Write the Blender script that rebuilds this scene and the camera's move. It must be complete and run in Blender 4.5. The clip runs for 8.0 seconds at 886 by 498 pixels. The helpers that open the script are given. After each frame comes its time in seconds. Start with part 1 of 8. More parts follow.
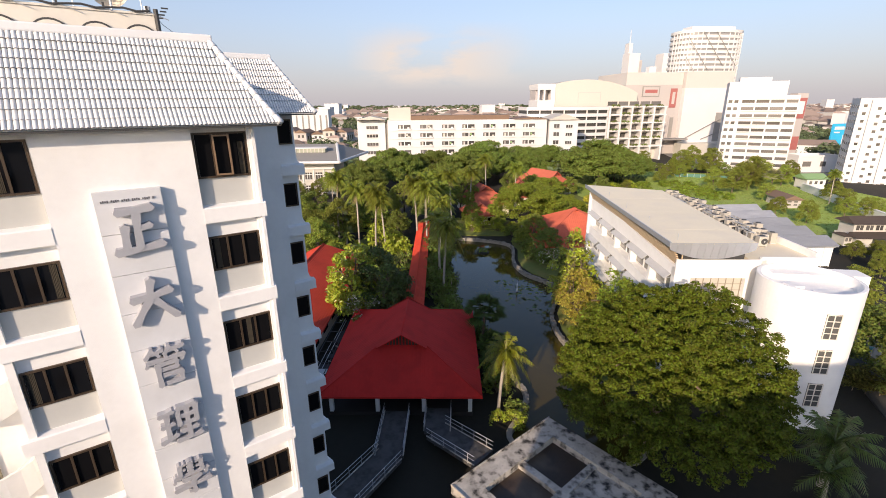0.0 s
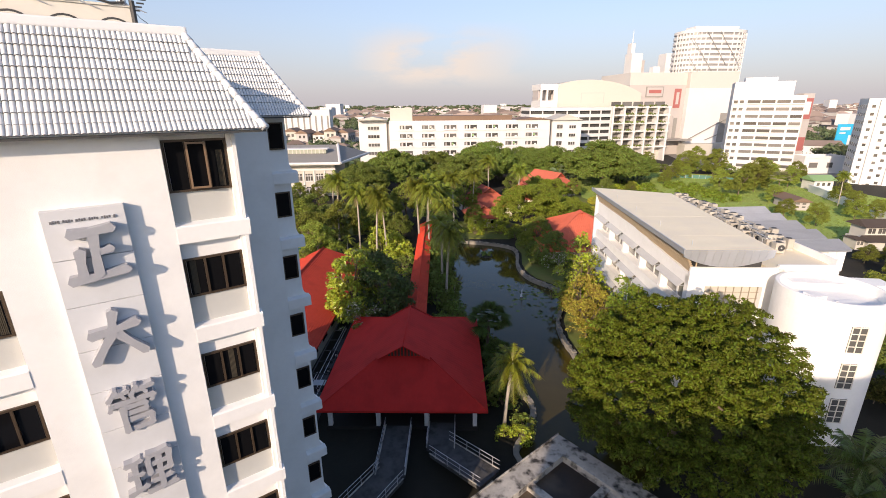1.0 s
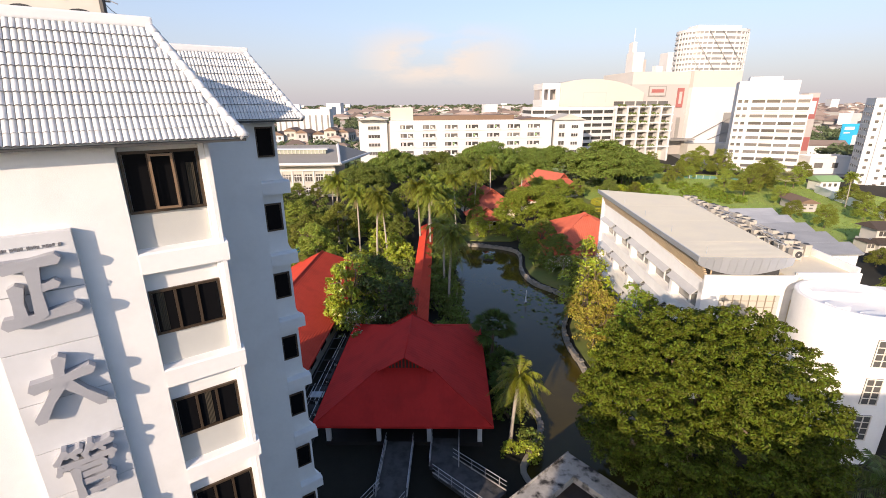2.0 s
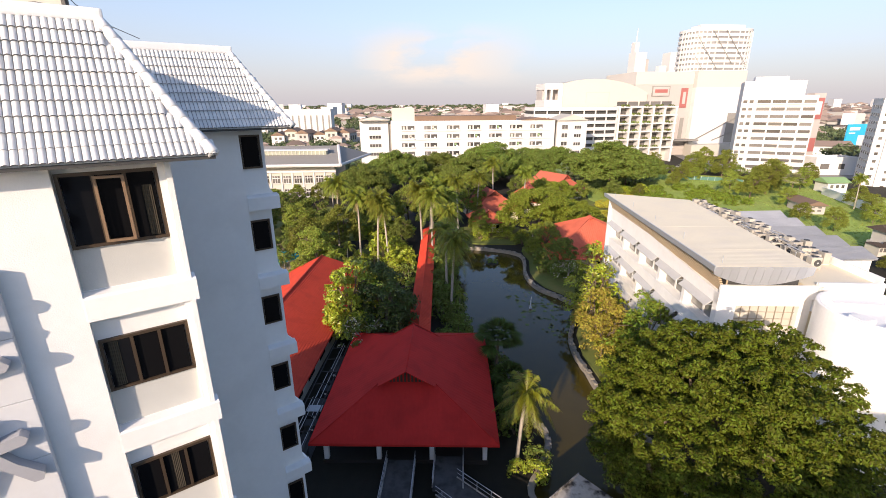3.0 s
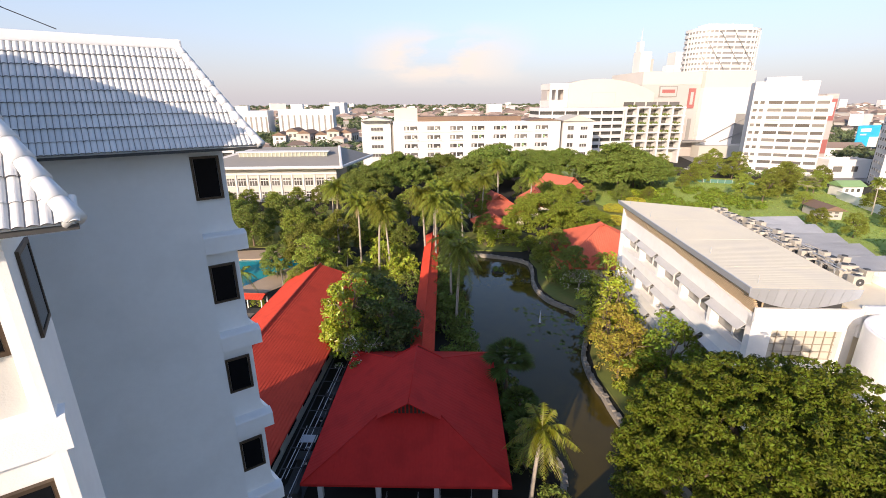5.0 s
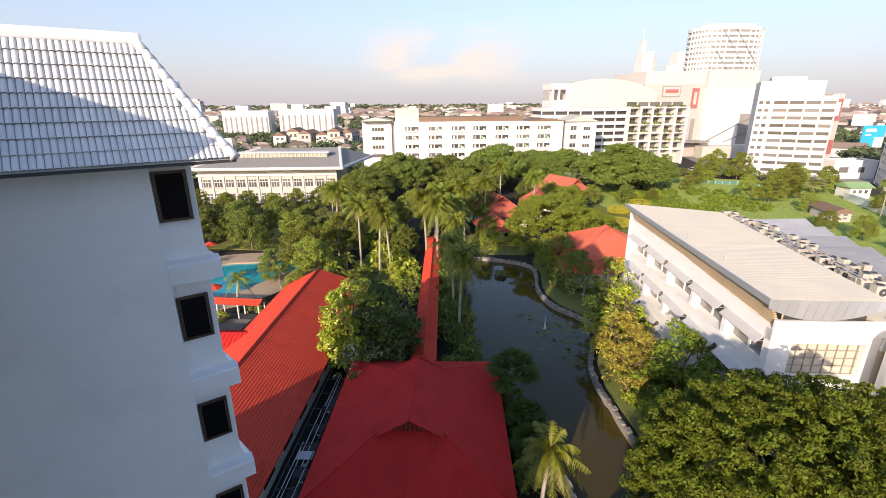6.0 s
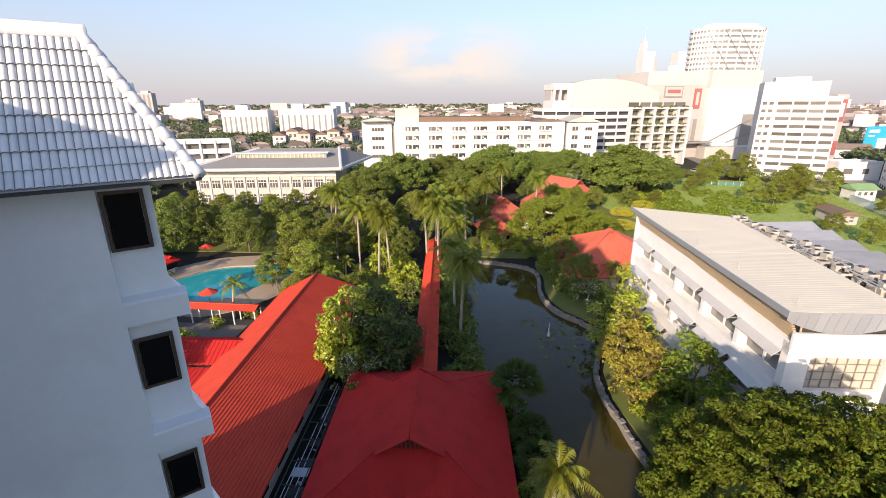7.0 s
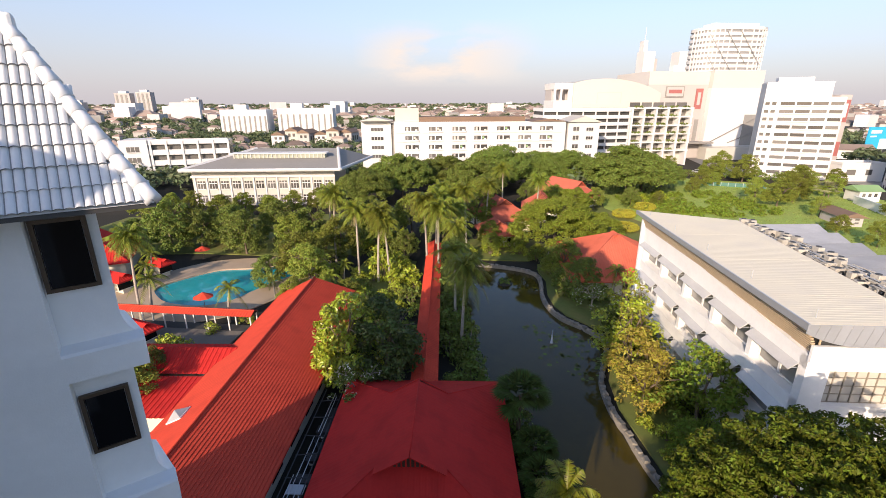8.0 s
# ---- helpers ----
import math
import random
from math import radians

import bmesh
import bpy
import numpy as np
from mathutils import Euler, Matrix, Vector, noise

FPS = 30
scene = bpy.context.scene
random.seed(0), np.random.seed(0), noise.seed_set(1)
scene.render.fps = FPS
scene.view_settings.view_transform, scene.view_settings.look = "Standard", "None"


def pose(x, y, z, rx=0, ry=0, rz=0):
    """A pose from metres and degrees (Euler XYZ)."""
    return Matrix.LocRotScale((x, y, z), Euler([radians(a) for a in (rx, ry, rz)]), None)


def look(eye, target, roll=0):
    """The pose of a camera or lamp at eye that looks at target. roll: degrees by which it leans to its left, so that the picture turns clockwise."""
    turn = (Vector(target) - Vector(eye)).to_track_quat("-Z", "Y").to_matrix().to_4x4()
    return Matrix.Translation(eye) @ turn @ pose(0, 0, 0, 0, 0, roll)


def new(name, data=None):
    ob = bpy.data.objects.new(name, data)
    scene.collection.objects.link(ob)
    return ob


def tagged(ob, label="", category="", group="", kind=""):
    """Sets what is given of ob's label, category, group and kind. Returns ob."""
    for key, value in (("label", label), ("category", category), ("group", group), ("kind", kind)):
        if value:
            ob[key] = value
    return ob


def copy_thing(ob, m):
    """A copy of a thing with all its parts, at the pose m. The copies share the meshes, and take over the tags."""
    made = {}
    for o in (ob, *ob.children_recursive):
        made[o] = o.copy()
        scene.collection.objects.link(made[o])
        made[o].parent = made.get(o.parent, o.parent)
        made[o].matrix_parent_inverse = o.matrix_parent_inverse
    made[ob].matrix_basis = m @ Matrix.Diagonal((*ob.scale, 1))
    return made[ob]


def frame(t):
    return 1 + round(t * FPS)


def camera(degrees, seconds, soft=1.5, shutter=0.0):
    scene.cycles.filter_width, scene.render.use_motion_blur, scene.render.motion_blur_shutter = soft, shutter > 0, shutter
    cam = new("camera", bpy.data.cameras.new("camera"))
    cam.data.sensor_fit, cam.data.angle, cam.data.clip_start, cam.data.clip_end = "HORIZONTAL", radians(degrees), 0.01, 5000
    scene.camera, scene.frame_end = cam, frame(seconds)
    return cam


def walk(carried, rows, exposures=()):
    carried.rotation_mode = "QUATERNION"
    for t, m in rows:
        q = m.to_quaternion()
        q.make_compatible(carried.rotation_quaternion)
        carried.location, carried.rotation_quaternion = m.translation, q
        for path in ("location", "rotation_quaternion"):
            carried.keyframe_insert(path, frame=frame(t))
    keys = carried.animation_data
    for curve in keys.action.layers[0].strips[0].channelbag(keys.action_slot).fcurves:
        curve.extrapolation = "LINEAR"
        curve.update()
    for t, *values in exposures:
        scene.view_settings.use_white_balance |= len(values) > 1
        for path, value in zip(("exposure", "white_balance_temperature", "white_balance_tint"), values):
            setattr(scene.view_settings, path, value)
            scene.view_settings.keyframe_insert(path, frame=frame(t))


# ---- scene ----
cam = camera(88.9, 8.0, soft=0.9)
PATH = [
    (0, (-3.638, 6.733, 29.589), (-3.448, 8.627, 28.976), -0.4),
    (0.5, (-3.648, 7.699, 29.601), (-3.462, 9.594, 28.988), -0.4),
    (1, (-3.656, 8.768, 29.644), (-3.472, 10.663, 29.032), -0.4),
    (1.5, (-3.712, 9.799, 29.69), (-3.529, 11.694, 29.076), -0.4),
    (3, (-3.73, 12.877, 29.935), (-3.553, 14.771, 29.32), -0.4),
    (3.5, (-3.72, 13.837, 30.028), (-3.548, 15.733, 29.413), -0.4),
    (4, (-3.702, 14.92, 30.09), (-3.533, 16.816, 29.477), -0.4),
    (4.5, (-3.715, 15.93, 30.172), (-3.546, 17.825, 29.557), -0.3),
    (6, (-3.672, 18.905, 30.35), (-3.509, 20.8, 29.732), -0.3),
    (6.5, (-3.687, 19.845, 30.404), (-3.525, 21.74, 29.786), -0.2),
    (7, (-3.66, 20.724, 30.468), (-3.497, 22.619, 29.849), -0.2),
    (7.5, (-3.693, 21.57, 30.511), (-3.529, 23.464, 29.891), -0.2),
    (8, (-3.708, 22.45, 30.581), (-3.542, 24.344, 29.96), -0.1),
]
walk(cam, [(t, look(eye, target, roll)) for t, eye, target, roll in PATH],
     exposures=((0, 0.50, 6950, 19), (1.5, 0.59, 6950, 19), (4, 0.77, 6900, 19), (6, 0.78, 6900, 19), (8, 0.72, 6900, 19)))

# ---- world, sun ----
SUN_AZ, SUN_EL = radians(212), radians(19)
world = bpy.data.worlds.new("world")
scene.world = world
world.use_nodes = True
wt = world.node_tree
sky = wt.nodes.new("ShaderNodeTexSky")
sky.sky_type, sky.sun_disc = "NISHITA", False
sky.sun_elevation, sky.sun_rotation = SUN_EL, SUN_AZ
sky.air_density, sky.dust_density, sky.ozone_density = 1.0, 1.2, 3.0
wt.nodes["Background"].inputs["Strength"].default_value = 0.15
wt.links.new(sky.outputs[0], wt.nodes["Background"].inputs["Color"])
sun = new("sun", bpy.data.lights.new("sun", "SUN"))
sun.data.energy, sun.data.angle, sun.data.color = 3.7, radians(0.6), (1.0, 0.86, 0.67)
toward = Vector((math.sin(SUN_AZ) * math.cos(SUN_EL), math.cos(SUN_AZ) * math.cos(SUN_EL), math.sin(SUN_EL)))
sun.matrix_world = look(toward * 200, (0, 0, 0))


# ---- materials ----
def material(name, base, rough=0.7, vary=0.15, big=0.25, fine=6.0, bump=0.0, bump_scale=None, metal=0.0, island=0.0,
             each=0.0, dirt=None, dirt_amount=0.0, dirt_scale=1.2, leaf=0.0, stretch=None, spec=None):
    """A surface with its colour varied at two scales, optional stains, relief, and tone per piece."""
    m = bpy.data.materials.new(name)
    m.use_nodes = True
    nt, n, l = m.node_tree, m.node_tree.nodes, m.node_tree.links
    bsdf = n["Principled BSDF"]
    bsdf.inputs["Roughness"].default_value, bsdf.inputs["Metallic"].default_value = rough, metal
    if spec is not None:
        bsdf.inputs["Specular IOR Level"].default_value = spec
    geo = n.new("ShaderNodeNewGeometry")
    where = geo.outputs["Position"]
    if stretch:
        mp = n.new("ShaderNodeMapping")
        mp.inputs["Scale"].default_value = stretch
        l.new(where, mp.inputs["Vector"])
        where = mp.outputs["Vector"]

    def noise_at(scale, detail=4.0):
        t = n.new("ShaderNodeTexNoise")
        t.inputs["Scale"].default_value, t.inputs["Detail"].default_value = scale, detail
        l.new(where, t.inputs["Vector"])
        return t.outputs["Fac"]

    def maths(op, a, b):
        t = n.new("ShaderNodeMath")
        t.operation = op
        for i, v in enumerate((a, b)):
            if isinstance(v, (int, float)):
                t.inputs[i].default_value = v
            else:
                l.new(v, t.inputs[i])
        return t.outputs[0]

    tone = maths("ADD", maths("MULTIPLY", noise_at(big, 3.0), vary * 1.6), maths("MULTIPLY", noise_at(fine, 5.0), vary * 1.0))
    tone = maths("ADD", tone, 1.0 - vary * 1.3)
    if island:
        tone = maths("MULTIPLY", tone, maths("ADD", maths("MULTIPLY", geo.outputs["Random Per Island"], island * 2), 1.0 - island))
    if each:
        info = n.new("ShaderNodeObjectInfo")
        tone = maths("MULTIPLY", tone, maths("ADD", maths("MULTIPLY", info.outputs["Random"], each * 2), 1.0 - each))
    hue = n.new("ShaderNodeHueSaturation")
    hue.inputs["Color"].default_value = (*base, 1)
    l.new(tone, hue.inputs["Value"])
    if leaf:
        shift = maths("ADD", maths("MULTIPLY", geo.outputs["Random Per Island"], 0.06), 0.47)
        if each:
            shift = maths("ADD", shift, maths("MULTIPLY", maths("SUBTRACT", info.outputs["Random"], 0.5), 0.03))
        l.new(shift, hue.inputs["Hue"])
    colour = hue.outputs["Color"]
    if dirt:
        ramp = n.new("ShaderNodeValToRGB")
        ramp.color_ramp.elements[0].position, ramp.color_ramp.elements[1].position = 0.48, 0.66
        l.new(noise_at(dirt_scale, 8.0), ramp.inputs["Fac"])
        mix = n.new("ShaderNodeMix")
        mix.data_type = "RGBA"
        l.new(maths("MULTIPLY", ramp.outputs["Color"], dirt_amount), mix.inputs["Factor"])
        l.new(colour, mix.inputs[6])
        mix.inputs[7].default_value = (*dirt, 1)
        colour = mix.outputs[2]
    l.new(colour, bsdf.inputs["Base Color"])
    if bump:
        b = n.new("ShaderNodeBump")
        b.inputs["Strength"].default_value, b.inputs["Distance"].default_value = bump, 0.03
        l.new(noise_at(bump_scale or fine * 3, 6.0), b.inputs["Height"])
        l.new(b.outputs["Normal"], bsdf.inputs["Normal"])
    if leaf:
        tr = n.new("ShaderNodeBsdfTranslucent")
        l.new(colour, tr.inputs["Color"])
        mx = n.new("ShaderNodeMixShader")
        mx.inputs[0].default_value = leaf
        l.new(bsdf.outputs[0], mx.inputs[1])
        l.new(tr.outputs[0], mx.inputs[2])
        l.new(mx.outputs[0], n["Material Output"].inputs["Surface"])
    return m


WHITE = material("white_render", (0.88, 0.87, 0.84), 0.75, 0.08, 0.35, 5.0, 0.25, 40, dirt=(0.6, 0.57, 0.52), dirt_amount=0.10, dirt_scale=0.9)
HOTEL = material("hotel_render", (0.80, 0.795, 0.785), 0.75, 0.07, 0.4, 6.0, 0.14, 45, dirt=(0.55, 0.54, 0.52), dirt_amount=0.18, dirt_scale=0.7)
PANEL_GREY = material("grey_white_panel", (0.50, 0.50, 0.475), 0.8, 0.06, 0.5, 6.0, 0.1, 40, dirt=(0.5, 0.49, 0.46), dirt_amount=0.2, dirt_scale=0.8)
SIGN = material("sign_panel", (0.60, 0.61, 0.63), 0.6, 0.06, 0.5, 7.0, dirt=(0.5, 0.5, 0.5), dirt_amount=0.25, dirt_scale=1.4)
GREY_METAL = material("grey_lettering", (0.38, 0.385, 0.415), 0.5, 0.1, 0.8, 9.0, metal=0.1)
TILE = material("grey_roof_tile", (0.70, 0.70, 0.69), 0.55, 0.12, 0.5, 9.0, 0.2, 50, each=0.06, dirt=(0.50, 0.51, 0.51), dirt_amount=0.25, dirt_scale=2.5)
RIDGE = material("ridge_mortar", (0.72, 0.73, 0.74), 0.65, 0.1, 0.5, 7.0)
FRAME = material("bronze_frame", (0.085, 0.058, 0.038), 0.45, 0.15, 1.0, 12.0, metal=0.4)
# lighter copy of the frame bronze, with the sunlight put into its base colour
BRONZE = material("sunlit_bronze", (0.24, 0.155, 0.095), 0.4, 0.15, 1.0, 12.0, metal=0.3)
CURTAIN = material("brown_curtain", (0.04, 0.032, 0.02), 0.9, 0.3, 2.0, 14.0, stretch=(4, 4, 0.4))
RED = material("red_roof_sheet", (0.56, 0.032, 0.026), 0.75, 0.16, 0.22, 4.0, 0.1, 30, dirt=(0.36, 0.022, 0.018), dirt_amount=0.4, dirt_scale=0.6, spec=0.12)
# lighter copy of the red above, for surfaces that stand in the sun
RED_LIT = material("lit_red_roof", (0.66, 0.074, 0.040), 0.75, 0.16, 0.25, 4.5, 0.1, 30, dirt=(0.42, 0.04, 0.024), dirt_amount=0.35, dirt_scale=0.5, spec=0.12)
RED_FADED = material("faded_red_roof", (0.52, 0.135, 0.085), 0.8, 0.2, 0.25, 4.5, 0.1, 30, dirt=(0.36, 0.09, 0.06), dirt_amount=0.4, dirt_scale=0.5, spec=0.2)
SLAB = material("weathered_slab", (0.46, 0.425, 0.375), 0.9, 0.6, 0.7, 3.0, 0.6, 18, dirt=(0.025, 0.022, 0.02), dirt_amount=0.97, dirt_scale=1.5)
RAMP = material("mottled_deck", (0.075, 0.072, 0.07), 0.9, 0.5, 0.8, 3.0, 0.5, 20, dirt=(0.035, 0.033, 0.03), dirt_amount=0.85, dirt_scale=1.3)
SHEET = material("ribbed_metal_sheet", (0.44, 0.44, 0.44), 0.6, 0.2, 0.3, 3.0, each=0.3, metal=0.2)
CONCRETE = material("stained_concrete", (0.40, 0.38, 0.34), 0.85, 0.25, 0.6, 6.0, 0.5, 30, dirt=(0.07, 0.065, 0.06), dirt_amount=0.85, dirt_scale=0.9)
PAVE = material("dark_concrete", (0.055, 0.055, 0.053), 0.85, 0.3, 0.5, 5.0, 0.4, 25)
DECK = material("pool_deck", (0.42, 0.32, 0.225), 0.85, 0.15, 0.4, 6.0)
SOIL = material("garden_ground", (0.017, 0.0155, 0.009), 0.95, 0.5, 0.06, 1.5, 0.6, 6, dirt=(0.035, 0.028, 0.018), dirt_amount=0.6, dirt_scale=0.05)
GRASS = material("grass", (0.24, 0.31, 0.06), 0.9, 0.4, 0.08, 2.0, island=0.3, leaf=0.2)
LEAF = material("leaves", (0.195, 0.225, 0.036), 0.55, 0.3, 0.15, 1.5, island=0.38, each=0.32, leaf=0.14, spec=0.2)
LEAF_RAIN = material("rain_tree_leaves", (0.086, 0.108, 0.008), 0.6, 0.3, 0.25, 1.5, island=0.5, leaf=0.05, spec=0.2)
LEAF_BRIGHT = material("bright_leaves", (0.31, 0.355, 0.030), 0.38, 0.3, 0.2, 1.5, island=0.38, leaf=0.15, spec=0.5)
LEAF_FRESH = material("fresh_green_leaves", (0.165, 0.225, 0.026), 0.55, 0.3, 0.2, 1.5, island=0.4, leaf=0.14, spec=0.2)
LEAF_UMBRELLA = material("umbrella_tree_leaves", (0.185, 0.222, 0.026), 0.6, 0.3, 0.2, 1.5, island=0.4, leaf=0.12, spec=0.2)
LEAF_GOLD = material("golden_leaves", (0.36, 0.30, 0.045), 0.6, 0.3, 0.3, 1.5, island=0.35, leaf=0.3)
LEAF_DARK = material("dark_leaves", (0.145, 0.188, 0.036), 0.5, 0.3, 0.2, 1.5, island=0.38, each=0.2, leaf=0.10, spec=0.2)
LEAF_DEEP = material("deep_green_leaves", (0.075, 0.105, 0.020), 0.4, 0.3, 0.2, 1.5, island=0.4, leaf=0.1, spec=0.4)
FROND = material("palm_fronds", (0.165, 0.190, 0.026), 0.45, 0.3, 0.3, 1.5, island=0.35, each=0.2, leaf=0.15, spec=0.2)
FROND_DRY = material("dry_palm_fronds", (0.30, 0.23, 0.12), 0.8, 0.3, 0.3, 1.5, island=0.3)
FROND_GOLD = material("yellow_palm_fronds", (0.185, 0.190, 0.010), 0.5, 0.25, 0.3, 1.5, island=0.3, leaf=0.25)
BARK = material("bark", (0.16, 0.12, 0.085), 0.9, 0.35, 1.0, 8.0, 0.6, 12)
PALM_BARK = material("pale_palm_bark", (0.36, 0.32, 0.27), 0.9, 0.3, 1.0, 6.0, 0.5, 10, stretch=(1, 1, 3))
STEEL = material("galvanised_steel", (0.55, 0.56, 0.57), 0.45, 0.15, 1.0, 10.0, metal=0.5)
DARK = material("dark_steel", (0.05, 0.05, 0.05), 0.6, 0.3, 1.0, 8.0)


def glass(name, tint, rough=0.04):
    m = bpy.data.materials.new(name)
    m.use_nodes = True
    b = m.node_tree.nodes["Principled BSDF"]
    b.inputs["Base Color"].default_value = (*tint, 1)
    b.inputs["Roughness"].default_value = rough
    b.inputs["IOR"].default_value = 1.5
    return m


PANE = glass("dark_window_glass", (0.007, 0.007, 0.008))
PANE.node_tree.nodes["Principled BSDF"].inputs["IOR"].default_value = 1.27


# ---- building blocks ----
def thing(name, m=None, label="", category="", group="", kind=""):
    """An Empty at the base of a thing, which parents its parts."""
    ob = new(name)
    ob.matrix_world = m or Matrix()
    ob.empty_display_size = 0.2
    return tagged(ob, label, category, group, kind)


def part(name, bm, mat=None, parent=None, label="", kind="", smooth=False, m=None):
    """Links a bmesh, or a mesh that is there already, as one object under its parent."""
    if isinstance(bm, bmesh.types.BMesh):
        me = bpy.data.meshes.new(name)
        bm.to_mesh(me)
        bm.free()
        me.materials.append(mat)
        if smooth:
            me.polygons.foreach_set("use_smooth", [True] * len(me.polygons))
    else:
        me = bm
    ob = new(name, me)
    if parent is not None:
        ob.parent = parent
    if m is not None:
        ob.matrix_basis = m
    return tagged(ob, label, kind=kind)


def box(bm, x0, x1, y0, y1, z0, z1, m=None, bevel=0.0):
    vs = [bm.verts.new(Vector(p) if m is None else m @ Vector(p)) for p in
          ((x0, y0, z0), (x1, y0, z0), (x1, y1, z0), (x0, y1, z0), (x0, y0, z1), (x1, y0, z1), (x1, y1, z1), (x0, y1, z1))]
    fs = [bm.faces.new([vs[i] for i in q]) for q in
          ((3, 2, 1, 0), (4, 5, 6, 7), (0, 1, 5, 4), (1, 2, 6, 5), (2, 3, 7, 6), (3, 0, 4, 7))]
    if bevel:
        es = list({e for f in fs for e in f.edges})
        bmesh.ops.bevel(bm, geom=es, offset=bevel, segments=2, affect="EDGES", profile=0.6)
    return bm


def boxes(*rows, m=None, bevel=0.0):
    bm = bmesh.new()
    for r in rows:
        box(bm, *r, m=m, bevel=bevel)
    return bm


def prism(bm, outline, z0, z1):
    """A plan outline (list of x, y, counter-clockwise) raised from z0 to z1."""
    lo = [bm.verts.new((x, y, z0)) for x, y in outline]
    hi = [bm.verts.new((x, y, z1)) for x, y in outline]
    bm.faces.new(lo[::-1])
    bm.faces.new(hi)
    k = len(outline)
    for i in range(k):
        bm.faces.new((lo[i], lo[(i + 1) % k], hi[(i + 1) % k], hi[i]))
    return bm


def tube(bm, points, radii, sides=8, cap=True):
    """A tube through points, with a radius at each."""
    rings = []
    for i, p in enumerate(points):
        p = Vector(p)
        a, b = Vector(points[max(i - 1, 0)]), Vector(points[min(i + 1, len(points) - 1)])
        d = (b - a).normalized()
        s = d.cross(Vector((0, 0, 1)) if abs(d.z) < 0.95 else Vector((1, 0, 0))).normalized()
        t = d.cross(s)
        r = radii[i] if hasattr(radii, "__len__") else radii
        rings.append([bm.verts.new(p + (s * math.cos(k * math.tau / sides) + t * math.sin(k * math.tau / sides)) * r) for k in range(sides)])
    for u, v in zip(rings, rings[1:]):
        for k in range(sides):
            bm.faces.new((u[k], u[(k + 1) % sides], v[(k + 1) % sides], v[k]))
    if cap:
        bm.faces.new(rings[0][::-1])
        bm.faces.new(rings[-1])
    return bm


def sheet_mesh(name, verts, faces, mat, smooth=False):
    """A mesh from computed arrays of vertices (n, 3) and quads (m, 4)."""
    me = bpy.data.meshes.new(name)
    verts, faces = np.asarray(verts, np.float32), np.asarray(faces, np.int32)
    me.vertices.add(len(verts))
    me.vertices.foreach_set("co", verts.ravel())
    k = faces.shape[1]
    me.loops.add(faces.size)
    me.loops.foreach_set("vertex_index", faces.ravel())
    me.polygons.add(len(faces))
    me.polygons.foreach_set("loop_start", np.arange(0, faces.size, k, dtype=np.int32))
    me.polygons.foreach_set("loop_total", np.full(len(faces), k, dtype=np.int32))
    me.polygons.foreach_set("use_smooth", np.full(len(faces), smooth))
    me.materials.append(mat)
    me.update(calc_edges=True)
    return me


def ribbed(bm, poly, along, pitch, height, courses=False):
    """Covers a flat convex polygon with ribs, or overlapping courses, side by side in the direction along."""
    p = [Vector(q) for q in poly]
    ex = Vector(along).normalized()
    n = (p[1] - p[0]).cross(p[2] - p[0]).normalized()
    if n.z < 0:
        n = -n
    ey = n.cross(ex)
    flat = [((q - p[0]).dot(ex), (q - p[0]).dot(ey)) for q in p]
    lo, hi = min(a for a, _ in flat), max(a for a, _ in flat)

    def span(x):
        x = min(max(x, lo + 1e-4), hi - 1e-4)
        ys = []
        for (x0, y0), (x1, y1) in zip(flat, flat[1:] + flat[:1]):
            if (x0 <= x) != (x1 <= x):
                ys.append(y0 + (y1 - y0) * (x - x0) / (x1 - x0))
        return min(ys), max(ys)
    count = max(1, int((hi - lo) / pitch))
    step = (hi - lo) / count
    last = None
    for i in range(count):
        for f, h in (((0.0, height), (0.94, 0.0), (0.97, 0.0)) if courses else ((0.0, 0.0), (0.55, 0.0), (0.68, height), (0.87, height))) + (((1.0, 0.0),) if i == count - 1 else ()):
            x = lo + (i + f) * step
            y0, y1 = span(x)
            pair = [bm.verts.new(p[0] + ex * x + ey * y + n * h) for y in (y0, y1)]
            if last:
                bm.faces.new((last[0], pair[0], pair[1], last[1]))
            last = pair
    return bm


def leaf_cloud(name, clumps, per_area, size, mat, seed, up=0.5, flatten=0.75):
    """Leaves, each a folded diamond, spread over the shells of clumps (x, y, z, r)."""
    g = np.random.default_rng(seed)
    clumps = np.asarray(clumps, float)
    counts = np.maximum(6, (per_area * clumps[:, 3] ** 2).astype(int))
    c = np.repeat(clumps, counts, 0)
    n = len(c)
    d = g.normal(size=(n, 3))
    d[:, 2] = np.where(d[:, 2] < -0.3, -d[:, 2], d[:, 2])
    d /= np.linalg.norm(d, axis=1)[:, None]
    pos = c[:, :3] + d * (c[:, 3] * g.uniform(0.55, 1.08, n))[:, None] * np.array([1, 1, flatten])
    nrm = d + np.array([0, 0, up]) + g.normal(size=(n, 3)) * 0.75
    nrm /= np.linalg.norm(nrm, axis=1)[:, None]
    a = np.cross(nrm, g.normal(size=(n, 3)))
    a /= np.linalg.norm(a, axis=1)[:, None] + 1e-9
    b = np.cross(nrm, a)
    s = size * g.uniform(0.65, 1.3, n)[:, None]
    fold = nrm * s * 0.18
    v = np.stack([pos - a * s, pos - b * s * 0.52 + fold, pos + a * s, pos + b * s * 0.52 + fold], 1).reshape(-1, 3)
    f = np.arange(n * 4).reshape(-1, 4)
    return sheet_mesh(name, v, f, mat)


def cylinder(bm, x, y, z0, z1, r, sides=12, r1=None):
    return tube(bm, ((x, y, z0), (x, y, z1)), (r, r if r1 is None else r1), sides)


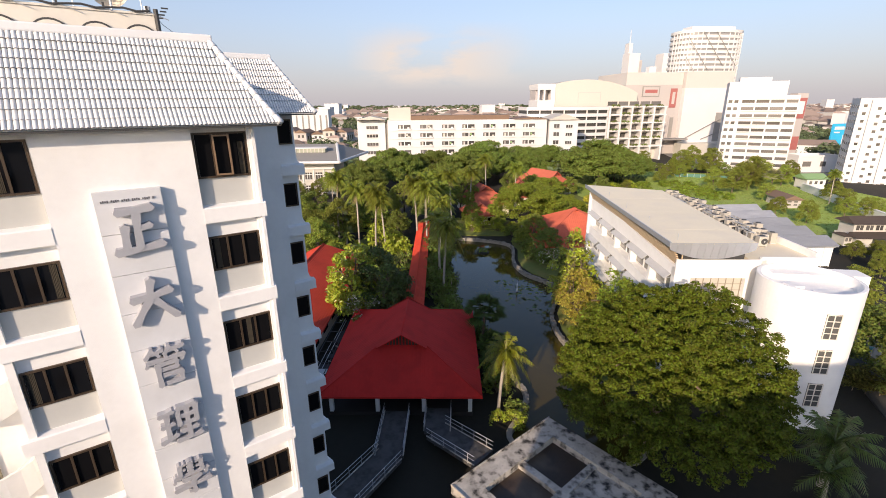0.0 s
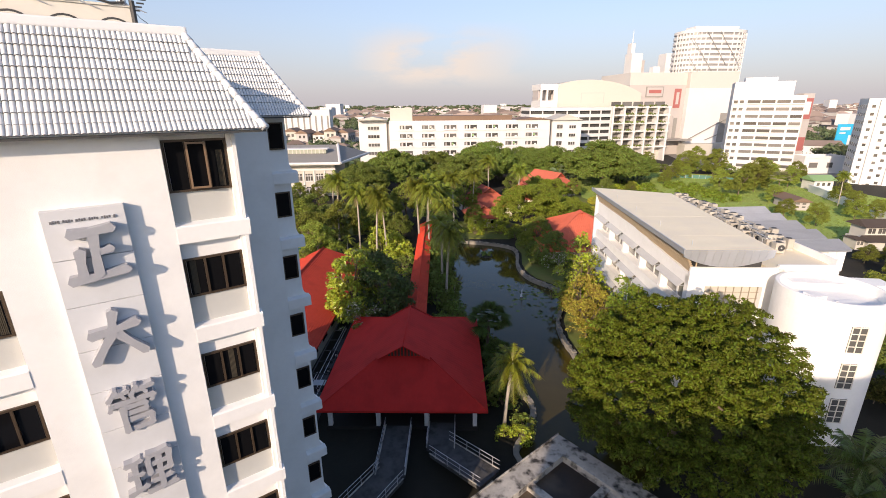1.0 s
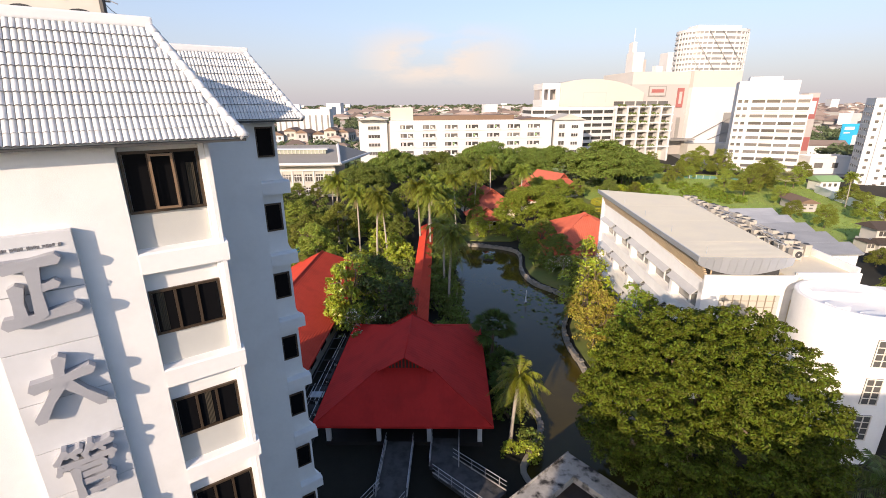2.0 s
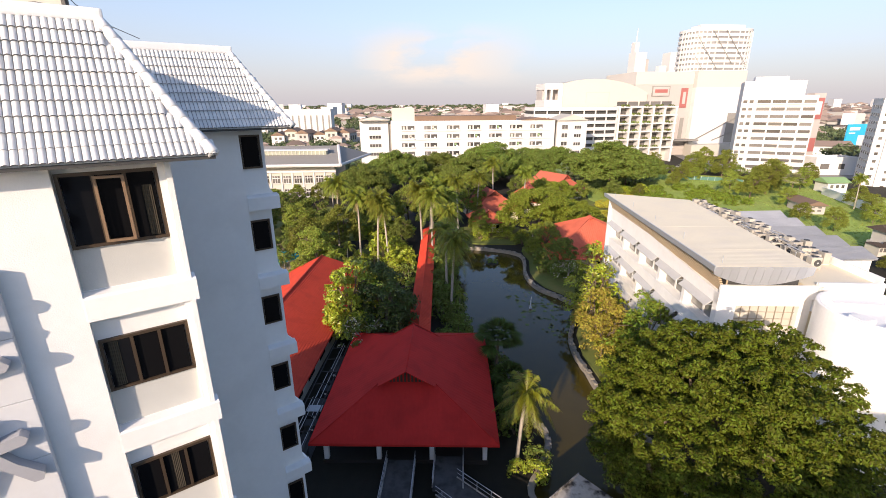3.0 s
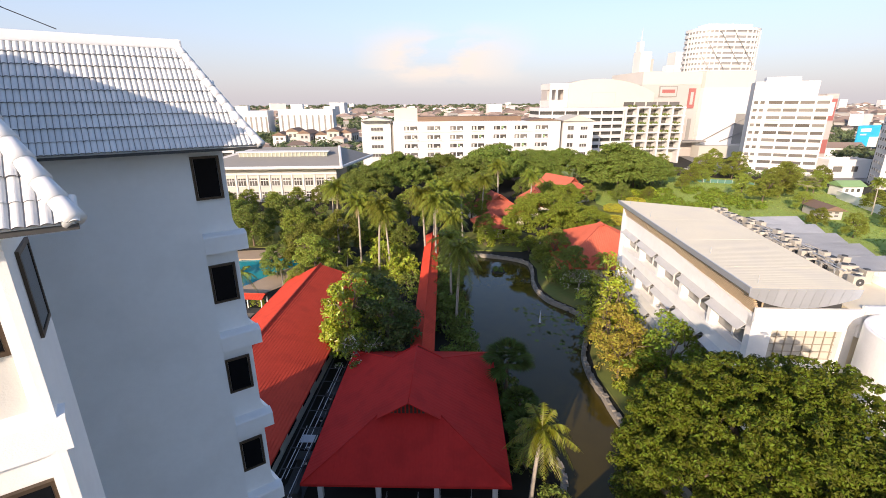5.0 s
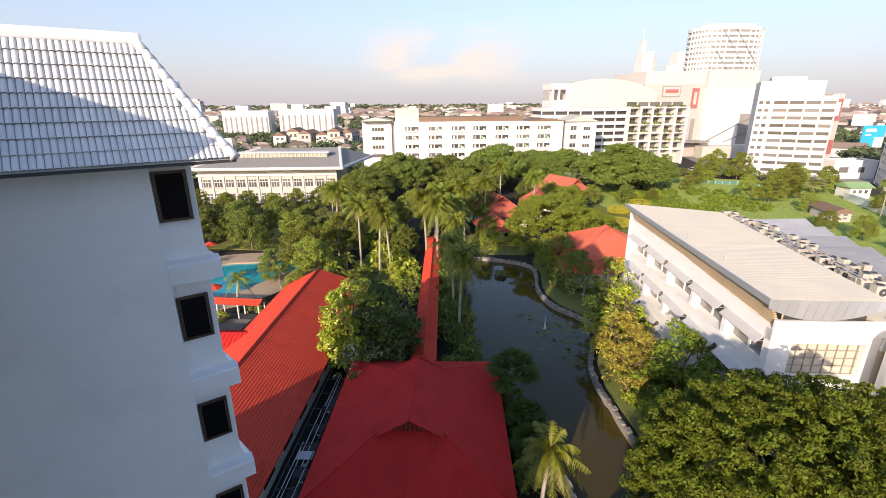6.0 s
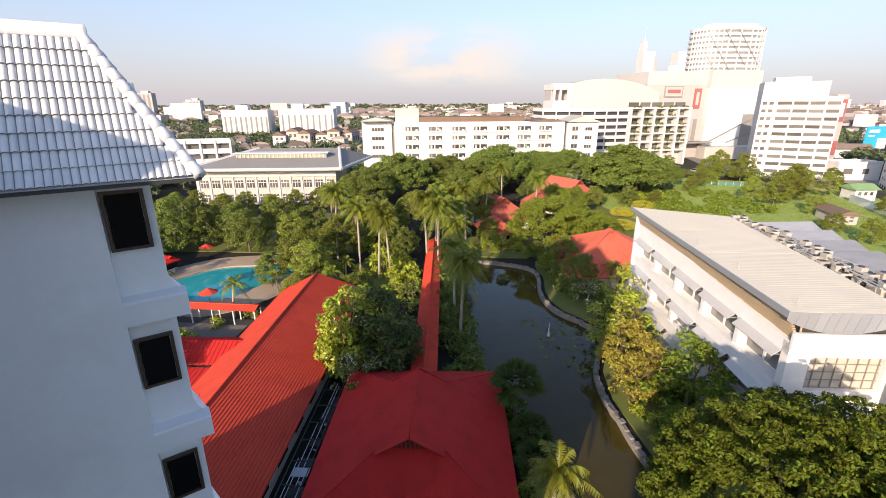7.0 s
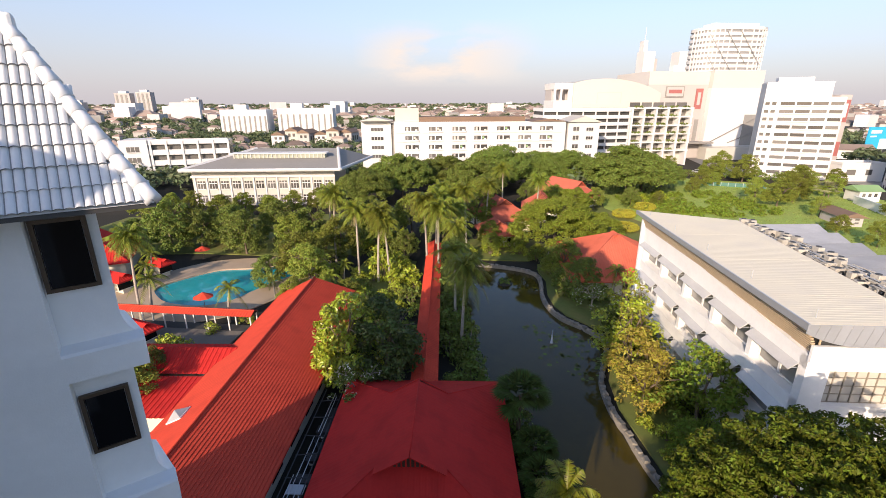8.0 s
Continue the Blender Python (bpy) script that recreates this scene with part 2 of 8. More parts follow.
def lettering(name, text, size, depth, mat, parent, m, label=""):
    """Raised lettering in the built-in font, as a mesh."""
    curve = bpy.data.curves.new(name, "FONT")
    curve.body, curve.size, curve.extrude, curve.align_x, curve.align_y = text, size, depth / 2, "CENTER", "CENTER"
    curve.offset, curve.bevel_depth = size * 0.015, size * 0.010
    draft = new(name, curve)
    me = bpy.data.meshes.new_from_object(draft.evaluated_get(bpy.context.evaluated_depsgraph_get()))
    bpy.data.objects.remove(draft)
    bpy.data.curves.remove(curve)
    me.materials.clear()
    me.materials.append(mat)
    return part(name, me, None, parent, label, m=m)

# ---- ground, pond ----
POND = [(4.6, 85.5), (4.4, 78.8), (4.6, 72.5), (5.4, 66.5), (6.4, 60.0), (7.4, 54.0), (8.6, 49.5), (9.2, 46.5), (8.0, 43.6), (6.0, 40.5), (8.5, 37.0), (16.0, 36.5), (18.6, 41.0),
        (17.6, 47.0), (16.9, 51.5), (17.0, 57.0), (17.1, 60.5), (18.2, 65.5), (21.3, 71.2), (22.4, 74.5), (21.0, 78.0), (19.0, 81.2), (18.2, 85.0), (18.5, 89.5),
        (20.0, 95.5), (19.9, 99.6), (16.2, 102.8), (9.6, 105.0), (7.6, 101.0), (5.8, 94.5)]


def smooth_loop(points, steps=5):
    """A closed curve through the points."""
    out, k = [], len(points)
    for i in range(k):
        p0, p1, p2, p3 = (np.array(points[(i + j) % k], float) for j in (-1, 0, 1, 2))
        for s in range(steps):
            t = s / steps
            out.append(tuple(0.5 * (2 * p1 + (p2 - p0) * t + (2 * p0 - 5 * p1 + 4 * p2 - p3) * t * t + (3 * p1 - p0 - 3 * p2 + p3) * t ** 3)))
    return out


SHORE = np.array(smooth_loop(POND))


def inside(px, py, loop):
    """Which of the points lie inside the loop, and how far each is from its line."""
    hit = np.zeros(px.shape, bool)
    near = np.full(px.shape, 1e9)
    for (x0, y0), (x1, y1) in zip(loop, np.roll(loop, -1, 0)):
        cross = (y0 > py) != (y1 > py)
        with np.errstate(divide="ignore", invalid="ignore"):
            hit ^= cross & (px < (x1 - x0) * (py - y0) / (y1 - y0) + x0)
        s = np.clip(((px - x0) * (x1 - x0) + (py - y0) * (y1 - y0)) / ((x1 - x0) ** 2 + (y1 - y0) ** 2 + 1e-9), 0, 1)
        near = np.minimum(near, np.hypot(px - x0 - s * (x1 - x0), py - y0 - s * (y1 - y0)))
    return hit, near


def spread(lo, hi, step, far):
    mid = list(np.arange(lo, hi + 0.01, step))
    out, s = [], step
    while not out or out[-1] < far:
        s *= 1.35
        out.append((out[-1] if out else 0) + s)
    return np.array([lo - o for o in out[::-1]] + mid + [hi + o for o in out])


xs, ys = spread(-60, 60, 1.0, 4500), spread(-10, 130, 1.0, 4500)
gx, gy = np.meshgrid(xs, ys)
POOL = [(-46.6, 98.5), (-44.6, 94.6), (-41.4, 91.8), (-35.8, 90.3), (-32.0, 92.0), (-29.6, 95.6), (-27.0, 99.6), (-23.8, 103.4), (-24.0, 106.8), (-27.0, 108.4), (-33.0, 107.0), (-39.0, 106.6), (-43.6, 103.0)]
POOL_EDGE = np.array(smooth_loop(POOL))
in_pond, d_pond = inside(gx, gy, SHORE)
in_pool, d_pool = inside(gx, gy, POOL_EDGE)
gz = np.where(in_pond, -0.2 - np.minimum(d_pond, 1.0) * 2.2, 0.0) + np.where(in_pool, -1.4, 0.0)
gz += np.where(in_pond | (np.hypot(gx, gy) > 400), 0, 0.12 * np.sin(gx * 0.31) * np.cos(gy * 0.23) * np.clip(d_pond / 4, 0, 1) * np.clip(d_pool / 4, 0, 1))
idx = np.arange(gx.size).reshape(gx.shape)
quads = np.stack([idx[:-1, :-1], idx[:-1, 1:], idx[1:, 1:], idx[1:, :-1]], -1).reshape(-1, 4)
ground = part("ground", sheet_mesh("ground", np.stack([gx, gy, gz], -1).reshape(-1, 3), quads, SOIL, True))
tagged(ground, "dark garden soil and scrub running out to the city", "ground", kind="structure")

WATER = material("pond_water", (0.064, 0.048, 0.010), 0.04, 0.35, 0.10, 0.6, 0.012, 1.2)
WATER.node_tree.nodes["Principled BSDF"].inputs["IOR"].default_value = 1.33
bm = bmesh.new()
bm.faces.new([bm.verts.new((x, y, -0.42)) for x, y in SHORE])
bmesh.ops.triangulate(bm, faces=bm.faces)
pond = part("pond_water", bm, WATER)
tagged(pond, "still murky brown pond water reflecting the sky", "water", kind="structure")

# ---- hotel ----
HROT = 30.0
HOTEL_M = pose(-8.11, 22.06, 0, 0, 0, HROT)
ROOF_M = pose(-7.2, 22.62, 0, 0, 0, HROT)
hotel = thing("hotel_building", HOTEL_M, "tall white rendered hotel with stepped blocks and grey tiled roofs", "building")
STOREY, TOP_LEDGE = 3.02, 26.04


CREAM_WALL = material("cream_render", (0.70, 0.66, 0.58), 0.8, 0.08, 0.4, 6.0, dirt=(0.55, 0.51, 0.45), dirt_amount=0.25, dirt_scale=0.8)
# darker grey stands in for shade under tile lips and in the valleys
GAP_SHADE = material("tile_gap_shade", (0.24, 0.24, 0.24), 0.9, 0.2, 1.0, 8.0)


def tile_mesh():
    """One triple-roll roof tile, 0.34 wide, lying along -y (down the slope)."""
    vs, fs, slots = [], [], []
    cols = 24
    for y, lift in ((0.0, 0.0), (-0.365, 0.042), (-0.35, 0.004)):
        for i in range(cols + 1):
            u = (i % 8) / 8
            vs.append((-0.17 + 0.34 * i / cols, y, lift + 0.030 * max(0.0, math.sin(math.pi * max(0, (u - 0.16) / 0.84))) ** 0.6))
    for j in range(2):
        for i in range(cols):
            k = j * (cols + 1) + i
            fs.append((k, k + cols + 1, k + cols + 2, k + 1))
            slots.append(1 if j or i % 8 == 0 else 0)
    me = sheet_mesh("roof_tile", vs, fs, TILE, False)
    me.materials.append(GAP_SHADE)
    me.polygons.foreach_set("material_index", slots)
    return me


TILE_MESH = tile_mesh()


def hip_roof(parent, a0, a1, b_eave, z_eave, run, rise, over_side, depth, taper=1.75):
    """A steep flared roof: its tiled front slope, hips, ridge and plain sides. a0, a1: the eave's ends."""
    roof = part("roof", bmesh.new(), TILE, parent, "pale grey tiled hip roof")
    # the slope's line, flaring at the foot
    prof = [(0.0, 0.0), (run * 0.20, rise * 0.18), (run * 0.60, rise * 0.585), (run, rise)]
    bm = bmesh.new()
    rows = []
    for s, h in prof:
        k = s / run
        ins, back = over_side * k, taper * (depth - 2 * s) / depth
        rows.append([bm.verts.new(p) for p in ((a0 + ins + back, b_eave + depth - s, z_eave + h), (a0 + ins, b_eave + s, z_eave + h), (a1 - ins, b_eave + s, z_eave + h), (a1 - ins - back, b_eave + depth - s, z_eave + h))])
    for u, v in zip(rows, rows[1:]):
        for k in range(3):
            bm.faces.new((u[k], u[k + 1], v[k + 1], v[k]))
        bm.faces.new((u[3], u[0], v[0], v[3]))
    bm.faces.new(rows[-1])
    bm.faces.new(rows[0][::-1])
    under = bpy.data.meshes.new("roof")
    bm.to_mesh(under)
    bm.free()
    under.materials.append(TILE)
    roof.data = under
    # courses of tiles on the front slope
    lengths = [0.0]
    for (s0, h0), (s1, h1) in zip(prof, prof[1:]):
        lengths.append(lengths[-1] + math.hypot(s1 - s0, h1 - h0))
    courses = int(lengths[-1] / 0.325)
    for c in range(courses):
        d = (c + 1.05) * lengths[-1] / (courses + 0.05)
        i = min(k for k in range(1, len(prof)) if lengths[k] >= d - 1e-6)
        f = (d - lengths[i - 1]) / (lengths[i] - lengths[i - 1])
        s = prof[i - 1][0] + f * (prof[i][0] - prof[i - 1][0])
        h = prof[i - 1][1] + f * (prof[i][1] - prof[i - 1][1])
        tilt = math.atan2(prof[i][1] - prof[i - 1][1], prof[i][0] - prof[i - 1][0])
        ins = over_side * s / run * 0.98
        lo, hi = a0 + ins, a1 - ins
        count = int((hi - lo) / 0.34) + 2
        first = a0 + 0.17 + math.ceil((lo - a0) / 0.1133) * 0.1133
        for k in range(count):
            x = first + k * 0.34
            if x + 0.17 > hi + 0.20:
                break
            part("roof_tile", TILE_MESH, None, roof, m=Matrix.Translation((x, b_eave + s - 0.012, z_eave + h + 0.02)) @ Matrix.Rotation(tilt, 4, "X"))
    # hips of overlapping half-round caps, and the ridge cap
    for end, sign in ((a1, -1), (a0, 1)):
        n = 12
        for c in range(n):
            pts = []
            for e in (c / n, (c + 1.12) / n):
                e = min(e, 1.0)
                d = e * lengths[-1]
                i = min(k for k in range(1, len(prof)) if lengths[k] >= d - 1e-6)
                f = (d - lengths[i - 1]) / (lengths[i] - lengths[i - 1])
                s = prof[i - 1][0] + f * (prof[i][0] - prof[i - 1][0])
                h = prof[i - 1][1] + f * (prof[i][1] - prof[i - 1][1])
                pts.append((end + sign * over_side * s / run, b_eave + s, z_eave + h + 0.03))
            bm = bmesh.new()
            tube(bm, pts, (0.122, 0.098), 12)
            part("hip_cap", bm, RIDGE, roof, smooth=True)
    z1 = z_eave + rise
    bm = boxes((a0 + over_side - 0.05, a1 - over_side + 0.1, b_eave + run - 0.10, b_eave + run + 0.28, z1 - 0.02, z1 + 0.22), bevel=0.05)
    part("ridge_cap", bm, RIDGE, roof)
    # thin dark strip stands in for the shadow line under the tiles
    bm = boxes((a0 - 0.02, a1 + 0.02, b_eave + 0.02, b_eave + 0.08, z_eave - 0.07, z_eave - 0.01))
    part("fascia", bm, DARK, roof)
    return roof


def window_unit(parent, a0, a1, b, z0, z1, panes=3, open_sash=False):
    """A bronze-framed sliding window facing -y, with dark panes, mullions and curtains behind."""
    w = part("window", boxes((a0, a1, b + 0.02, b + 0.09, z0, z0 + 0.06), (a0, a1, b + 0.02, b + 0.09, z1 - 0.06, z1), (a0, a0 + 0.06, b + 0.02, b + 0.09, z0 + 0.06, z1 - 0.06),
                              (a1 - 0.06, a1, b + 0.02, b + 0.09, z0 + 0.06, z1 - 0.06)), FRAME, parent, "bronze window frame")
    step = (a1 - a0 - 0.12) / panes
    for i in range(panes):
        x0 = a0 + 0.06 + i * step
        part("pane", boxes((x0 + 0.012, x0 + step - 0.012, b + 0.055, b + 0.063, z0 + 0.062, z1 - 0.062)), PANE, w)
        if i:
            part("mullion", boxes((x0 - 0.03, x0 + 0.03, b + 0.0, b + 0.075, z0 + 0.062, z1 - 0.062)), FRAME, w)
    if open_sash:
        m = Matrix.Translation((a0 + 0.06 + step, b - 0.02, z0 + 0.08)) @ Matrix.Rotation(radians(-9), 4, "Z")
        part("open_sash", boxes((0, step, -0.05, 0, 0, 0.05), (0, step, -0.05, 0, z1 - z0 - 0.2, z1 - z0 - 0.15), (0, 0.05, -0.05, 0, 0.05, z1 - z0 - 0.2), (step - 0.05, step, -0.05, 0, 0.05, z1 - z0 - 0.2), m=m), BRONZE, w)
    return w


def hotel_block(a0, a1, b, depth, columns, ledge_over, top_ledge, rec, taper, floors=9):
    """One block: front wall with recessed window columns and a ledge under each. columns: (left, right, to the corner?)"""
    top = 29.3
    # piers between the recessed columns, full height
    xs = [a0]
    for c0, c1, _ in columns:
        xs += [c0, c1]
    xs.append(a1)
    rows = [(xs[i], xs[i + 1], b, b + 1.5, -0.2, top) for i in range(0, len(xs), 2) if xs[i + 1] - xs[i] > 0.02]
    part("wall", boxes(*rows), HOTEL, hotel)
    for c0, c1, corner in columns:
        bm = bmesh.new()
        back = depth if corner > 0 and taper < 0.5 else 1.48
        prism(bm, [(c0 - (0.05 if corner > 0 else 0), b + rec), (c1, b + rec), (c1 - (taper if corner > 0 else 0) * (back - rec), b + back), (c0 - (0.05 if corner > 0 else 0) - (3.0 if back > 2 else 0), b + back)], -0.2, top - 0.02)
        part("recessed_wall", bm, HOTEL, hotel)
        for f in range(floors):
            zl = top_ledge - f * STOREY
            over = ledge_over if corner > 0 else 0.0
            lo, hi = (c0, c1 + over) if corner >= 0 else (c0 - ledge_over, c1)
            # the ledge, its front flush with the piers and its top falling a little forward
            bm = bmesh.new()
            pts = [(b - 0.02, zl), (b - 0.02, zl + 0.45), (b + 0.02, zl + 0.49), (b + rec, zl + 0.53), (b + rec, zl)]
            ends = [[bm.verts.new((x, y, z)) for y, z in pts] for x in (lo, hi)]
            bm.faces.new(ends[0])
            bm.faces.new(ends[1][::-1])
            for k in range(5):
                bm.faces.new((ends[0][k], ends[1][k], ends[1][(k + 1) % 5], ends[0][(k + 1) % 5]))
            if corner > 0:
                # it turns the corner, and the side wall sweeps out to it in a curve
                curve = [(c1 - 0.8, zl), (hi, zl), (hi, zl + 0.47)] + [(c1 + over * (1 - math.sin(q)), zl + 0.49 + 0.45 * (1 - math.cos(q))) for q in (0.25, 0.55, 0.85, 1.15, 1.4)] + [(c1 - 0.8, zl + 0.94)]
                ends = [[bm.verts.new((x - drop, y, z)) for x, z in curve] for y, drop in ((b + rec + 0.001, 0.0), (b + 1.47, taper * (1.47 - rec)))]
                bm.faces.new(ends[0])
                bm.faces.new(ends[1][::-1])
                for k in range(len(curve)):
                    bm.faces.new((ends[0][k], ends[1][k], ends[1][(k + 1) % len(curve)], ends[0][(k + 1) % len(curve)]))
            bmesh.ops.recalc_face_normals(bm, faces=bm.faces)
            part("ledge", bm, HOTEL, hotel)


# front block: sign in the middle, a window column at either end
hotel_block(-7.22, 0.0, 0.0, 8.0, ((-7.22, -5.46, -1), (-1.80, -0.10, 1)), 0.18, TOP_LEDGE, 0.24, 0.575)
part("rear_body", boxes((-7.1, -4.2, 1.52, 8.0, -0.2, 29.25)), HOTEL, hotel)
part("corner_pier", boxes((-0.218, -0.102, 0.07, 0.239, -0.2, 29.25)), HOTEL, hotel)
part("corner_pier", boxes((-7.22, -7.03, 0.07, 0.239, -0.2, 29.25)), HOTEL, hotel)
for f in range(9):
    z0 = TOP_LEDGE + 1.38 - f * STOREY
    for c0, c1 in ((-7.01, -5.50), (-1.77, -0.22)):
        w = window_unit(hotel, c0, c1, 0.13, z0, z0 + (1.38 if f == 0 else 1.15), 3, f == 0 and c0 > -3)
        part("spandrel", boxes((c0 - 0.02, c1 + 0.02, 0.225, 0.237, z0 - 0.83, z0 - 0.005)), PANEL_GREY, hotel)
        if f < 3:
            # a gathered curtain hanging in one pane
            x0 = c0 + (0.72, 1.25, 0.14)[(f + (c0 > -3)) % 3]
            bm = bmesh.new()
            rows = [[bm.verts.new((x0 + 0.016 * k, 0.174 + 0.008 * (k % 2), z)) for z in (z0 + 0.08, z0 + 1.07)] for k in range(11)]
            for u, v in zip(rows, rows[1:]):
                bm.faces.new((u[0], v[0], v[1], u[1]))
            part("curtain", bm, CURTAIN, w)
for f in range(9):
    z0 = TOP_LEDGE + 1.38 - f * STOREY
    w = part("side_window", boxes((-0.098, -0.06, 0.47, 1.27, z0, z0 + 0.06), (-0.098, -0.06, 0.47, 1.27, z0 + 1.09, z0 + 1.15), (-0.098, -0.06, 0.47, 0.53, z0 + 0.06, z0 + 1.09), (-0.098, -0.06, 1.21, 1.27, z0 + 0.06, z0 + 1.09)), FRAME, hotel) if f == 0 else None
    if w:
        w.matrix_basis = Matrix.Translation((0.10, 0, 0))
        part("pane", boxes((-0.09, -0.07, 0.53, 1.21, z0 + 0.06, z0 + 1.09)), PANE, w)
# block set back behind it
hotel_block(-6.0, 3.51, 6.62, 4.62, ((2.66, 3.51, 1),), 0.26, 26.31, 0.30, 0.21)
# unseen body, sized to place the left edge of the hotel's shadow
part("rear_block", boxes((-6.0, -2.0, 11.42, 26.0, -0.2, 29.25)), HOTEL, hotel)
for f in range(9):
    z0 = 27.78 - f * STOREY
    window_unit(hotel, 2.69, 3.38, 6.80, z0, z0 + 1.15, 1)
hip_roof(hotel, -8.3, 0.72, -0.50, 29.02, 2.15, 2.48, 1.34, 4.5)
hip_roof(hotel, -6.5, 4.27, 5.79, 29.2, 1.95, 2.4, 1.31, 4.1)
part("rear_roof", boxes((-6.2, -1.8, 12.1, 26.2, 29.252, 30.9)), TILE, hotel)

# balconies of the wing beyond the front block, low on its far side
wing = part("balcony_wing", boxes((-19.0, -7.23, 3.2, 10.0, -0.2, 23.6)), HOTEL, hotel, "sunlit balcony wing")
DOOR = material("olive_balcony_door", (0.30, 0.27, 0.18), 0.6, 0.15, 1.0, 8.0)
for f in range(8):
    z = 20.4 - f * STOREY
    for k in range(3):
        a = -7.6 - k * 3.6
        bm = bmesh.new()
        arc = [(a - 1.7 + 1.7 * math.cos(math.pi * (1 + i / 12)), 3.198 + 1.5 * math.sin(math.pi * (1 + i / 12))) for i in range(13)]
        prism(bm, arc, z - 0.15, z)
        part("balcony_floor", bm, HOTEL, wing)
        bm = bmesh.new()
        inner = [(a - 1.7 + 1.58 * math.cos(math.pi * (1 + i / 12)), 3.198 + 1.38 * math.sin(math.pi * (1 + i / 12))) for i in range(13)]
        prism(bm, arc + inner[::-1], z, z + 0.95)
        part("balcony_parapet", bm, HOTEL, wing)
        part("balcony_door", boxes((a - 2.2, a - 1.2, 3.12, 3.198, z + 0.01, z + 2.1)), DOOR, wing)

FAINT = material("dull_lettering", (0.16, 0.16, 0.17), 0.6, 0.2, 1.0, 9.0)
# sign panel, its slabs and raised characters
sign = thing("sign_panel", HOTEL_M, "white slab sign with raised grey characters running down the hotel wall", "sign")
zt = 27.35
while zt > 1.5:
    zb = max(zt - 1.22, 1.0)
    part("slab", boxes((-4.45, -2.83, -0.20, -0.002, zb + 0.006, zt - 0.006), bevel=0.012), SIGN, sign)
    zt = zb


def brushed(strokes, width, height, depth, bold=1.0):
    """A raised sign of brush strokes: (x0, z0, x1, z1) in a unit square, thick at the start, thin at the end."""
    bm = bmesh.new()
    for i, (x0, z0, x1, z1) in enumerate(strokes):
        a, b = Vector(((x0 - 0.5) * width, 0, (z0 - 0.5) * height)), Vector(((x1 - 0.5) * width, 0, (z1 - 0.5) * height))
        d = (b - a).normalized()
        n = Vector((-d.z, 0, d.x))
        fat = min(0.095, 0.05 + 0.10 * (b - a).length) * bold
        ring = [a - d * fat * 0.5, a + n * fat * 0.95, a.lerp(b, 0.5) + n * fat * 0.62, b + n * fat * 0.85, b + d * fat * 0.6, b - n * fat * 0.7, a.lerp(b, 0.5) - n * fat * 0.62, a - n * fat * 0.8]
        face = -depth + 0.005 * i
        lo = [bm.verts.new(p + Vector((0, face, 0))) for p in ring]
        mid = [bm.verts.new(p * 1.0 + Vector((0, -0.002, 0))) for p in ring]
        bm.faces.new(lo)
        for k in range(8):
            bm.faces.new((lo[k], mid[k], mid[(k + 1) % 8], lo[(k + 1) % 8]))
    bmesh.ops.recalc_face_normals(bm, faces=bm.faces)
    return bm


SIGNS = (
    [(0.15, 0.90, 0.88, 0.96), (0.53, 0.93, 0.49, 0.12), (0.53, 0.54, 0.80, 0.58), (0.25, 0.60, 0.22, 0.12), (0.00, 0.05, 1.00, 0.14)],
    [(0.06, 0.58, 0.94, 0.70), (0.52, 1.00, 0.45, 0.58), (0.45, 0.58, 0.04, 0.02), (0.50, 0.58, 0.98, 0.06)],
    [(0.22, 0.98, 0.05, 0.80), (0.20, 0.89, 0.45, 0.93), (0.32, 0.86, 0.36, 0.79), (0.62, 0.99, 0.48, 0.82), (0.60, 0.90, 0.94, 0.94), (0.74, 0.87, 0.79, 0.80), (0.50, 0.78, 0.53, 0.71),
     (0.09, 0.69, 0.04, 0.56), (0.09, 0.67, 0.93, 0.70), (0.93, 0.70, 0.86, 0.58), (0.28, 0.57, 0.28, 0.00), (0.28, 0.55, 0.74, 0.57), (0.74, 0.57, 0.72, 0.42), (0.28, 0.41, 0.74, 0.42),
     (0.28, 0.26, 0.82, 0.27), (0.81, 0.27, 0.79, 0.03), (0.28, 0.03, 0.81, 0.04)],
    [(0.04, 0.86, 0.38, 0.91), (0.06, 0.54, 0.36, 0.58), (0.00, 0.12, 0.40, 0.24), (0.21, 0.89, 0.20, 0.18), (0.48, 0.94, 0.49, 0.48), (0.48, 0.92, 0.94, 0.95), (0.94, 0.95, 0.92, 0.48),
     (0.49, 0.70, 0.93, 0.72), (0.49, 0.48, 0.93, 0.49), (0.71, 0.94, 0.70, 0.06), (0.50, 0.27, 0.92, 0.30), (0.38, 0.03, 1.00, 0.07)],
    [(0.46, 0.99, 0.55, 0.87), (0.56, 0.99, 0.45, 0.87), (0.46, 0.83, 0.55, 0.72), (0.56, 0.83, 0.45, 0.72), (0.25, 0.96, 0.22, 0.66), (0.25, 0.93, 0.38, 0.96), (0.24, 0.80, 0.36, 0.81),
     (0.79, 0.96, 0.80, 0.66), (0.65, 0.94, 0.79, 0.96), (0.66, 0.80, 0.79, 0.81), (0.10, 0.63, 0.05, 0.49), (0.10, 0.61, 0.94, 0.64), (0.94, 0.64, 0.87, 0.51), (0.28, 0.47, 0.73, 0.49),
     (0.73, 0.49, 0.51, 0.36), (0.51, 0.38, 0.53, 0.03), (0.53, 0.03, 0.40, 0.09), (0.04, 0.22, 0.98, 0.28)],
)
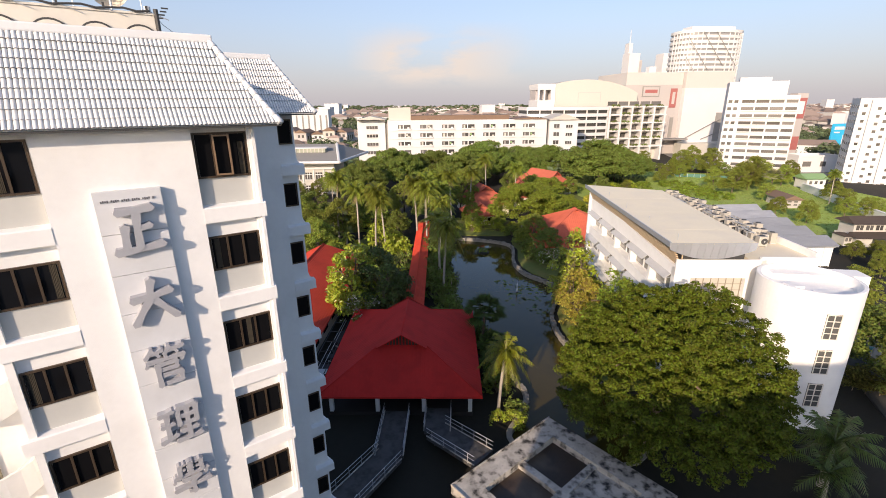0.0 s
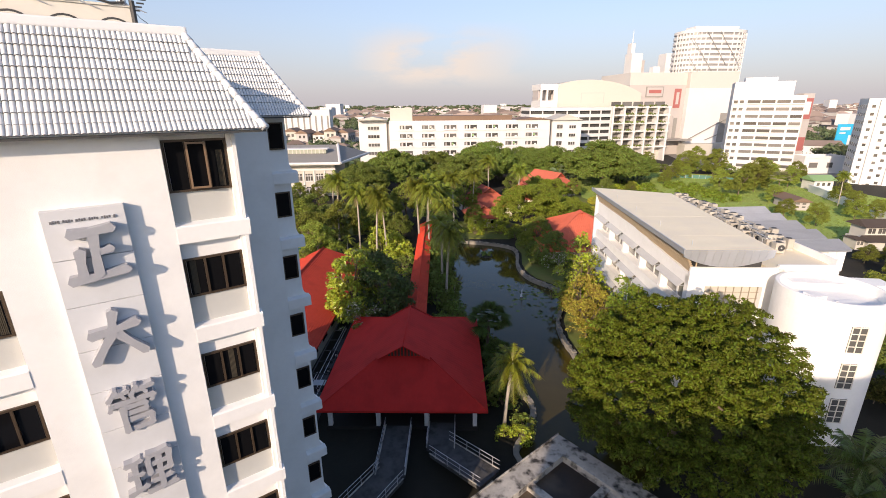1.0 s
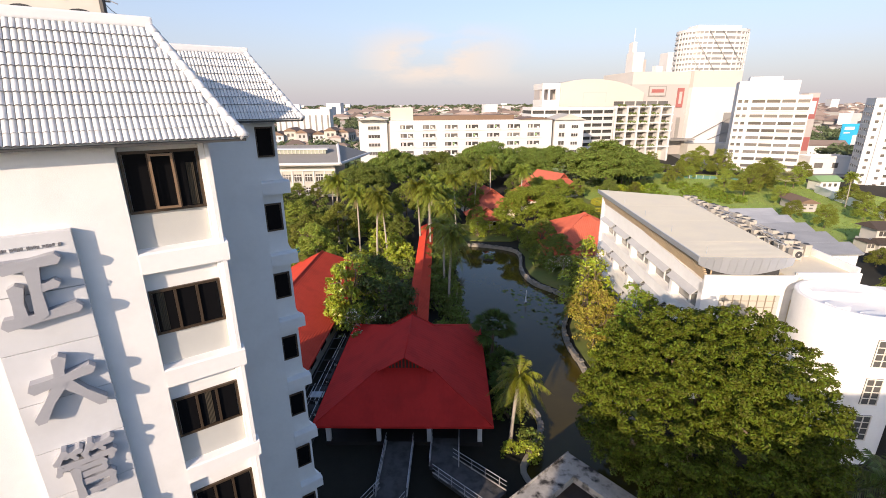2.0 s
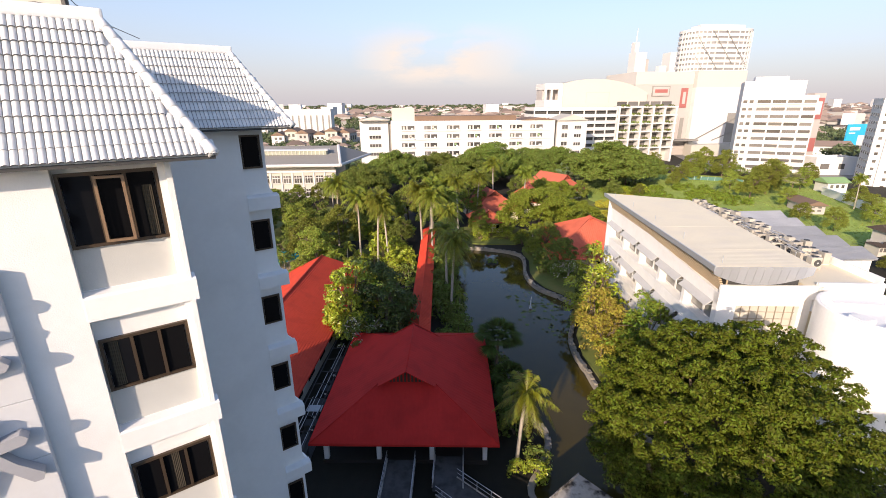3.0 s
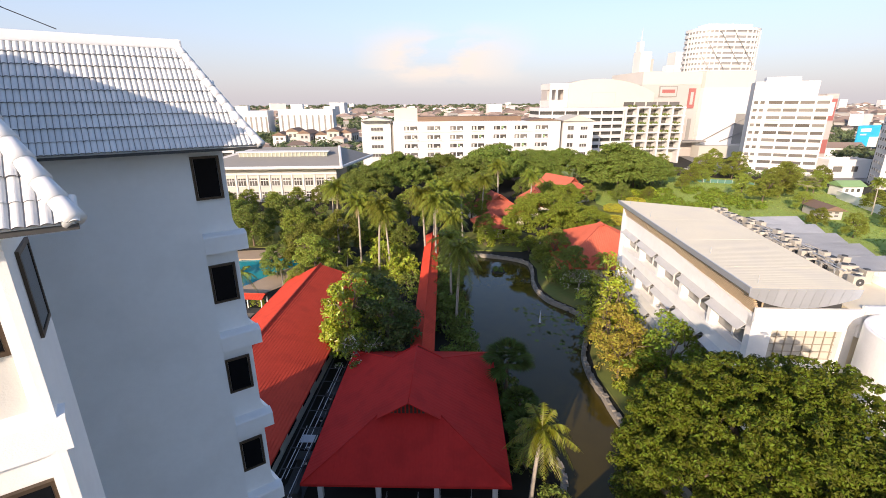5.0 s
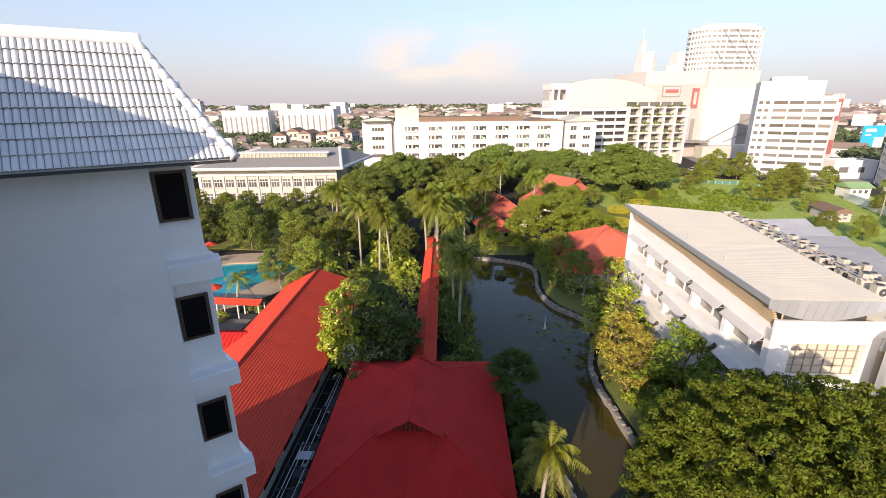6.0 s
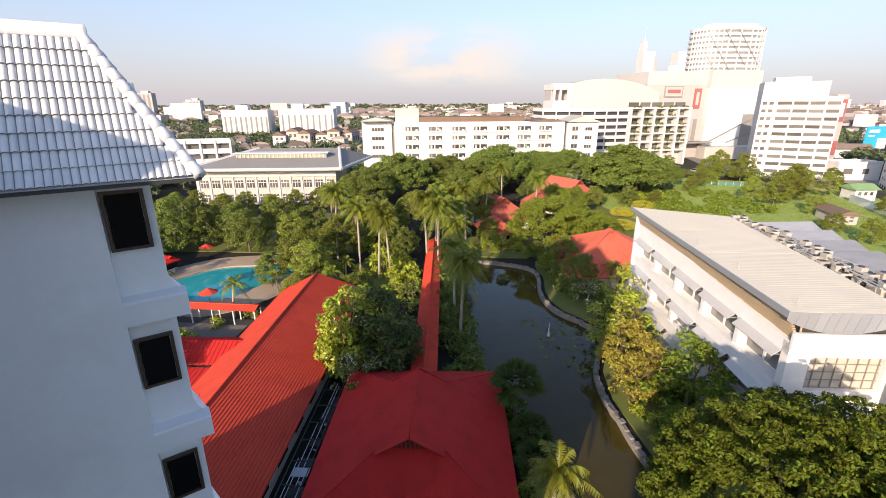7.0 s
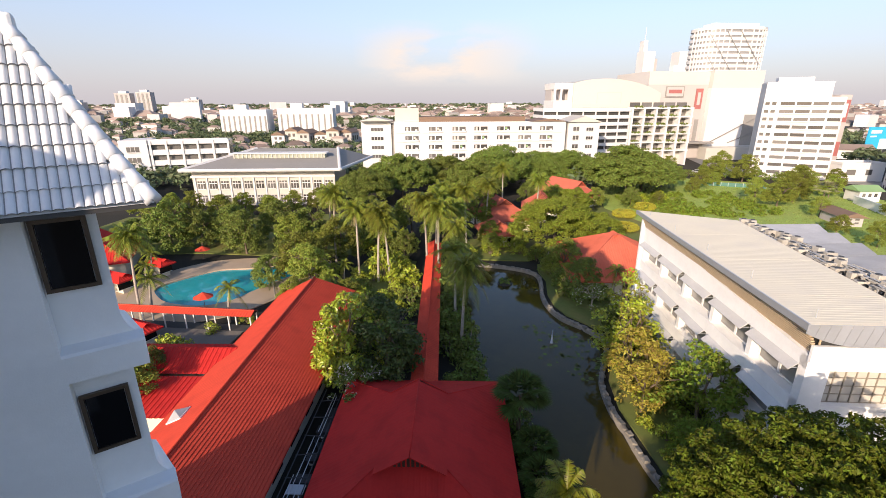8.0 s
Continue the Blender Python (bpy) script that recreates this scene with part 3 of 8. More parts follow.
for i, strokes in enumerate(SIGNS):
    bold = 1.5 if len(strokes) < 6 else 1.12
    first = part("character", brushed(strokes[:1], 1.16, 1.34, 0.24, bold), GREY_METAL, sign, "raised grey character", m=Matrix.Translation((-3.60, -0.202, 26.22 - 2.20 * i)))
    for k, stroke in enumerate(strokes[1:]):
        part("stroke", brushed([stroke], 1.16, 1.34, 0.235 - 0.005 * k, bold), GREY_METAL, first)
for k in range(26):
    part("small_letter_bar", boxes((-4.30 + k * 0.049, -4.262 + k * 0.049, -0.23, -0.202, 27.04 + 0.012 * (k % 3), 27.10 + 0.012 * (k % 2))), TILE if k % 5 == 4 else FAINT, sign)

# rooftop: hidden box added to shade the rear roof, service housing, cable, dish, masts
shade_box = thing("lift_housing", HOTEL_M, "white flat-topped box hidden behind the ridge, added to shade the rear roof", "roof housing")
part("body", boxes((-5.1, -1.75, 3.0, 6.6, 29.31, 31.76), bevel=0.04), HOTEL, shade_box)
part("coping", boxes((-5.15, -1.72, 2.97, 6.63, 31.762, 31.85)), RIDGE, shade_box)
house = thing("roof_housing", ROOF_M, "long cream service housing with a cable along its top edge", "roof housing")
part("body", boxes((-16.0, -2.35, 8.45, 12.5, 29.31, 33.16), bevel=0.03), CREAM_WALL, house)
part("coping", boxes((-16.05, -2.32, 8.40, 12.55, 33.162, 33.24)), CREAM_WALL, house)
for k in range(5):
    x = -2.95 - 1.45 * k
    hood = part("vent_hood", tube(bmesh.new(), ((x, 8.448, 32.12), (x, 8.38, 32.12)), 0.66, 24), DARK, house)
    part("vent_face", tube(bmesh.new(), ((x, 8.378, 32.08), (x, 8.34, 32.08)), 0.62, 24), CREAM_WALL, hood)
bm = bmesh.new()
tube(bm, [(-16 + i * 0.45, 8.36, 33.30 + 0.05 * math.sin(i * 2.1)) for i in range(31)], 0.045, 6)
part("cable", bm, DARK, house)
for k in range(9):
    x = -2.6 - k * 1.45
    part("cable_post", boxes((x - 0.04, x + 0.04, 8.34, 8.42, 33.242, 33.48)), DARK, house)
    bm = bmesh.new()
    tube(bm, ((x, 8.38, 33.30), (x + 0.75, 8.40, 33.02)), 0.02, 5)
    part("stay", bm, STEEL, house)
bm = bmesh.new()
cylinder(bm, -2.28, 8.42, 31.9, 33.4, 0.09, 8)
part("downpipe", bm, DARK, house)
for k in range(4):
    part("connector", boxes((-2.25 + 0.06 * k, -2.05 + 0.08 * k, 8.38, 8.44, 33.05 + 0.13 * k, 33.10 + 0.13 * k)), DARK, house)
dish = thing("satellite_dish", ROOF_M @ pose(-3.75, 9.3, 33.24, 0, 0, 0), "weathered cream satellite dish on a short mast", "satellite dish")
bm = bmesh.new()
cylinder(bm, 0, 0, 0, 0.5, 0.05, 8)
part("mast", bm, STEEL, dish)
bm = bmesh.new()
bmesh.ops.create_uvsphere(bm, u_segments=24, v_segments=8, radius=0.75)
bmesh.ops.delete(bm, geom=[v for v in bm.verts if v.co.z > -0.1], context="VERTS")
part("bowl", bm, material("dish_cream", (0.62, 0.54, 0.44), 0.7, 0.2, 1.0, 8.0), dish, smooth=True, m=Matrix.Translation((0, 0, 0.75)) @ Matrix.Rotation(radians(120), 4, "X"))
for x, h in ((-9.4, 2.4), (-9.0, 1.7), (-7.0, 1.6), (-5.6, 1.4), (-5.0, 1.5), (-2.7, 2.6)):
    mast = thing("antenna_mast", ROOF_M @ pose(x, 9.0, 33.24), "thin grey antenna mast on the hotel roof", "antenna", "roof antennas")
    bm = bmesh.new()
    cylinder(bm, 0, 0, 0, h, 0.025, 6)
    part("pole", bm, STEEL, mast)
    for k in range(3):
        part("crossbar", boxes((-0.35 + 0.08 * k, 0.35 - 0.08 * k, -0.012, 0.012, h - 0.12 - 0.16 * k, h - 0.09 - 0.16 * k)), STEEL, mast)
ladder = thing("roof_ladder", ROOF_M @ pose(-8.3, 8.2, 31.0), "pale steel access ladder against the service housing", "ladder")
for x in (-0.2, 0.2):
    bm = bmesh.new()
    cylinder(bm, x, 0, 0, 2.8, 0.025, 6)
    part("rail", bm, STEEL, ladder)
for k in range(8):
    part("rung", boxes((-0.18, 0.18, -0.012, 0.012, 0.3 + k * 0.3, 0.33 + k * 0.3)), STEEL, ladder)
lift = thing("roof_mast", ROOF_M @ pose(0.35, 9.6, 31.9), "white mast with a cable beside the rear roof ridge", "mast")
bm = bmesh.new()
cylinder(bm, -2.9, -1.0, 0, 1.6, 0.12, 10)
part("pole", bm, HOTEL, lift)
bm = bmesh.new()
tube(bm, [(-2.85, -1.0, 1.5), (-2.4, -0.9, 0.95), (-1.8, -0.8, 0.5), (-0.9, -0.7, 0.12)], 0.012, 5)
part("cable", bm, DARK, lift)

# unseen block behind the camera's way, added to shade the big tree and canopy
shadow_wing = thing("hotel_rear_wing", pose(-23.5, -17, 0), "unseen plain white block added to cast the garden's low shadow", "building")
part("body", boxes((0, 32, 0, 5, -0.2, 27.1)), HOTEL, shadow_wing)
part("roof", boxes((-0.4, 32.4, -0.4, 5.4, 27.102, 27.5)), TILE, shadow_wing)
for f in range(8):
    for k in range(9):
        part("window", boxes((1.2 + k * 3.4, 2.9 + k * 3.4, 4.998, 5.03, 2.2 + f * 3, 3.5 + f * 3)), PANE, shadow_wing)

# ---- pavilion, hall, covered walks ----
CREAM = material("cream_wall", (0.66, 0.60, 0.48), 0.8, 0.1, 0.5, 6.0)
PILLAR = material("white_pillar", (0.78, 0.77, 0.74), 0.7, 0.08, 0.6, 8.0)
TIMBER = material("dark_timber", (0.07, 0.035, 0.02), 0.6, 0.3, 1.0, 8.0, stretch=(1, 1, 6))
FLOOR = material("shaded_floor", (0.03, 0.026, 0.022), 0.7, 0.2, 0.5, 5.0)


def dutch_roof(parent, hx, y0, y1, r0, r1, ze, zr, zg, gx, mat, pitch=0.33, rib=0.035, ridge_mat=None):
    """A hip roof whose ends stop at small gables. hx: half width; r0, r1: the ridge's ends; zg, gx: the gablets' foot."""
    roof = part("roof", boxes((-hx + 0.25, hx - 0.25, y0 + 0.25, y1 - 0.25, ze - 0.12, ze - 0.02)), TIMBER, parent, "ribbed red roof")
    e = [(-hx, y0, ze), (hx, y0, ze), (hx, y1, ze), (-hx, y1, ze)]
    g0, g1, t = [(-gx, r0, zg), (gx, r0, zg)], [(-gx, r1, zg), (gx, r1, zg)], [(0, r0, zr), (0, r1, zr)]
    for poly, along in (((e[0], e[1], g0[1], g0[0]), (1, 0, 0)), ((e[2], e[3], g1[0], g1[1]), (-1, 0, 0)),
                        ((e[1], e[2], g1[1], t[1], t[0], g0[1]), (0, 1, 0)), ((e[3], e[0], g0[0], t[0], t[1], g1[0]), (0, -1, 0))):
        part("slope", ribbed(bmesh.new(), poly, along, pitch, rib), mat, roof)
    for y, s in ((r0, -1), (r1, 1)):
        # bargeboards, louvre and sheet hood over each gablet
        for side in (-1, 1):
            bm = bmesh.new()
            a, b = Vector((0, y, zr)), Vector((side * gx * 1.04, y, zg - 0.04 * (zr - zg)))
            n = Vector((side * (zr - zg), 0, gx)).normalized()
            reach = 0.8 if s < 0 else 0.1
            q = [a, b, b + Vector((0, s * reach, 0)), a + Vector((0, s * reach, 0))]
            lo = [bm.verts.new(v + n * 0.02) for v in q]
            hi = [bm.verts.new(v + n * 0.09) for v in q]
            bm.faces.new(lo), bm.faces.new(hi)
            for k in range(4):
                bm.faces.new((lo[k], lo[(k + 1) % 4], hi[(k + 1) % 4], hi[k]))
            bmesh.ops.recalc_face_normals(bm, faces=bm.faces)
            part("gable_hood", bm, mat, roof)
        bm = bmesh.new()
        bm.faces.new([bm.verts.new(v) for v in ((-gx, y + s * 0.05, zg), (gx, y + s * 0.05, zg), (0, y + s * 0.05, zr - 0.05))])
        part("gable_board", bm, TIMBER, roof)
        for k in range(13 if gx > 1 else 0):
            x = -gx * 0.8 + k * gx * 0.8 / 6
            top = zg + (zr - zg) * (1 - abs(x) / gx) - 0.12
            if top > zg + 0.1:
                part("louvre", boxes((x - 0.05, x + 0.05, y + s * 0.09, y + s * 0.13, zg, top)), mat, roof)
    # ridge and hip cappings
    for a, b in ((t[0], t[1]), (e[0], g0[0]), (e[1], g0[1]), (e[2], g1[1]), (e[3], g1[0])):
        bm = bmesh.new()
        tube(bm, [Vector(a) + Vector((0, 0, -0.01)), Vector(b) + Vector((0, 0, -0.02))], 0.06, 8)
        part("capping", bm, mat, roof, smooth=True)
    for a, b in zip(e, e[1:] + e[:1]):
        lo = (min(a[0], b[0]) - 0.04, max(a[0], b[0]) + 0.04, min(a[1], b[1]) - 0.04, max(a[1], b[1]) + 0.04, ze - 0.20, ze + 0.01)
        part("fascia", boxes(lo), mat, roof)
    return roof


pavilion = thing("garden_pavilion", pose(-3.15, 53.65, 0, 0, 0, -6.5), "open garden pavilion under a large dark red ribbed roof", "pavilion")
dutch_roof(pavilion, 8.0, -9.7, 9.6, -5.5, 2.9, 2.75, 7.45, 6.0, 2.45, RED, 0.42, 0.010)
# floor coloured near black for the shade under the roof
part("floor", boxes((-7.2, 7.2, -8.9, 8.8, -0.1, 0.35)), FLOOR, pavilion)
for x in (-6.9, -2.3, 2.3, 6.9):
    for y in (-8.6, -2.9, 2.9, 8.5):
        if abs(x) > 3 or abs(y) > 3:
            part("pillar", boxes((x - 0.2, x + 0.2, y - 0.2, y + 0.2, 0.35, 2.64), bevel=0.02), PILLAR, pavilion)
# dark timber colour on the wall stands in for the shade inside
part("back_wall", boxes((-6.7, 6.7, -1.0, 8.2, 0.36, 2.6)), TIMBER, pavilion)
part("doorway", boxes((-1.2, 1.2, -1.05, -1.002, 0.36, 2.3)), DARK, pavilion)

hall = thing("long_hall", pose(-19.7, 70, 0, 0, 0, -7.2), "long hall with an orange-red ribbed gable roof", "building")
roof = part("roof", boxes((-4.9, 7.1, -35.8, 17.2, 2.45, 2.6)), TIMBER, hall, "orange-red ribbed roof")
part("slope", ribbed(bmesh.new(), ((7.5, -36, 2.75), (7.5, 17.6, 2.75), (0, 17.6, 5.35), (0, -36, 5.35)), (-7.5, 0, 2.6), 0.30, 0.052, True), RED_LIT, roof)
part("slope", ribbed(bmesh.new(), ((-5.3, 17.6, 2.75), (-5.3, -36, 2.75), (0, -36, 5.35), (0, 17.6, 5.35)), (0, -1, 0), 0.4, 0.012), RED_LIT, roof)
bm = bmesh.new()
tube(bm, ((0, -36, 5.38), (0, 17.65, 5.38)), 0.15, 8)
part("ridge_cap", bm, RED_LIT, roof, smooth=True)
for x in (-5.3, 7.5):
    part("fascia", boxes((x - 0.05, x + 0.05, -36, 17.65, 2.58, 2.77)), RED_LIT, roof)
bm = bmesh.new()
for y in (17.6, -35.9):
    bm.faces.new([bm.verts.new(v) for v in ((-5.2, y - 0.06, 2.62), (7.4, y - 0.06, 2.62), (0, y - 0.06, 5.3))])
part("gable_end", bm, CREAM, roof)
part("wall", boxes((-4.6, 6.8, -35.5, 16.9, -0.1, 2.44)), CREAM, hall)
for k in range(12):
    part("window", boxes((6.798, 6.83, -33.5 + k * 4.2, -31.3 + k * 4.2, 0.9, 2.1)), PANE, hall)
# square skylight on the near slope
m = Matrix.Translation((-3.2, -12.2, 3.78)) @ Matrix.Rotation(radians(-26), 4, "Y")
light = part("skylight", boxes((-0.8, 0.8, -0.8, 0.8, 0.0, 0.12), m=m), PILLAR, roof, "pyramid skylight")
bm = bmesh.new()
base = [bm.verts.new(m @ Vector(v)) for v in ((-0.75, -0.75, 0.122), (0.75, -0.75, 0.122), (0.75, 0.75, 0.122), (-0.75, 0.75, 0.122))]
tip = bm.verts.new(m @ Vector((0, 0, 0.7)))
for k in range(4):
    bm.faces.new((base[k], base[(k + 1) % 4], tip))
part("pyramid", bm, SHEET, light)

cross = thing("cross_wing", pose(-31.0, 71.2, 0, 0, 0, -5.8), "low side wing with a dark red ribbed gable roof", "building")
cr = part("roof", boxes((-7.5, 7.6, -2.7, 2.7, 2.2, 2.3)), TIMBER, cross, "red ribbed roof")
# both slopes take the darker red in place of a cast shadow
part("slope", ribbed(bmesh.new(), ((-8, -3.4, 2.3), (8.2, -3.4, 2.3), (8.2, 0, 3.6), (-8, 0, 3.6)), (1, 0, 0), 0.52, 0.05), RED, cr)
part("slope", ribbed(bmesh.new(), ((8.2, 3.0, 2.3), (-8, 3.0, 2.3), (-8, 0, 3.6), (8.2, 0, 3.6)), (-1, 0, 0), 0.52, 0.05), RED, cr)
part("wall", boxes((-7.4, 7.0, -2.6, 2.5, -0.1, 2.19)), CREAM, cross)
yard = thing("yard_roof", pose(-31.5, 65.0, 0, 0, 0, -5.8), "low dark red sheet roof beside the hall", "roof")
part("sheet", ribbed(bmesh.new(), ((-5, -4.0, 1.9), (6.0, -4.0, 1.9), (6.0, 2.2, 2.4), (-5, 2.2, 2.4)), (1, 0, 0), 0.52, 0.05), RED, yard)
part("wall", boxes((-4.6, 5.4, -3.6, 2.0, -0.1, 1.85)), CREAM, yard)


def covered_walk(x, y, turn, length, half, ze, zr, label, post=3.2, mat=None):
    """A narrow gabled walk on pairs of posts, running along +y."""
    w = thing("covered_walk", pose(x, y, 0, 0, 0, turn), label, "covered walk")
    r = part("roof", boxes((-half * 0.85, half * 0.85, 0.1, length - 0.1, ze - 0.1, ze - 0.02)), TIMBER, w, "red ribbed roof")
    part("slope", ribbed(bmesh.new(), ((half, 0, ze), (half, length, ze), (0, length, zr), (0, 0, zr)), (0, 1, 0), 0.4, 0.03), mat or RED_LIT, r)
    part("slope", ribbed(bmesh.new(), ((-half, length, ze), (-half, 0, ze), (0, 0, zr), (0, length, zr)), (0, -1, 0), 0.4, 0.03), mat or RED_LIT, r)
    bm = bmesh.new()
    tube(bm, ((0, 0, zr + 0.02), (0, length, zr + 0.02)), 0.09, 6)
    part("ridge_cap", bm, mat or RED_LIT, r)
    part("path", boxes((-half * 0.8, half * 0.8, 0, length, -0.1, 0.16)), PAVE, w)
    for k in range(int(length / post) + 1):
        for s in (-1, 1):
            part("post", boxes((s * half * 0.75 - 0.07, s * half * 0.75 + 0.07, 0.2 + k * post, 0.34 + k * post, 0.16, ze - 0.1)), PILLAR, w)
    return w


covered_walk(-2.2, 62.6, -5.3, 49.5, 1.45, 2.6, 3.25, "long covered garden walk with a narrow red roof")
covered_walk(-24.9, 81.6, 79.0, 21.5, 1.15, 2.5, 2.95, "covered poolside walk with a red roof on white posts", mat=RED_LIT)
# service alley between hall and pavilion
alley = thing("service_alley", pose(-12.35, 55.0, 0, 0, 0, -7.0), "dark open service alley crossed by steel bars and pipes", "alley")
part("floor", boxes((-0.9, 0.9, -14, 8.2, -0.05, 0.06)), DARK, alley)
for k in range(9):
    bm = bmesh.new()
    tube(bm, ((-0.95, -13 + k * 2.4, 2.35), (0.95, -13 + k * 2.4 + 0.2 * (k % 3 - 1), 2.4)), 0.045, 6)
    part("crossbar", bm, PAVE, alley)
for x in (-0.85, 0.85):
    bm = bmesh.new()
    tube(bm, ((x, -14, 2.33), (x, 8.2, 2.33)), 0.05, 6)
    part("rail", bm, DARK, alley)
for x, y0, y1, z in ((-0.5, -12.5, -3.0, 2.28), (-0.2, -9.0, 1.5, 2.22), (0.35, -6.0, 7.0, 2.30), (0.6, -13.0, -5.0, 2.26), (0.1, 2.0, 7.6, 2.27)):
    part("pipe", tube(bmesh.new(), ((x, y0, z), (x + 0.1, y1, z)), 0.035, 6), STEEL, alley)
for k, (y, w, h) in enumerate(((-3.6, 1.3, 1.3), (-2.2, 1.5, 1.0), (-5.2, 1.4, 0.9), (0.4, 0.9, 0.8), (3.6, 1.1, 1.1), (-8.8, 1.2, 0.9))):
    c = thing("alley_crate", pose(-12.35, 55.0, 0, 0, 0, -7.0) @ pose(0.1 * (k % 3 - 1), y, 0.06), "weathered grey crate stored in the service alley", "crate", "alley crates")
    part("body", boxes((-w / 2, w / 2, -0.45, 0.45, 0, h), bevel=0.03), PAVE, c)
    part("lid", boxes((-w / 2 - 0.03, w / 2 + 0.03, -0.48, 0.48, h + 0.002, h + 0.06)), STEEL if k == 0 else PAVE, c)
    part("label_plate", boxes((-0.15, 0.15, -0.462, -0.452, h * 0.4, h * 0.65)), PILLAR, c)


def red_house(x, y, turn, hx, y0, y1, ze, zr, label, mat=None, gablet=0.34):
    """A small house under a red hip roof with gablets."""
    h = thing("red_roofed_house", pose(x, y, 0, 0, 0, turn), label, "house", "red-roofed garden houses")
    zg = ze + (zr - ze) * (1 - gablet)
    dutch_roof(h, hx, y0, y1, y0 + hx * (1.06 - gablet), y1 - hx * (1.06 - gablet), ze, zr, zg, hx * gablet, mat or RED_FADED, 0.4, 0.03)
    part("wall", boxes((-hx + 0.9, hx - 0.9, y0 + 0.9, y1 - 0.9, -0.1, ze - 0.13)), CREAM, h)
    for k in range(3):
        wx = -hx * 0.55 + k * hx * 0.5
        win = part("window", boxes((wx - 0.45, wx + 0.45, y0 + 0.86, y0 + 0.898, 0.9, 2.1)), PANE, h)
        part("frame", boxes((wx - 0.5, wx + 0.5, y0 + 0.84, y0 + 0.858, 2.1, 2.18), (wx - 0.5, wx + 0.5, y0 + 0.84, y0 + 0.858, 0.82, 0.9)), PILLAR, win)
    return h


RED_CLAY = material("orange_clay_roof", (0.62, 0.145, 0.085), 0.8, 0.16, 0.25, 4.5, 0.1, 30, dirt=(0.46, 0.10, 0.06), dirt_amount=0.35, dirt_scale=0.5, spec=0.15)
red_house(34.0, 98.5, -8, 9.6, -11.5, 9.6, 2.8, 8.2, "garden house with a bright orange-red hip roof by the pond", RED_CLAY, 0.05)
red_house(47.0, 160.0, 25, 5.5, -10.0, 10.0, 3.2, 7.6, "garden house with an orange-red hip roof among trees")
red_house(20.5, 134.0, 10, 6.4, -8.0, 7.0, 3.2, 7.6, "garden house with an orange-red hip roof among trees")
red_house(33.5, 141.0, -15, 5.2, -6.0, 6.0, 3.2, 7.2, "small garden house with an orange-red hip roof")
red_house(17.0, 120.0, 5, 4.0, -5.0, 5.0, 2.8, 5.4, "low garden house with an orange-red hip roof at the pond's end")
red_house(-61.5, 108.0, 20, 6.5, -8.0, 9.0, 3.6, 7.6, "garden house with a red hip roof behind the pool", RED)
red_house(-52.5, 98.0, 62, 1.6, -3.2, 3.2, 2.5, 3.5, "small poolside house with a red hip roof", RED)
red_house(-49.0, 105.0, 62, 1.5, -2.6, 2.6, 2.5, 3.4, "small poolside house with a red hip roof", RED)
red_house(-40.2, 79.6, 62, 1.7, -3.8, 3.8, 2.3, 3.3, "low poolside shelter with a red ribbed roof", RED)

# ---- pool ----
POOL_WATER = material("pool_water", (0.012, 0.32, 0.36), 0.05, 0.15, 0.3, 1.0, 0.02, 2.0)
bm = bmesh.new()
bm.faces.new([bm.verts.new((x, y, -0.12)) for x, y in POOL_EDGE])
bmesh.ops.triangulate(bm, faces=bm.faces)
tagged(part("pool_water", bm, POOL_WATER), "clear turquoise swimming pool water", "water", kind="structure")
bm = bmesh.new()
mid = POOL_EDGE.mean(0)
outer = mid + (POOL_EDGE - mid) * 1.0 + (POOL_EDGE - mid) / np.linalg.norm(POOL_EDGE - mid, axis=1)[:, None] * 6.0
k = len(outer)
rings = [[bm.verts.new((x, y, z)) for x, y in loop] for loop, z in ((POOL_EDGE, -0.3), (POOL_EDGE, 0.14), (outer, 0.14), (outer, -0.2))]
for u, v in zip(rings, rings[1:]):
    for i in range(k):
        bm.faces.new((u[i], u[(i + 1) % k], v[(i + 1) % k], v[i]))
bmesh.ops.recalc_face_normals(bm, faces=bm.faces)
tagged(part("pool_deck", bm, DECK), "pale sandy paving round the swimming pool", "pavement", kind="structure")


bm = bmesh.new()
prism(bm, [(-46.0, 76.5), (-28.0, 73.0), (-26.6, 81.0), (-45.0, 85.0)], -0.1, 0.15)
tagged(part("court_paving", bm, material("court_concrete", (0.17, 0.15, 0.125), 0.9, 0.25, 0.4, 4.0)), "dark paved court beside the covered poolside walk", "pavement", kind="structure")


def parasol(x, y, label, z=0.14):
    p = thing("parasol", pose(x, y, z), label, "parasol", "pool parasols")
    bm = bmesh.new()
    cylinder(bm, 0, 0, 0, 2.6, 0.04, 8)
    part("pole", bm, TIMBER, p)
    bm = bmesh.new()
    bmesh.ops.create_cone(bm, segments=8, radius1=1.5, radius2=0.08, depth=0.75, cap_ends=False)
    part("canopy", bm, RED_LIT, p, m=Matrix.Translation((0, 0, 2.4)))
    bm = bmesh.new()
    cylinder(bm, 0, 0, 0, 0.12, 0.35, 12)
    part("base", bm, PAVE, p)


parasol(-34.8, 89.0, "red octagonal parasol by the pool")
parasol(-44.6, 113.2, "red octagonal parasol by the pool")

# ---- white teaching block ----
ROOFING = material("pale_roof_sheet", (0.83, 0.735, 0.545), 0.7, 0.08, 0.15, 3.0, dirt=(0.74, 0.66, 0.53), dirt_amount=0.4, dirt_scale=0.25)
PANEL = material("light_grey_panel", (0.45, 0.47, 0.50), 0.4, 0.08, 0.5, 5.0, each=0.08, metal=0.4)
LOUVRE = material("tan_louvre", (0.56, 0.43, 0.28), 0.6, 0.15, 0.6, 6.0)
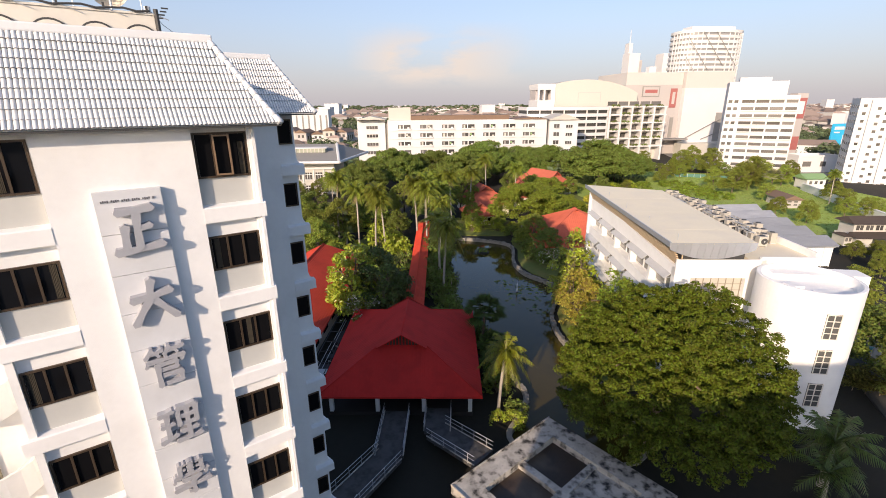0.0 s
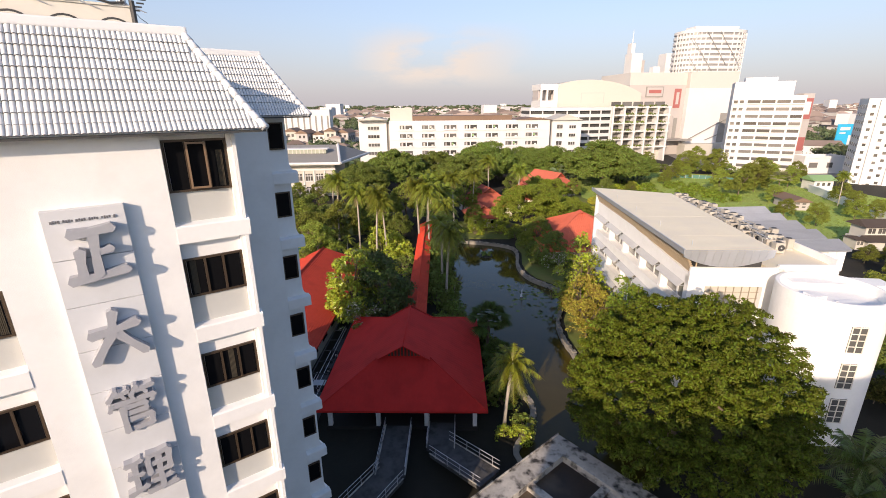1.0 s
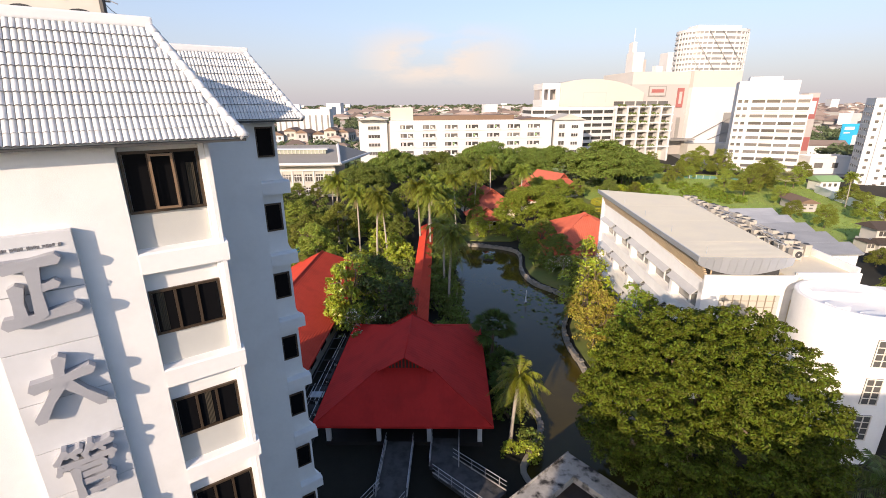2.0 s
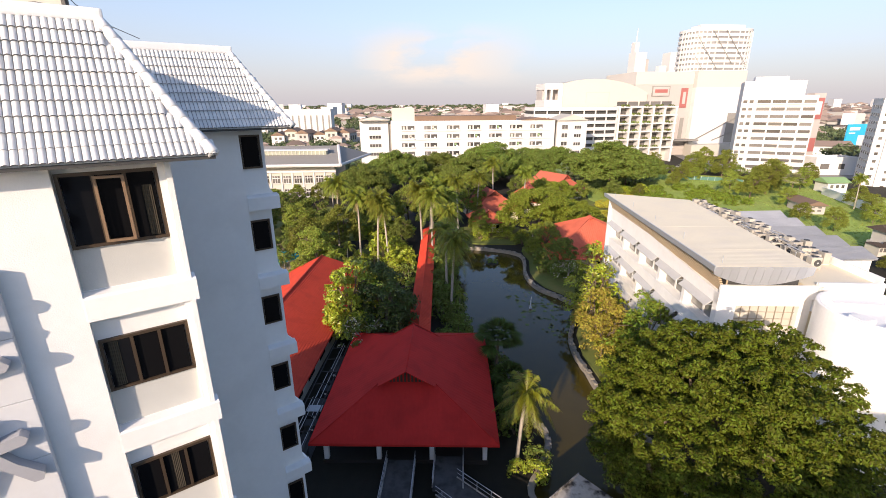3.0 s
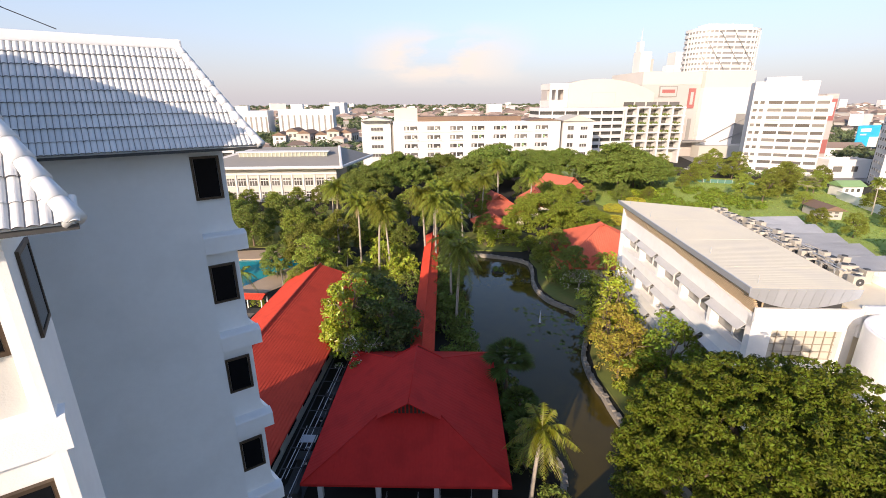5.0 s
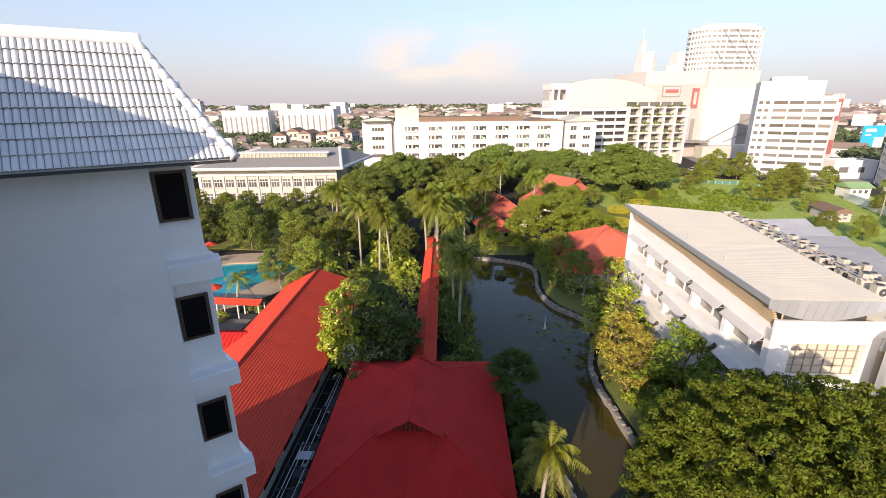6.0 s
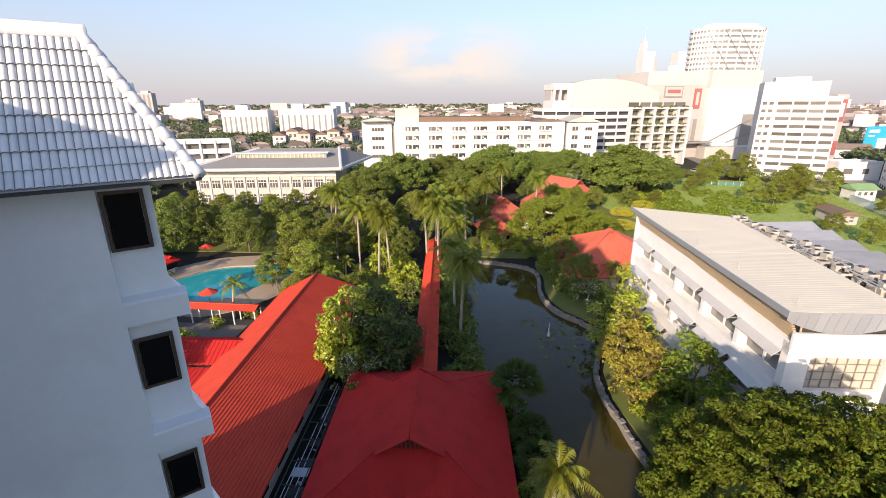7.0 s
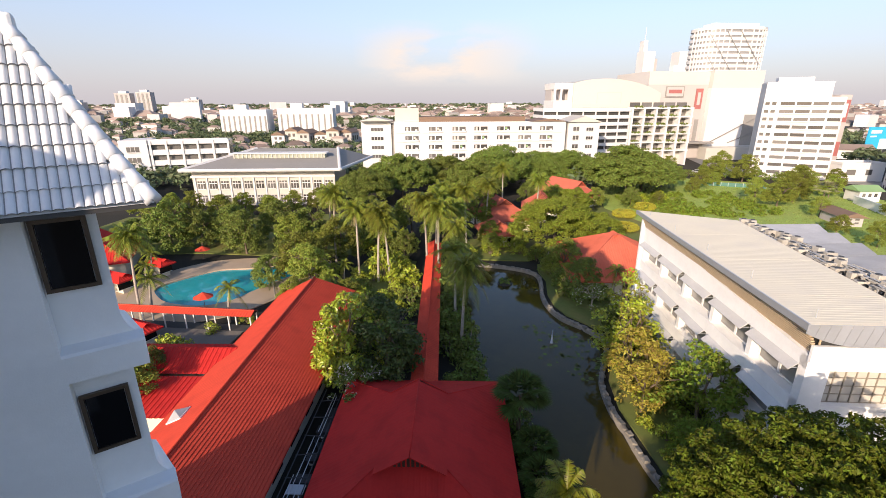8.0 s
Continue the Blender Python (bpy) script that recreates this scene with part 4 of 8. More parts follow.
SHADE = material("grey_sunshade", (0.62, 0.605, 0.57), 0.5, 0.12, 0.6, 5.0, metal=0.2)
BLIND = material("pale_blind", (0.76, 0.71, 0.62), 0.8, 0.15, 0.6, 5.0)
# pale tint stands in for bright reflections in these panes
PALE_PANE = glass("pale_grey_glass", (0.26, 0.25, 0.23), 0.12)
GRID_BAR = material("brown_grey_bars", (0.30, 0.265, 0.21), 0.5, 0.12, 0.6, 5.0)
RR_M = pose(23.8, 48.0, 0, 0, 0, -8)
block = thing("white_block", RR_M, "white modern three-storey block with a slanted pale roof and sunshades", "building")
LEN = 33.0
# storeys on the pond side: bands and recesses
part("core", boxes((2.6, 15.0, 1.5, LEN, -0.1, 13.2)), WHITE, block)
for z0, z1 in ((12.0, 13.0), (7.9, 9.25), (3.8, 5.15), (-0.1, 1.6)):
    part("band", boxes((1.2, 2.598, 0.75, LEN, z0, z1)), WHITE, block)
for z0, z1 in ((9.25, 12.0), (5.15, 7.9), (1.6, 3.8)):
    n = 5
    for k in range(n + 1):
        y = 0.75 + k * (LEN - 1.35) / n
        part("fin", boxes((1.32, 2.596, y, y + 0.6, z0 + 0.001, z1 - 0.001)), WHITE, block)
    for k in range(n):
        y0 = 1.352 + k * (LEN - 1.35) / n
        y1 = y0 + (LEN - 1.35) / n - 0.602
        win = part("window", boxes((2.10, 2.597, y0 + 0.05, y1 - 0.05, z0 + 0.05, z1 - 0.05)), BLIND, block)
        part("pane", boxes((2.055, 2.085, y0 + 0.3, y0 + (y1 - y0) * 0.48, z0 + 0.3, z1 - 0.25)), PALE_PANE, win)
        part("pane", boxes((2.055, 2.085, y0 + (y1 - y0) * 0.55, y1 - 0.3, z0 + 0.3, z1 - 0.25)), PALE_PANE, win)
        part("frame", boxes((2.00, 2.098, y0 + (y1 - y0) * 0.49, y0 + (y1 - y0) * 0.54, z0 + 0.2, z1 - 0.2), (2.00, 2.098, y0 + 0.1, y1 - 0.1, z0 + 0.2, z0 + 0.28), (2.00, 2.098, y0 + 0.1, y1 - 0.1, z1 - 0.25, z1 - 0.18), (2.00, 2.098, y0 + 0.1, y0 + 0.2, z0 + 0.281, z1 - 0.251), (2.00, 2.098, y1 - 0.2, y1 - 0.1, z0 + 0.281, z1 - 0.251)), PILLAR, win)
        m = Matrix.Translation((1.17, 0, z1 + 0.05)) @ Matrix.Rotation(radians(142), 4, "Y")
        sh = part("sunshade", boxes((0.0, 0.85, y0 + 0.1, y1 - 0.1, -0.03, 0.03), m=m), SHADE, block)
        for y in (y0 + 0.25, y1 - 0.25):
            part("bracket", boxes((0.75, 2.09, y - 0.03, y + 0.03, z1 - 0.42, z1 - 0.36)), PANEL, sh)
# the top band rises towards the far end
bm = bmesh.new()
lo = [bm.verts.new(v) for v in ((1.2, 0.75, 13.001), (2.598, 0.75, 13.001), (2.598, LEN, 13.001), (1.2, LEN, 13.001))]
hi = [bm.verts.new(v) for v in ((1.2, 0.75, 13.15), (2.598, 0.75, 13.15), (2.598, LEN, 14.7), (1.2, LEN, 14.7))]
bm.faces.new(lo[::-1]), bm.faces.new(hi)
for k in range(4):
    bm.faces.new((lo[k], lo[(k + 1) % 4], hi[(k + 1) % 4], hi[k]))
part("sloping_band", bm, WHITE, block)
part("end_fin", boxes((0.9, 2.6, LEN + 0.002, LEN + 0.5, -0.1, 14.9)), WHITE, block)
# front wall with its window grid
part("front_wall", boxes((1.2, 9.6, 0.72, 1.498, -0.1, 8.9), (1.2, 9.6, 0.72, 1.498, 11.9, 13.0), (1.2, 2.9, 0.72, 1.498, 8.9, 11.9), (8.6, 9.6, 0.72, 1.498, 8.9, 11.9)), WHITE, block)
grid = part("window", boxes((2.902, 8.598, 1.30, 1.34, 8.902, 11.898)), glass("tan_glass", (0.52, 0.49, 0.43), 0.15), block, "gridded tan glazing")
for k in range(8):
    x = 2.95 + k * 0.79
    part("mullion", boxes((x, x + 0.06, 1.20, 1.298, 8.902, 11.898)), GRID_BAR, grid)
for k in range(5):
    z = 8.95 + k * 0.7
    part("transom", boxes((2.902, 8.598, 1.16, 1.198, z, z + 0.05)), GRID_BAR, grid)
part("parapet", boxes((1.1, 10.2, 0.45, 0.718, 12.7, 14.0)), WHITE, block)
# slanted roof, its edge, curved apron and louvred gap
bm = bmesh.new()
prism(bm, [(0, 0), (8.6, 0), (11.2, 29.0), (0.4, 34.2)], 15.75, 16.0)
roof = part("roof", bm, ROOFING, block, "slanted pale sheet roof")
part("sheet", ribbed(bmesh.new(), ((0.05, 0.03, 16.004), (8.58, 0.03, 16.004), (11.15, 28.95, 16.004), (0.45, 34.1, 16.004)), (0, 1, 0), 0.40, 0.009), ROOFING, roof)
for k in range(3):
    part("seam", boxes((0.45, 8.9 + 0.75 * k, 5.0 + 8.6 * k, 5.06 + 8.6 * k, 16.013, 16.018)), ROOFING, roof)
part("edge", boxes((-0.12, -0.002, -0.1, 34.3, 15.52, 16.06), m=Matrix.Rotation(radians(-0.67), 4, "Z")), PANEL, roof)
# dark fill stands in for the shade in the gap under the roof
bm = bmesh.new()
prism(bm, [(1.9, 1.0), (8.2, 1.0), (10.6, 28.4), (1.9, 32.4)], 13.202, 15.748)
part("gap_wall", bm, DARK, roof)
for k in range(12):
    z = 13.18 + k * 0.205
    part("louvre", boxes((1.50 - 0.09 * k, 1.75 - 0.09 * k, 0.8, LEN - 0.4, z, z + 0.09)), LOUVRE, roof)
for k in range(12):
    part("louvre_post", boxes((1.76, 1.86, 0.9 + k * 2.8, 1.0 + k * 2.8, 13.19, 15.747)), LOUVRE, roof)
for k in range(12):
    x0, x1 = 0.0 + k * 0.72, 0.72 + k * 0.72
    bm = bmesh.new()
    drop = [0.35 + 1.55 * math.sin(math.pi * min(max((x + 0.6) / 9.9, 0), 1)) ** 0.8 for x in (x0, x1)]
    q = [(x0 + 0.012, 15.99), (x1 - 0.012, 15.99), (x1 - 0.012, 15.99 - drop[1]), (x0 + 0.012, 15.99 - drop[0])]
    lo = [bm.verts.new((x, -0.06 + 0.22 * (16 - z), z)) for x, z in q]
    hi = [bm.verts.new((x, -0.002 + 0.22 * (16 - z), z)) for x, z in q]
    bm.faces.new(lo[::-1]), bm.faces.new(hi)
    for i in range(4):
        bm.faces.new((lo[i], lo[(i + 1) % 4], hi[(i + 1) % 4], hi[i]))
    part("apron_panel", bm, PANEL, roof)
for k in range(5):
    bm = bmesh.new()
    cylinder(bm, 1.1, 1.0 + k * 7.6, 16.0, 16.7, 0.02, 5)
    part("rod", bm, STEEL, roof)
# flat roof beyond, parapet, plant and low sheet roofs
part("plant_roof", boxes((8.62, 15.4, 0.75, LEN, -0.1, 14.0)), ROOFING, block)
part("plant_parapet", boxes((9.6, 15.4, 0.45, 0.748, 11.5, 14.3), (15.2, 15.4, 0.75, LEN, 14.002, 14.75), (8.62, 15.19, LEN - 0.25, LEN, 14.002, 14.7)), WHITE, block)
for k in range(5):
    # staggered bays of a low building behind the block, each with its own sheet roof
    m = pose(81.2 + 2.05 * k, 85.0 + 7.1 * k, 0, 0, 0, -3)
    shed = thing("metal_roof_bay", m, "low bay with a grey ribbed sheet-metal roof", "roof", "sheet-metal roof bays")
    bm = bmesh.new()
    prism(bm, [(-17.0, -6.2), (-4.2, -6.2), (-0.8, -0.3), (-17.0, -0.3)], -0.1, 3.62)
    part("wall", bm, WHITE, shed)
    part("sheet", ribbed(bmesh.new(), ((-3.7, -6.9, 4.12), (0, 0.1, 3.9), (-17.5, 0.1, 3.9), (-17.5, -6.9, 4.12)), (0, 1, 0), 0.45, 0.04), SHEET, shed)
    part("fascia", boxes((-17.4, -3.8, -6.82, -6.76, 3.84, 4.07)), PANEL, shed)
    bm = bmesh.new()
    prism(bm, [(-16.9, -6.4), (-4.0, -6.4), (-0.5, -0.1), (-16.9, -0.1)], 3.622, 3.84)
    part("underside", bm, SHEET, shed)
    for x in (-9.5, -7.8, -6.1, -4.6):
        part("post", boxes((x, x + 0.14, -6.5, -6.36, -0.1, 3.62)), WHITE, shed)
UNIT_M = material("unit_casing", (0.44, 0.41, 0.355), 0.55, 0.15, 0.8, 6.0, each=0.12)
unit = thing("air_conditioner", RR_M @ pose(12.4, 5.2, 14.0), "cream outdoor air-conditioning unit on a flat roof", "air conditioner", "rooftop air conditioners")
part("casing", boxes((-0.5, 0.5, -0.38, 0.38, 0.12, 1.25), bevel=0.03), UNIT_M, unit)
fan = part("fan_grille", tube(bmesh.new(), ((0.1, -0.40, 0.68), (0.1, -0.382, 0.68)), 0.36, 16), DARK, unit)
part("hub", tube(bmesh.new(), ((0.1, -0.42, 0.68), (0.1, -0.402, 0.68)), 0.09, 10), STEEL, fan)
part("top_grille", tube(bmesh.new(), ((0, 0, 1.252), (0, 0, 1.30)), 0.30, 16), DARK, unit)
for x in (-0.4, 0.4):
    part("foot", boxes((x - 0.06, x + 0.06, -0.4, 0.4, 0, 0.118)), STEEL, unit)
rng = random.Random(5)
for x in (12.5, 13.5, 14.5):
    for k in range(23):
        if k < 4 or rng.random() < 0.18:
            continue
        copy_thing(unit, RR_M @ pose(x + rng.uniform(-0.2, 0.2), 1.4 + k * 1.36 + rng.uniform(-0.2, 0.2), 14.0, 0, 0, rng.choice((0, 0, 90, 90, 180)) + rng.uniform(-8, 8)) @ Matrix.Diagonal((rng.uniform(0.75, 1.05), 0.88, rng.uniform(0.8, 1.35), 1)))

for k in range(9):
    rack = thing("pipe_rack", RR_M @ pose(12.2 + 0.9 * (k % 3), 7.6 + k * 2.75, 14.0, 0, 0, 4 * (k % 3 - 1)), "steel pipe rack among the rooftop units", "pipe rack", "rooftop pipe racks")
    for x in (-0.5, 0.5):
        for y in (-0.9, 0.9):
            part("post", boxes((x - 0.04, x + 0.04, y - 0.04, y + 0.04, 0, 1.25)), STEEL, rack)
    for x in (-0.5, 0.0, 0.5):
        part("pipe", tube(bmesh.new(), ((x, -1.5, 1.30), (x, 1.5, 1.30)), 0.06, 8), UNIT_M if x else STEEL, rack)
    for y in (-0.9, 0.9):
        part("crossbeam", boxes((-0.62, 0.62, y - 0.05, y + 0.05, 1.18, 1.249)), STEEL, rack)

# ---- round stair tower ----
FAR_GLASS = glass("grey_tower_glass", (0.10, 0.10, 0.095), 0.1)
tower = thing("round_tower", pose(34.5, 42.5, 0), "white round stair tower with a sunken flat top", "tower")
R, HT, SEG = 4.15, 13.85, 72
bm = bmesh.new()
rings = [[bm.verts.new((r * math.cos(k * math.tau / SEG), r * math.sin(k * math.tau / SEG), z)) for k in range(SEG)] for r, z in ((R, -0.1), (R, HT - 0.05), (R - 0.06, HT), (R - 0.30, HT), (R - 0.34, HT - 0.05), (R - 0.34, HT - 1.0))]
for u, v in zip(rings, rings[1:]):
    for k in range(SEG):
        bm.faces.new((u[k], u[(k + 1) % SEG], v[(k + 1) % SEG], v[k]))
bm.faces.new(rings[-1])
part("shell", bm, WHITE, tower)
part("roof_hatch", boxes((-2.3, -1.1, -0.8, 0.4, HT - 0.998, HT - 0.5)), WHITE, tower)
part("roof_step", boxes((-0.6, 1.0, -2.2, -1.2, HT - 0.998, HT - 0.75)), WHITE, tower)
for f in range(3):
    z0 = 9.6 - f * 3.45
    ang = radians(-103)
    m = Matrix.Rotation(ang, 4, "Z")
    w = part("window", boxes((R - 0.25, R + 0.02, -0.62, 0.62, z0, z0 + 2.4), m=m), FAR_GLASS, tower)
    for y in (-0.62, -0.03, 0.55):
        part("mullion", boxes((R + 0.022, R + 0.07, y, y + 0.07, z0, z0 + 2.4), m=m), BLIND, w)
    for z in (z0, z0 + 0.58, z0 + 1.16, z0 + 1.74, z0 + 2.33):
        part("transom", boxes((R + 0.071, R + 0.10, -0.62, 0.62, z, z + 0.07), m=m), BLIND, w)
link = thing("link_block", pose(28.8, 46.0, 0, 0, 0, -14), "white link with dark glazing beside the round tower", "building")
part("wall", boxes((4.3, 13.0, 0.0, 2.0, -0.1, 13.4)), WHITE, link)
part("window", boxes((4.6, 6.4, -0.05, -0.002, 8.4, 11.8)), PANE, link)
for k in range(4):
    part("transom", boxes((4.6, 6.4, -0.09, -0.052, 9.0 + k * 0.75, 9.06 + k * 0.75)), BLIND, link)

# ---- entrance canopy: stained concrete frame over sunken panels ----
can = thing("entrance_canopy", pose(9.0, 39.3, 0, 0, 0, 34.5), "stained concrete canopy roof with sunken square panels", "canopy")
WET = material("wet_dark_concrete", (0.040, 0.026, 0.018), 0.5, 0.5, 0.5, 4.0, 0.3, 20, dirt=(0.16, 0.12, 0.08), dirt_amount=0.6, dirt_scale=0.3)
W, D, B = 11.6, 11.2, 1.75
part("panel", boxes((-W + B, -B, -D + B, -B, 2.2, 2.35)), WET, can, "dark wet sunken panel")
part("panel", boxes((-W / 2 + 0.302, -B - 0.002, -D + B + 0.002, -D / 2 - 0.302, 2.352, 2.50)), SLAB, can, "dry stained grey panel")
part("rim", boxes((-W, 0, -B, 0, 2.2, 2.95), bevel=0.03), SLAB, can)
part("rim", boxes((-W, 0, -D, -D + B, 2.2, 2.95), bevel=0.03), SLAB, can)
part("rim", boxes((-B, 0, -D + B + 0.002, -B - 0.002, 2.2, 2.95), bevel=0.03), SLAB, can)
part("rim", boxes((-W, -W + B, -D + B + 0.002, -B - 0.002, 2.2, 2.95), bevel=0.03), SLAB, can)
part("beam", boxes((-W / 2 - 0.3, -W / 2 + 0.3, -D + B + 0.002, -B - 0.002, 2.352, 2.75)), SLAB, can)
part("beam", boxes((-W + B + 0.002, -W / 2 - 0.302, -D / 2 - 0.3, -D / 2 + 0.3, 2.352, 2.75)), SLAB, can)
part("beam", boxes((-W / 2 + 0.302, -B - 0.002, -D / 2 - 0.3, -D / 2 + 0.3, 2.352, 2.75)), SLAB, can)
part("lip", boxes((-W, 0, -0.06, 0.02, 2.952, 3.06), (-W - 0.02, -W + 0.06, -D, -0.062, 2.952, 3.06)), SLAB, can)
for x in (-W + 0.8, -0.8):
    for y in (-D + 0.8, -0.8):
        part("column", boxes((x - 0.35, x + 0.35, y - 0.35, y + 0.35, -0.1, 2.198)), SLAB, can)


def ramp(points, half, z0, z1, label):
    """A raised concrete path along points, with a low kerb and a steel handrail on both sides."""
    r = thing("concrete_ramp", pose(0, 0, 0), label, "ramp", "entrance ramps")
    n = len(points)
    for i, ((xa, ya), (xb, yb)) in enumerate(zip(points, points[1:])):
        za, zb = z0 + (z1 - z0) * i / (n - 1), z0 + (z1 - z0) * (i + 1) / (n - 1)
        d = Vector((xb - xa, yb - ya, 0)).normalized()
        s = Vector((-d.y, d.x, 0))
        bm = bmesh.new()
        a, b = Vector((xa, ya, 0)) - d * 0.12, Vector((xb, yb, 0)) + d * 0.12
        top = [bm.verts.new(p + q * half + Vector((0, 0, z))) for p, z in ((a, za), (b, zb)) for q in (s, -s)]
        bot = [bm.verts.new(v.co - Vector((0, 0, 0.3))) for v in top]
        for f in ((top[0], top[1], top[3], top[2]), (bot[0], bot[2], bot[3], bot[1]), (top[0], top[2], bot[2], bot[0]), (top[1], bot[1], bot[3], top[3]), (top[0], bot[0], bot[1], top[1]), (top[2], top[3], bot[3], bot[2])):
            bm.faces.new(f)
        bmesh.ops.recalc_face_normals(bm, faces=bm.faces)
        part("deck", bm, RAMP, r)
        for q in (s, -s):
            for h, t in ((0.12, 0.06), (0.95, 0.025), (0.55, 0.018)):
                bm = bmesh.new()
                tube(bm, (a + q * half + Vector((0, 0, za + h)), b + q * half + Vector((0, 0, zb + h))), t, 6)
                part("kerb" if h < 0.2 else "handrail", bm, CONCRETE if h < 0.2 else STEEL, r)
            steps = max(2, int((b - a).length / 1.3))
            for k in range(steps):
                p = a.lerp(b, (k + 0.5) / steps) + q * half
                zz = za + (zb - za) * (k + 0.5) / steps
                part("post", boxes((p.x - 0.02, p.x + 0.02, p.y - 0.02, p.y + 0.02, zz - 0.05, zz + 0.95)), STEEL, r)
        for p, z in ((a, za), (b, zb)):
            part("pier", boxes((p.x - 0.25, p.x + 0.25, p.y - 0.25, p.y + 0.25, -0.15, z - 0.3)), CONCRETE, r)


ramp([(-4.5, 44.2), (-5.2, 38.2), (-8.6, 33.6), (-11.0, 28.0)], 1.2, 0.9, 1.7, "dark concrete ramp with steel handrails leading under the pavilion")
ramp([(-0.4, 44.2), (-0.9, 40.6), (2.5, 36.5)], 1.2, 0.9, 1.7, "dark concrete ramp with steel handrails leading under the pavilion")
bm = bmesh.new()
prism(bm, [(28, 20), (38, 30), (41.5, 36.5), (44.5, 42), (50, 52), (53, 51), (47, 40), (44, 34), (40, 26), (32, 16)], -0.1, 0.16)
tagged(part("service_road", bm, PAVE), "dark asphalt service road curving past the round tower", "road", kind="structure")

# ---- buildings beyond the garden ----
FAR_WHITE = material("far_white_wall", (0.64, 0.635, 0.63), 0.8, 0.06, 0.05, 0.8, dirt=(0.62, 0.58, 0.52), dirt_amount=0.2, dirt_scale=0.08)
FAR_CREAM = material("far_cream_wall", (0.51, 0.485, 0.435), 0.8, 0.06, 0.05, 0.8)
FAR_PINK = material("far_pinkish_wall", (0.44, 0.405, 0.39), 0.8, 0.06, 0.05, 0.8)
FAR_GREY = material("far_grey_roof", (0.27, 0.26, 0.245), 0.85, 0.12, 0.08, 1.0, spec=0.15)
BROWN = material("brown_roof", (0.20, 0.13, 0.09), 0.8, 0.2, 0.1, 1.0)
# grey base stands in for sky reflection and haze on glass, and shade in recesses
FAR_PANE_SHADE = material("far_window_and_shade", (0.11, 0.105, 0.10), 0.2, 0.2, 0.2, 1.0, each=0.5)
FAR_BEIGE = material("far_beige_wall", (0.53, 0.50, 0.47), 0.8, 0.05, 0.05, 0.8)
FAR_RED = material("red_sign", (0.36, 0.12, 0.11), 0.6, 0.1, 0.2, 1.0)
GREEN_ROOF = material("green_roof", (0.22, 0.36, 0.16), 0.6, 0.12, 0.3, 2.0)
CITY_ROOF = material("city_roofs", (0.30, 0.225, 0.185), 0.85, 0.1, 0.01, 0.2, island=0.5)
BLUE = material("blue_board", (0.02, 0.42, 0.70), 0.6, 0.08, 0.2, 1.0)


def glazed(parent, x0, x1, y, z0, z1, split=2):
    """A small far window set in a face that looks along -y."""
    w = part("window", boxes((x0, x1, y - 0.10, y - 0.002, z0, z1)), FAR_PANE_SHADE, parent)
    part("sill", boxes((x0 - 0.15, x1 + 0.15, y - 0.35, y - 0.003, z0 - 0.25, z0 - 0.05)), FAR_WHITE, w)
    for k in range(1, split):
        x = x0 + (x1 - x0) * k / split
        part("mullion", boxes((x - 0.06, x + 0.06, y - 0.16, y - 0.102, z0, z1)), FAR_WHITE, w)


def balcony(parent, x0, x1, z0, z1, turn):
    """A wide balcony, its shaded opening drawn as a dark sheet, with its parapet, a pale door leaf, an air-conditioning
    box and washing.
    """
    w = part("balcony", boxes((x0, x1, -0.12, -0.002, z0, z1)), FAR_PANE_SHADE, parent)
    part("parapet", boxes((x0 - 0.2, x1 + 0.2, -0.6, -0.122, z0 - 0.35, z0 + 0.25)), FAR_WHITE, w)
    x = x0 + (x1 - x0) * (0.42, 0.55, 0.48)[turn % 3]
    part("divider", boxes((x - 0.22, x + 0.22, -0.4, -0.123, z0 + 0.251, z1)), FAR_WHITE, w)
    part("door_leaf", boxes((x0 + 0.5, x0 + 1.3, -0.2, -0.123, z0 + 0.251, z1 - 0.2)), (FAR_CREAM, FAR_GREY, FAR_PINK)[turn % 3], w)
    part("cooler_box", boxes((x1 - 1.4, x1 - 0.5, -0.45, -0.123, z0 + 0.252, z0 + 0.85)), (FAR_WHITE, FAR_CREAM)[turn % 2], w)
    if turn % 3 == 1:
        part("washing", boxes((x + 0.4, x + 1.2, -0.35, -0.30, z0 + 0.7, z1 - 0.3)), (GREEN_ROOF, FAR_CREAM, BLUE)[turn % 4 % 3], w)


# long five-storey apartment block
slab = thing("apartment_block", pose(0, 215, 0), "long white five-storey apartment block with brown roofs", "building")
part("wall", boxes((-20.5, -8.2, 3.0, 15, -0.1, 23.0)), FAR_WHITE, slab)
part("wall", boxes((-7.0, 65.5, 0, 14, -0.1, 22.6)), FAR_WHITE, slab)
part("wall", boxes((66.8, 80.5, 0.5, 14, -0.1, 22.2)), FAR_WHITE, slab)
for x0, x1 in ((-8.2, -7.0), (65.5, 66.8)):
    part("stair_recess", boxes((x0, x1, 4.0, 13, -0.1, 21.5)), FAR_GREY, slab)
for x0, x1, z, h in ((-20.9, -7.4, 23.0, 1.5), (50.0, 66.4, 22.6, 1.0), (66.0, 81.0, 22.2, 2.6)):
    bm = bmesh.new()
    xm = (x0 + x1) / 2
    a = [bm.verts.new(v) for v in ((x0, -0.6, z), (x1, -0.6, z), (xm, -0.6, z + h), (x0, 15.2, z), (x1, 15.2, z), (xm, 15.2, z + h))]
    for f in ((a[0], a[1], a[2]), (a[5], a[4], a[3]), (a[0], a[2], a[5], a[3]), (a[2], a[1], a[4], a[5]), (a[0], a[3], a[4], a[1])):
        bm.faces.new(f)
    part("gable_roof", bm, BROWN if x0 > 40 and x0 < 60 else FAR_CREAM, slab)
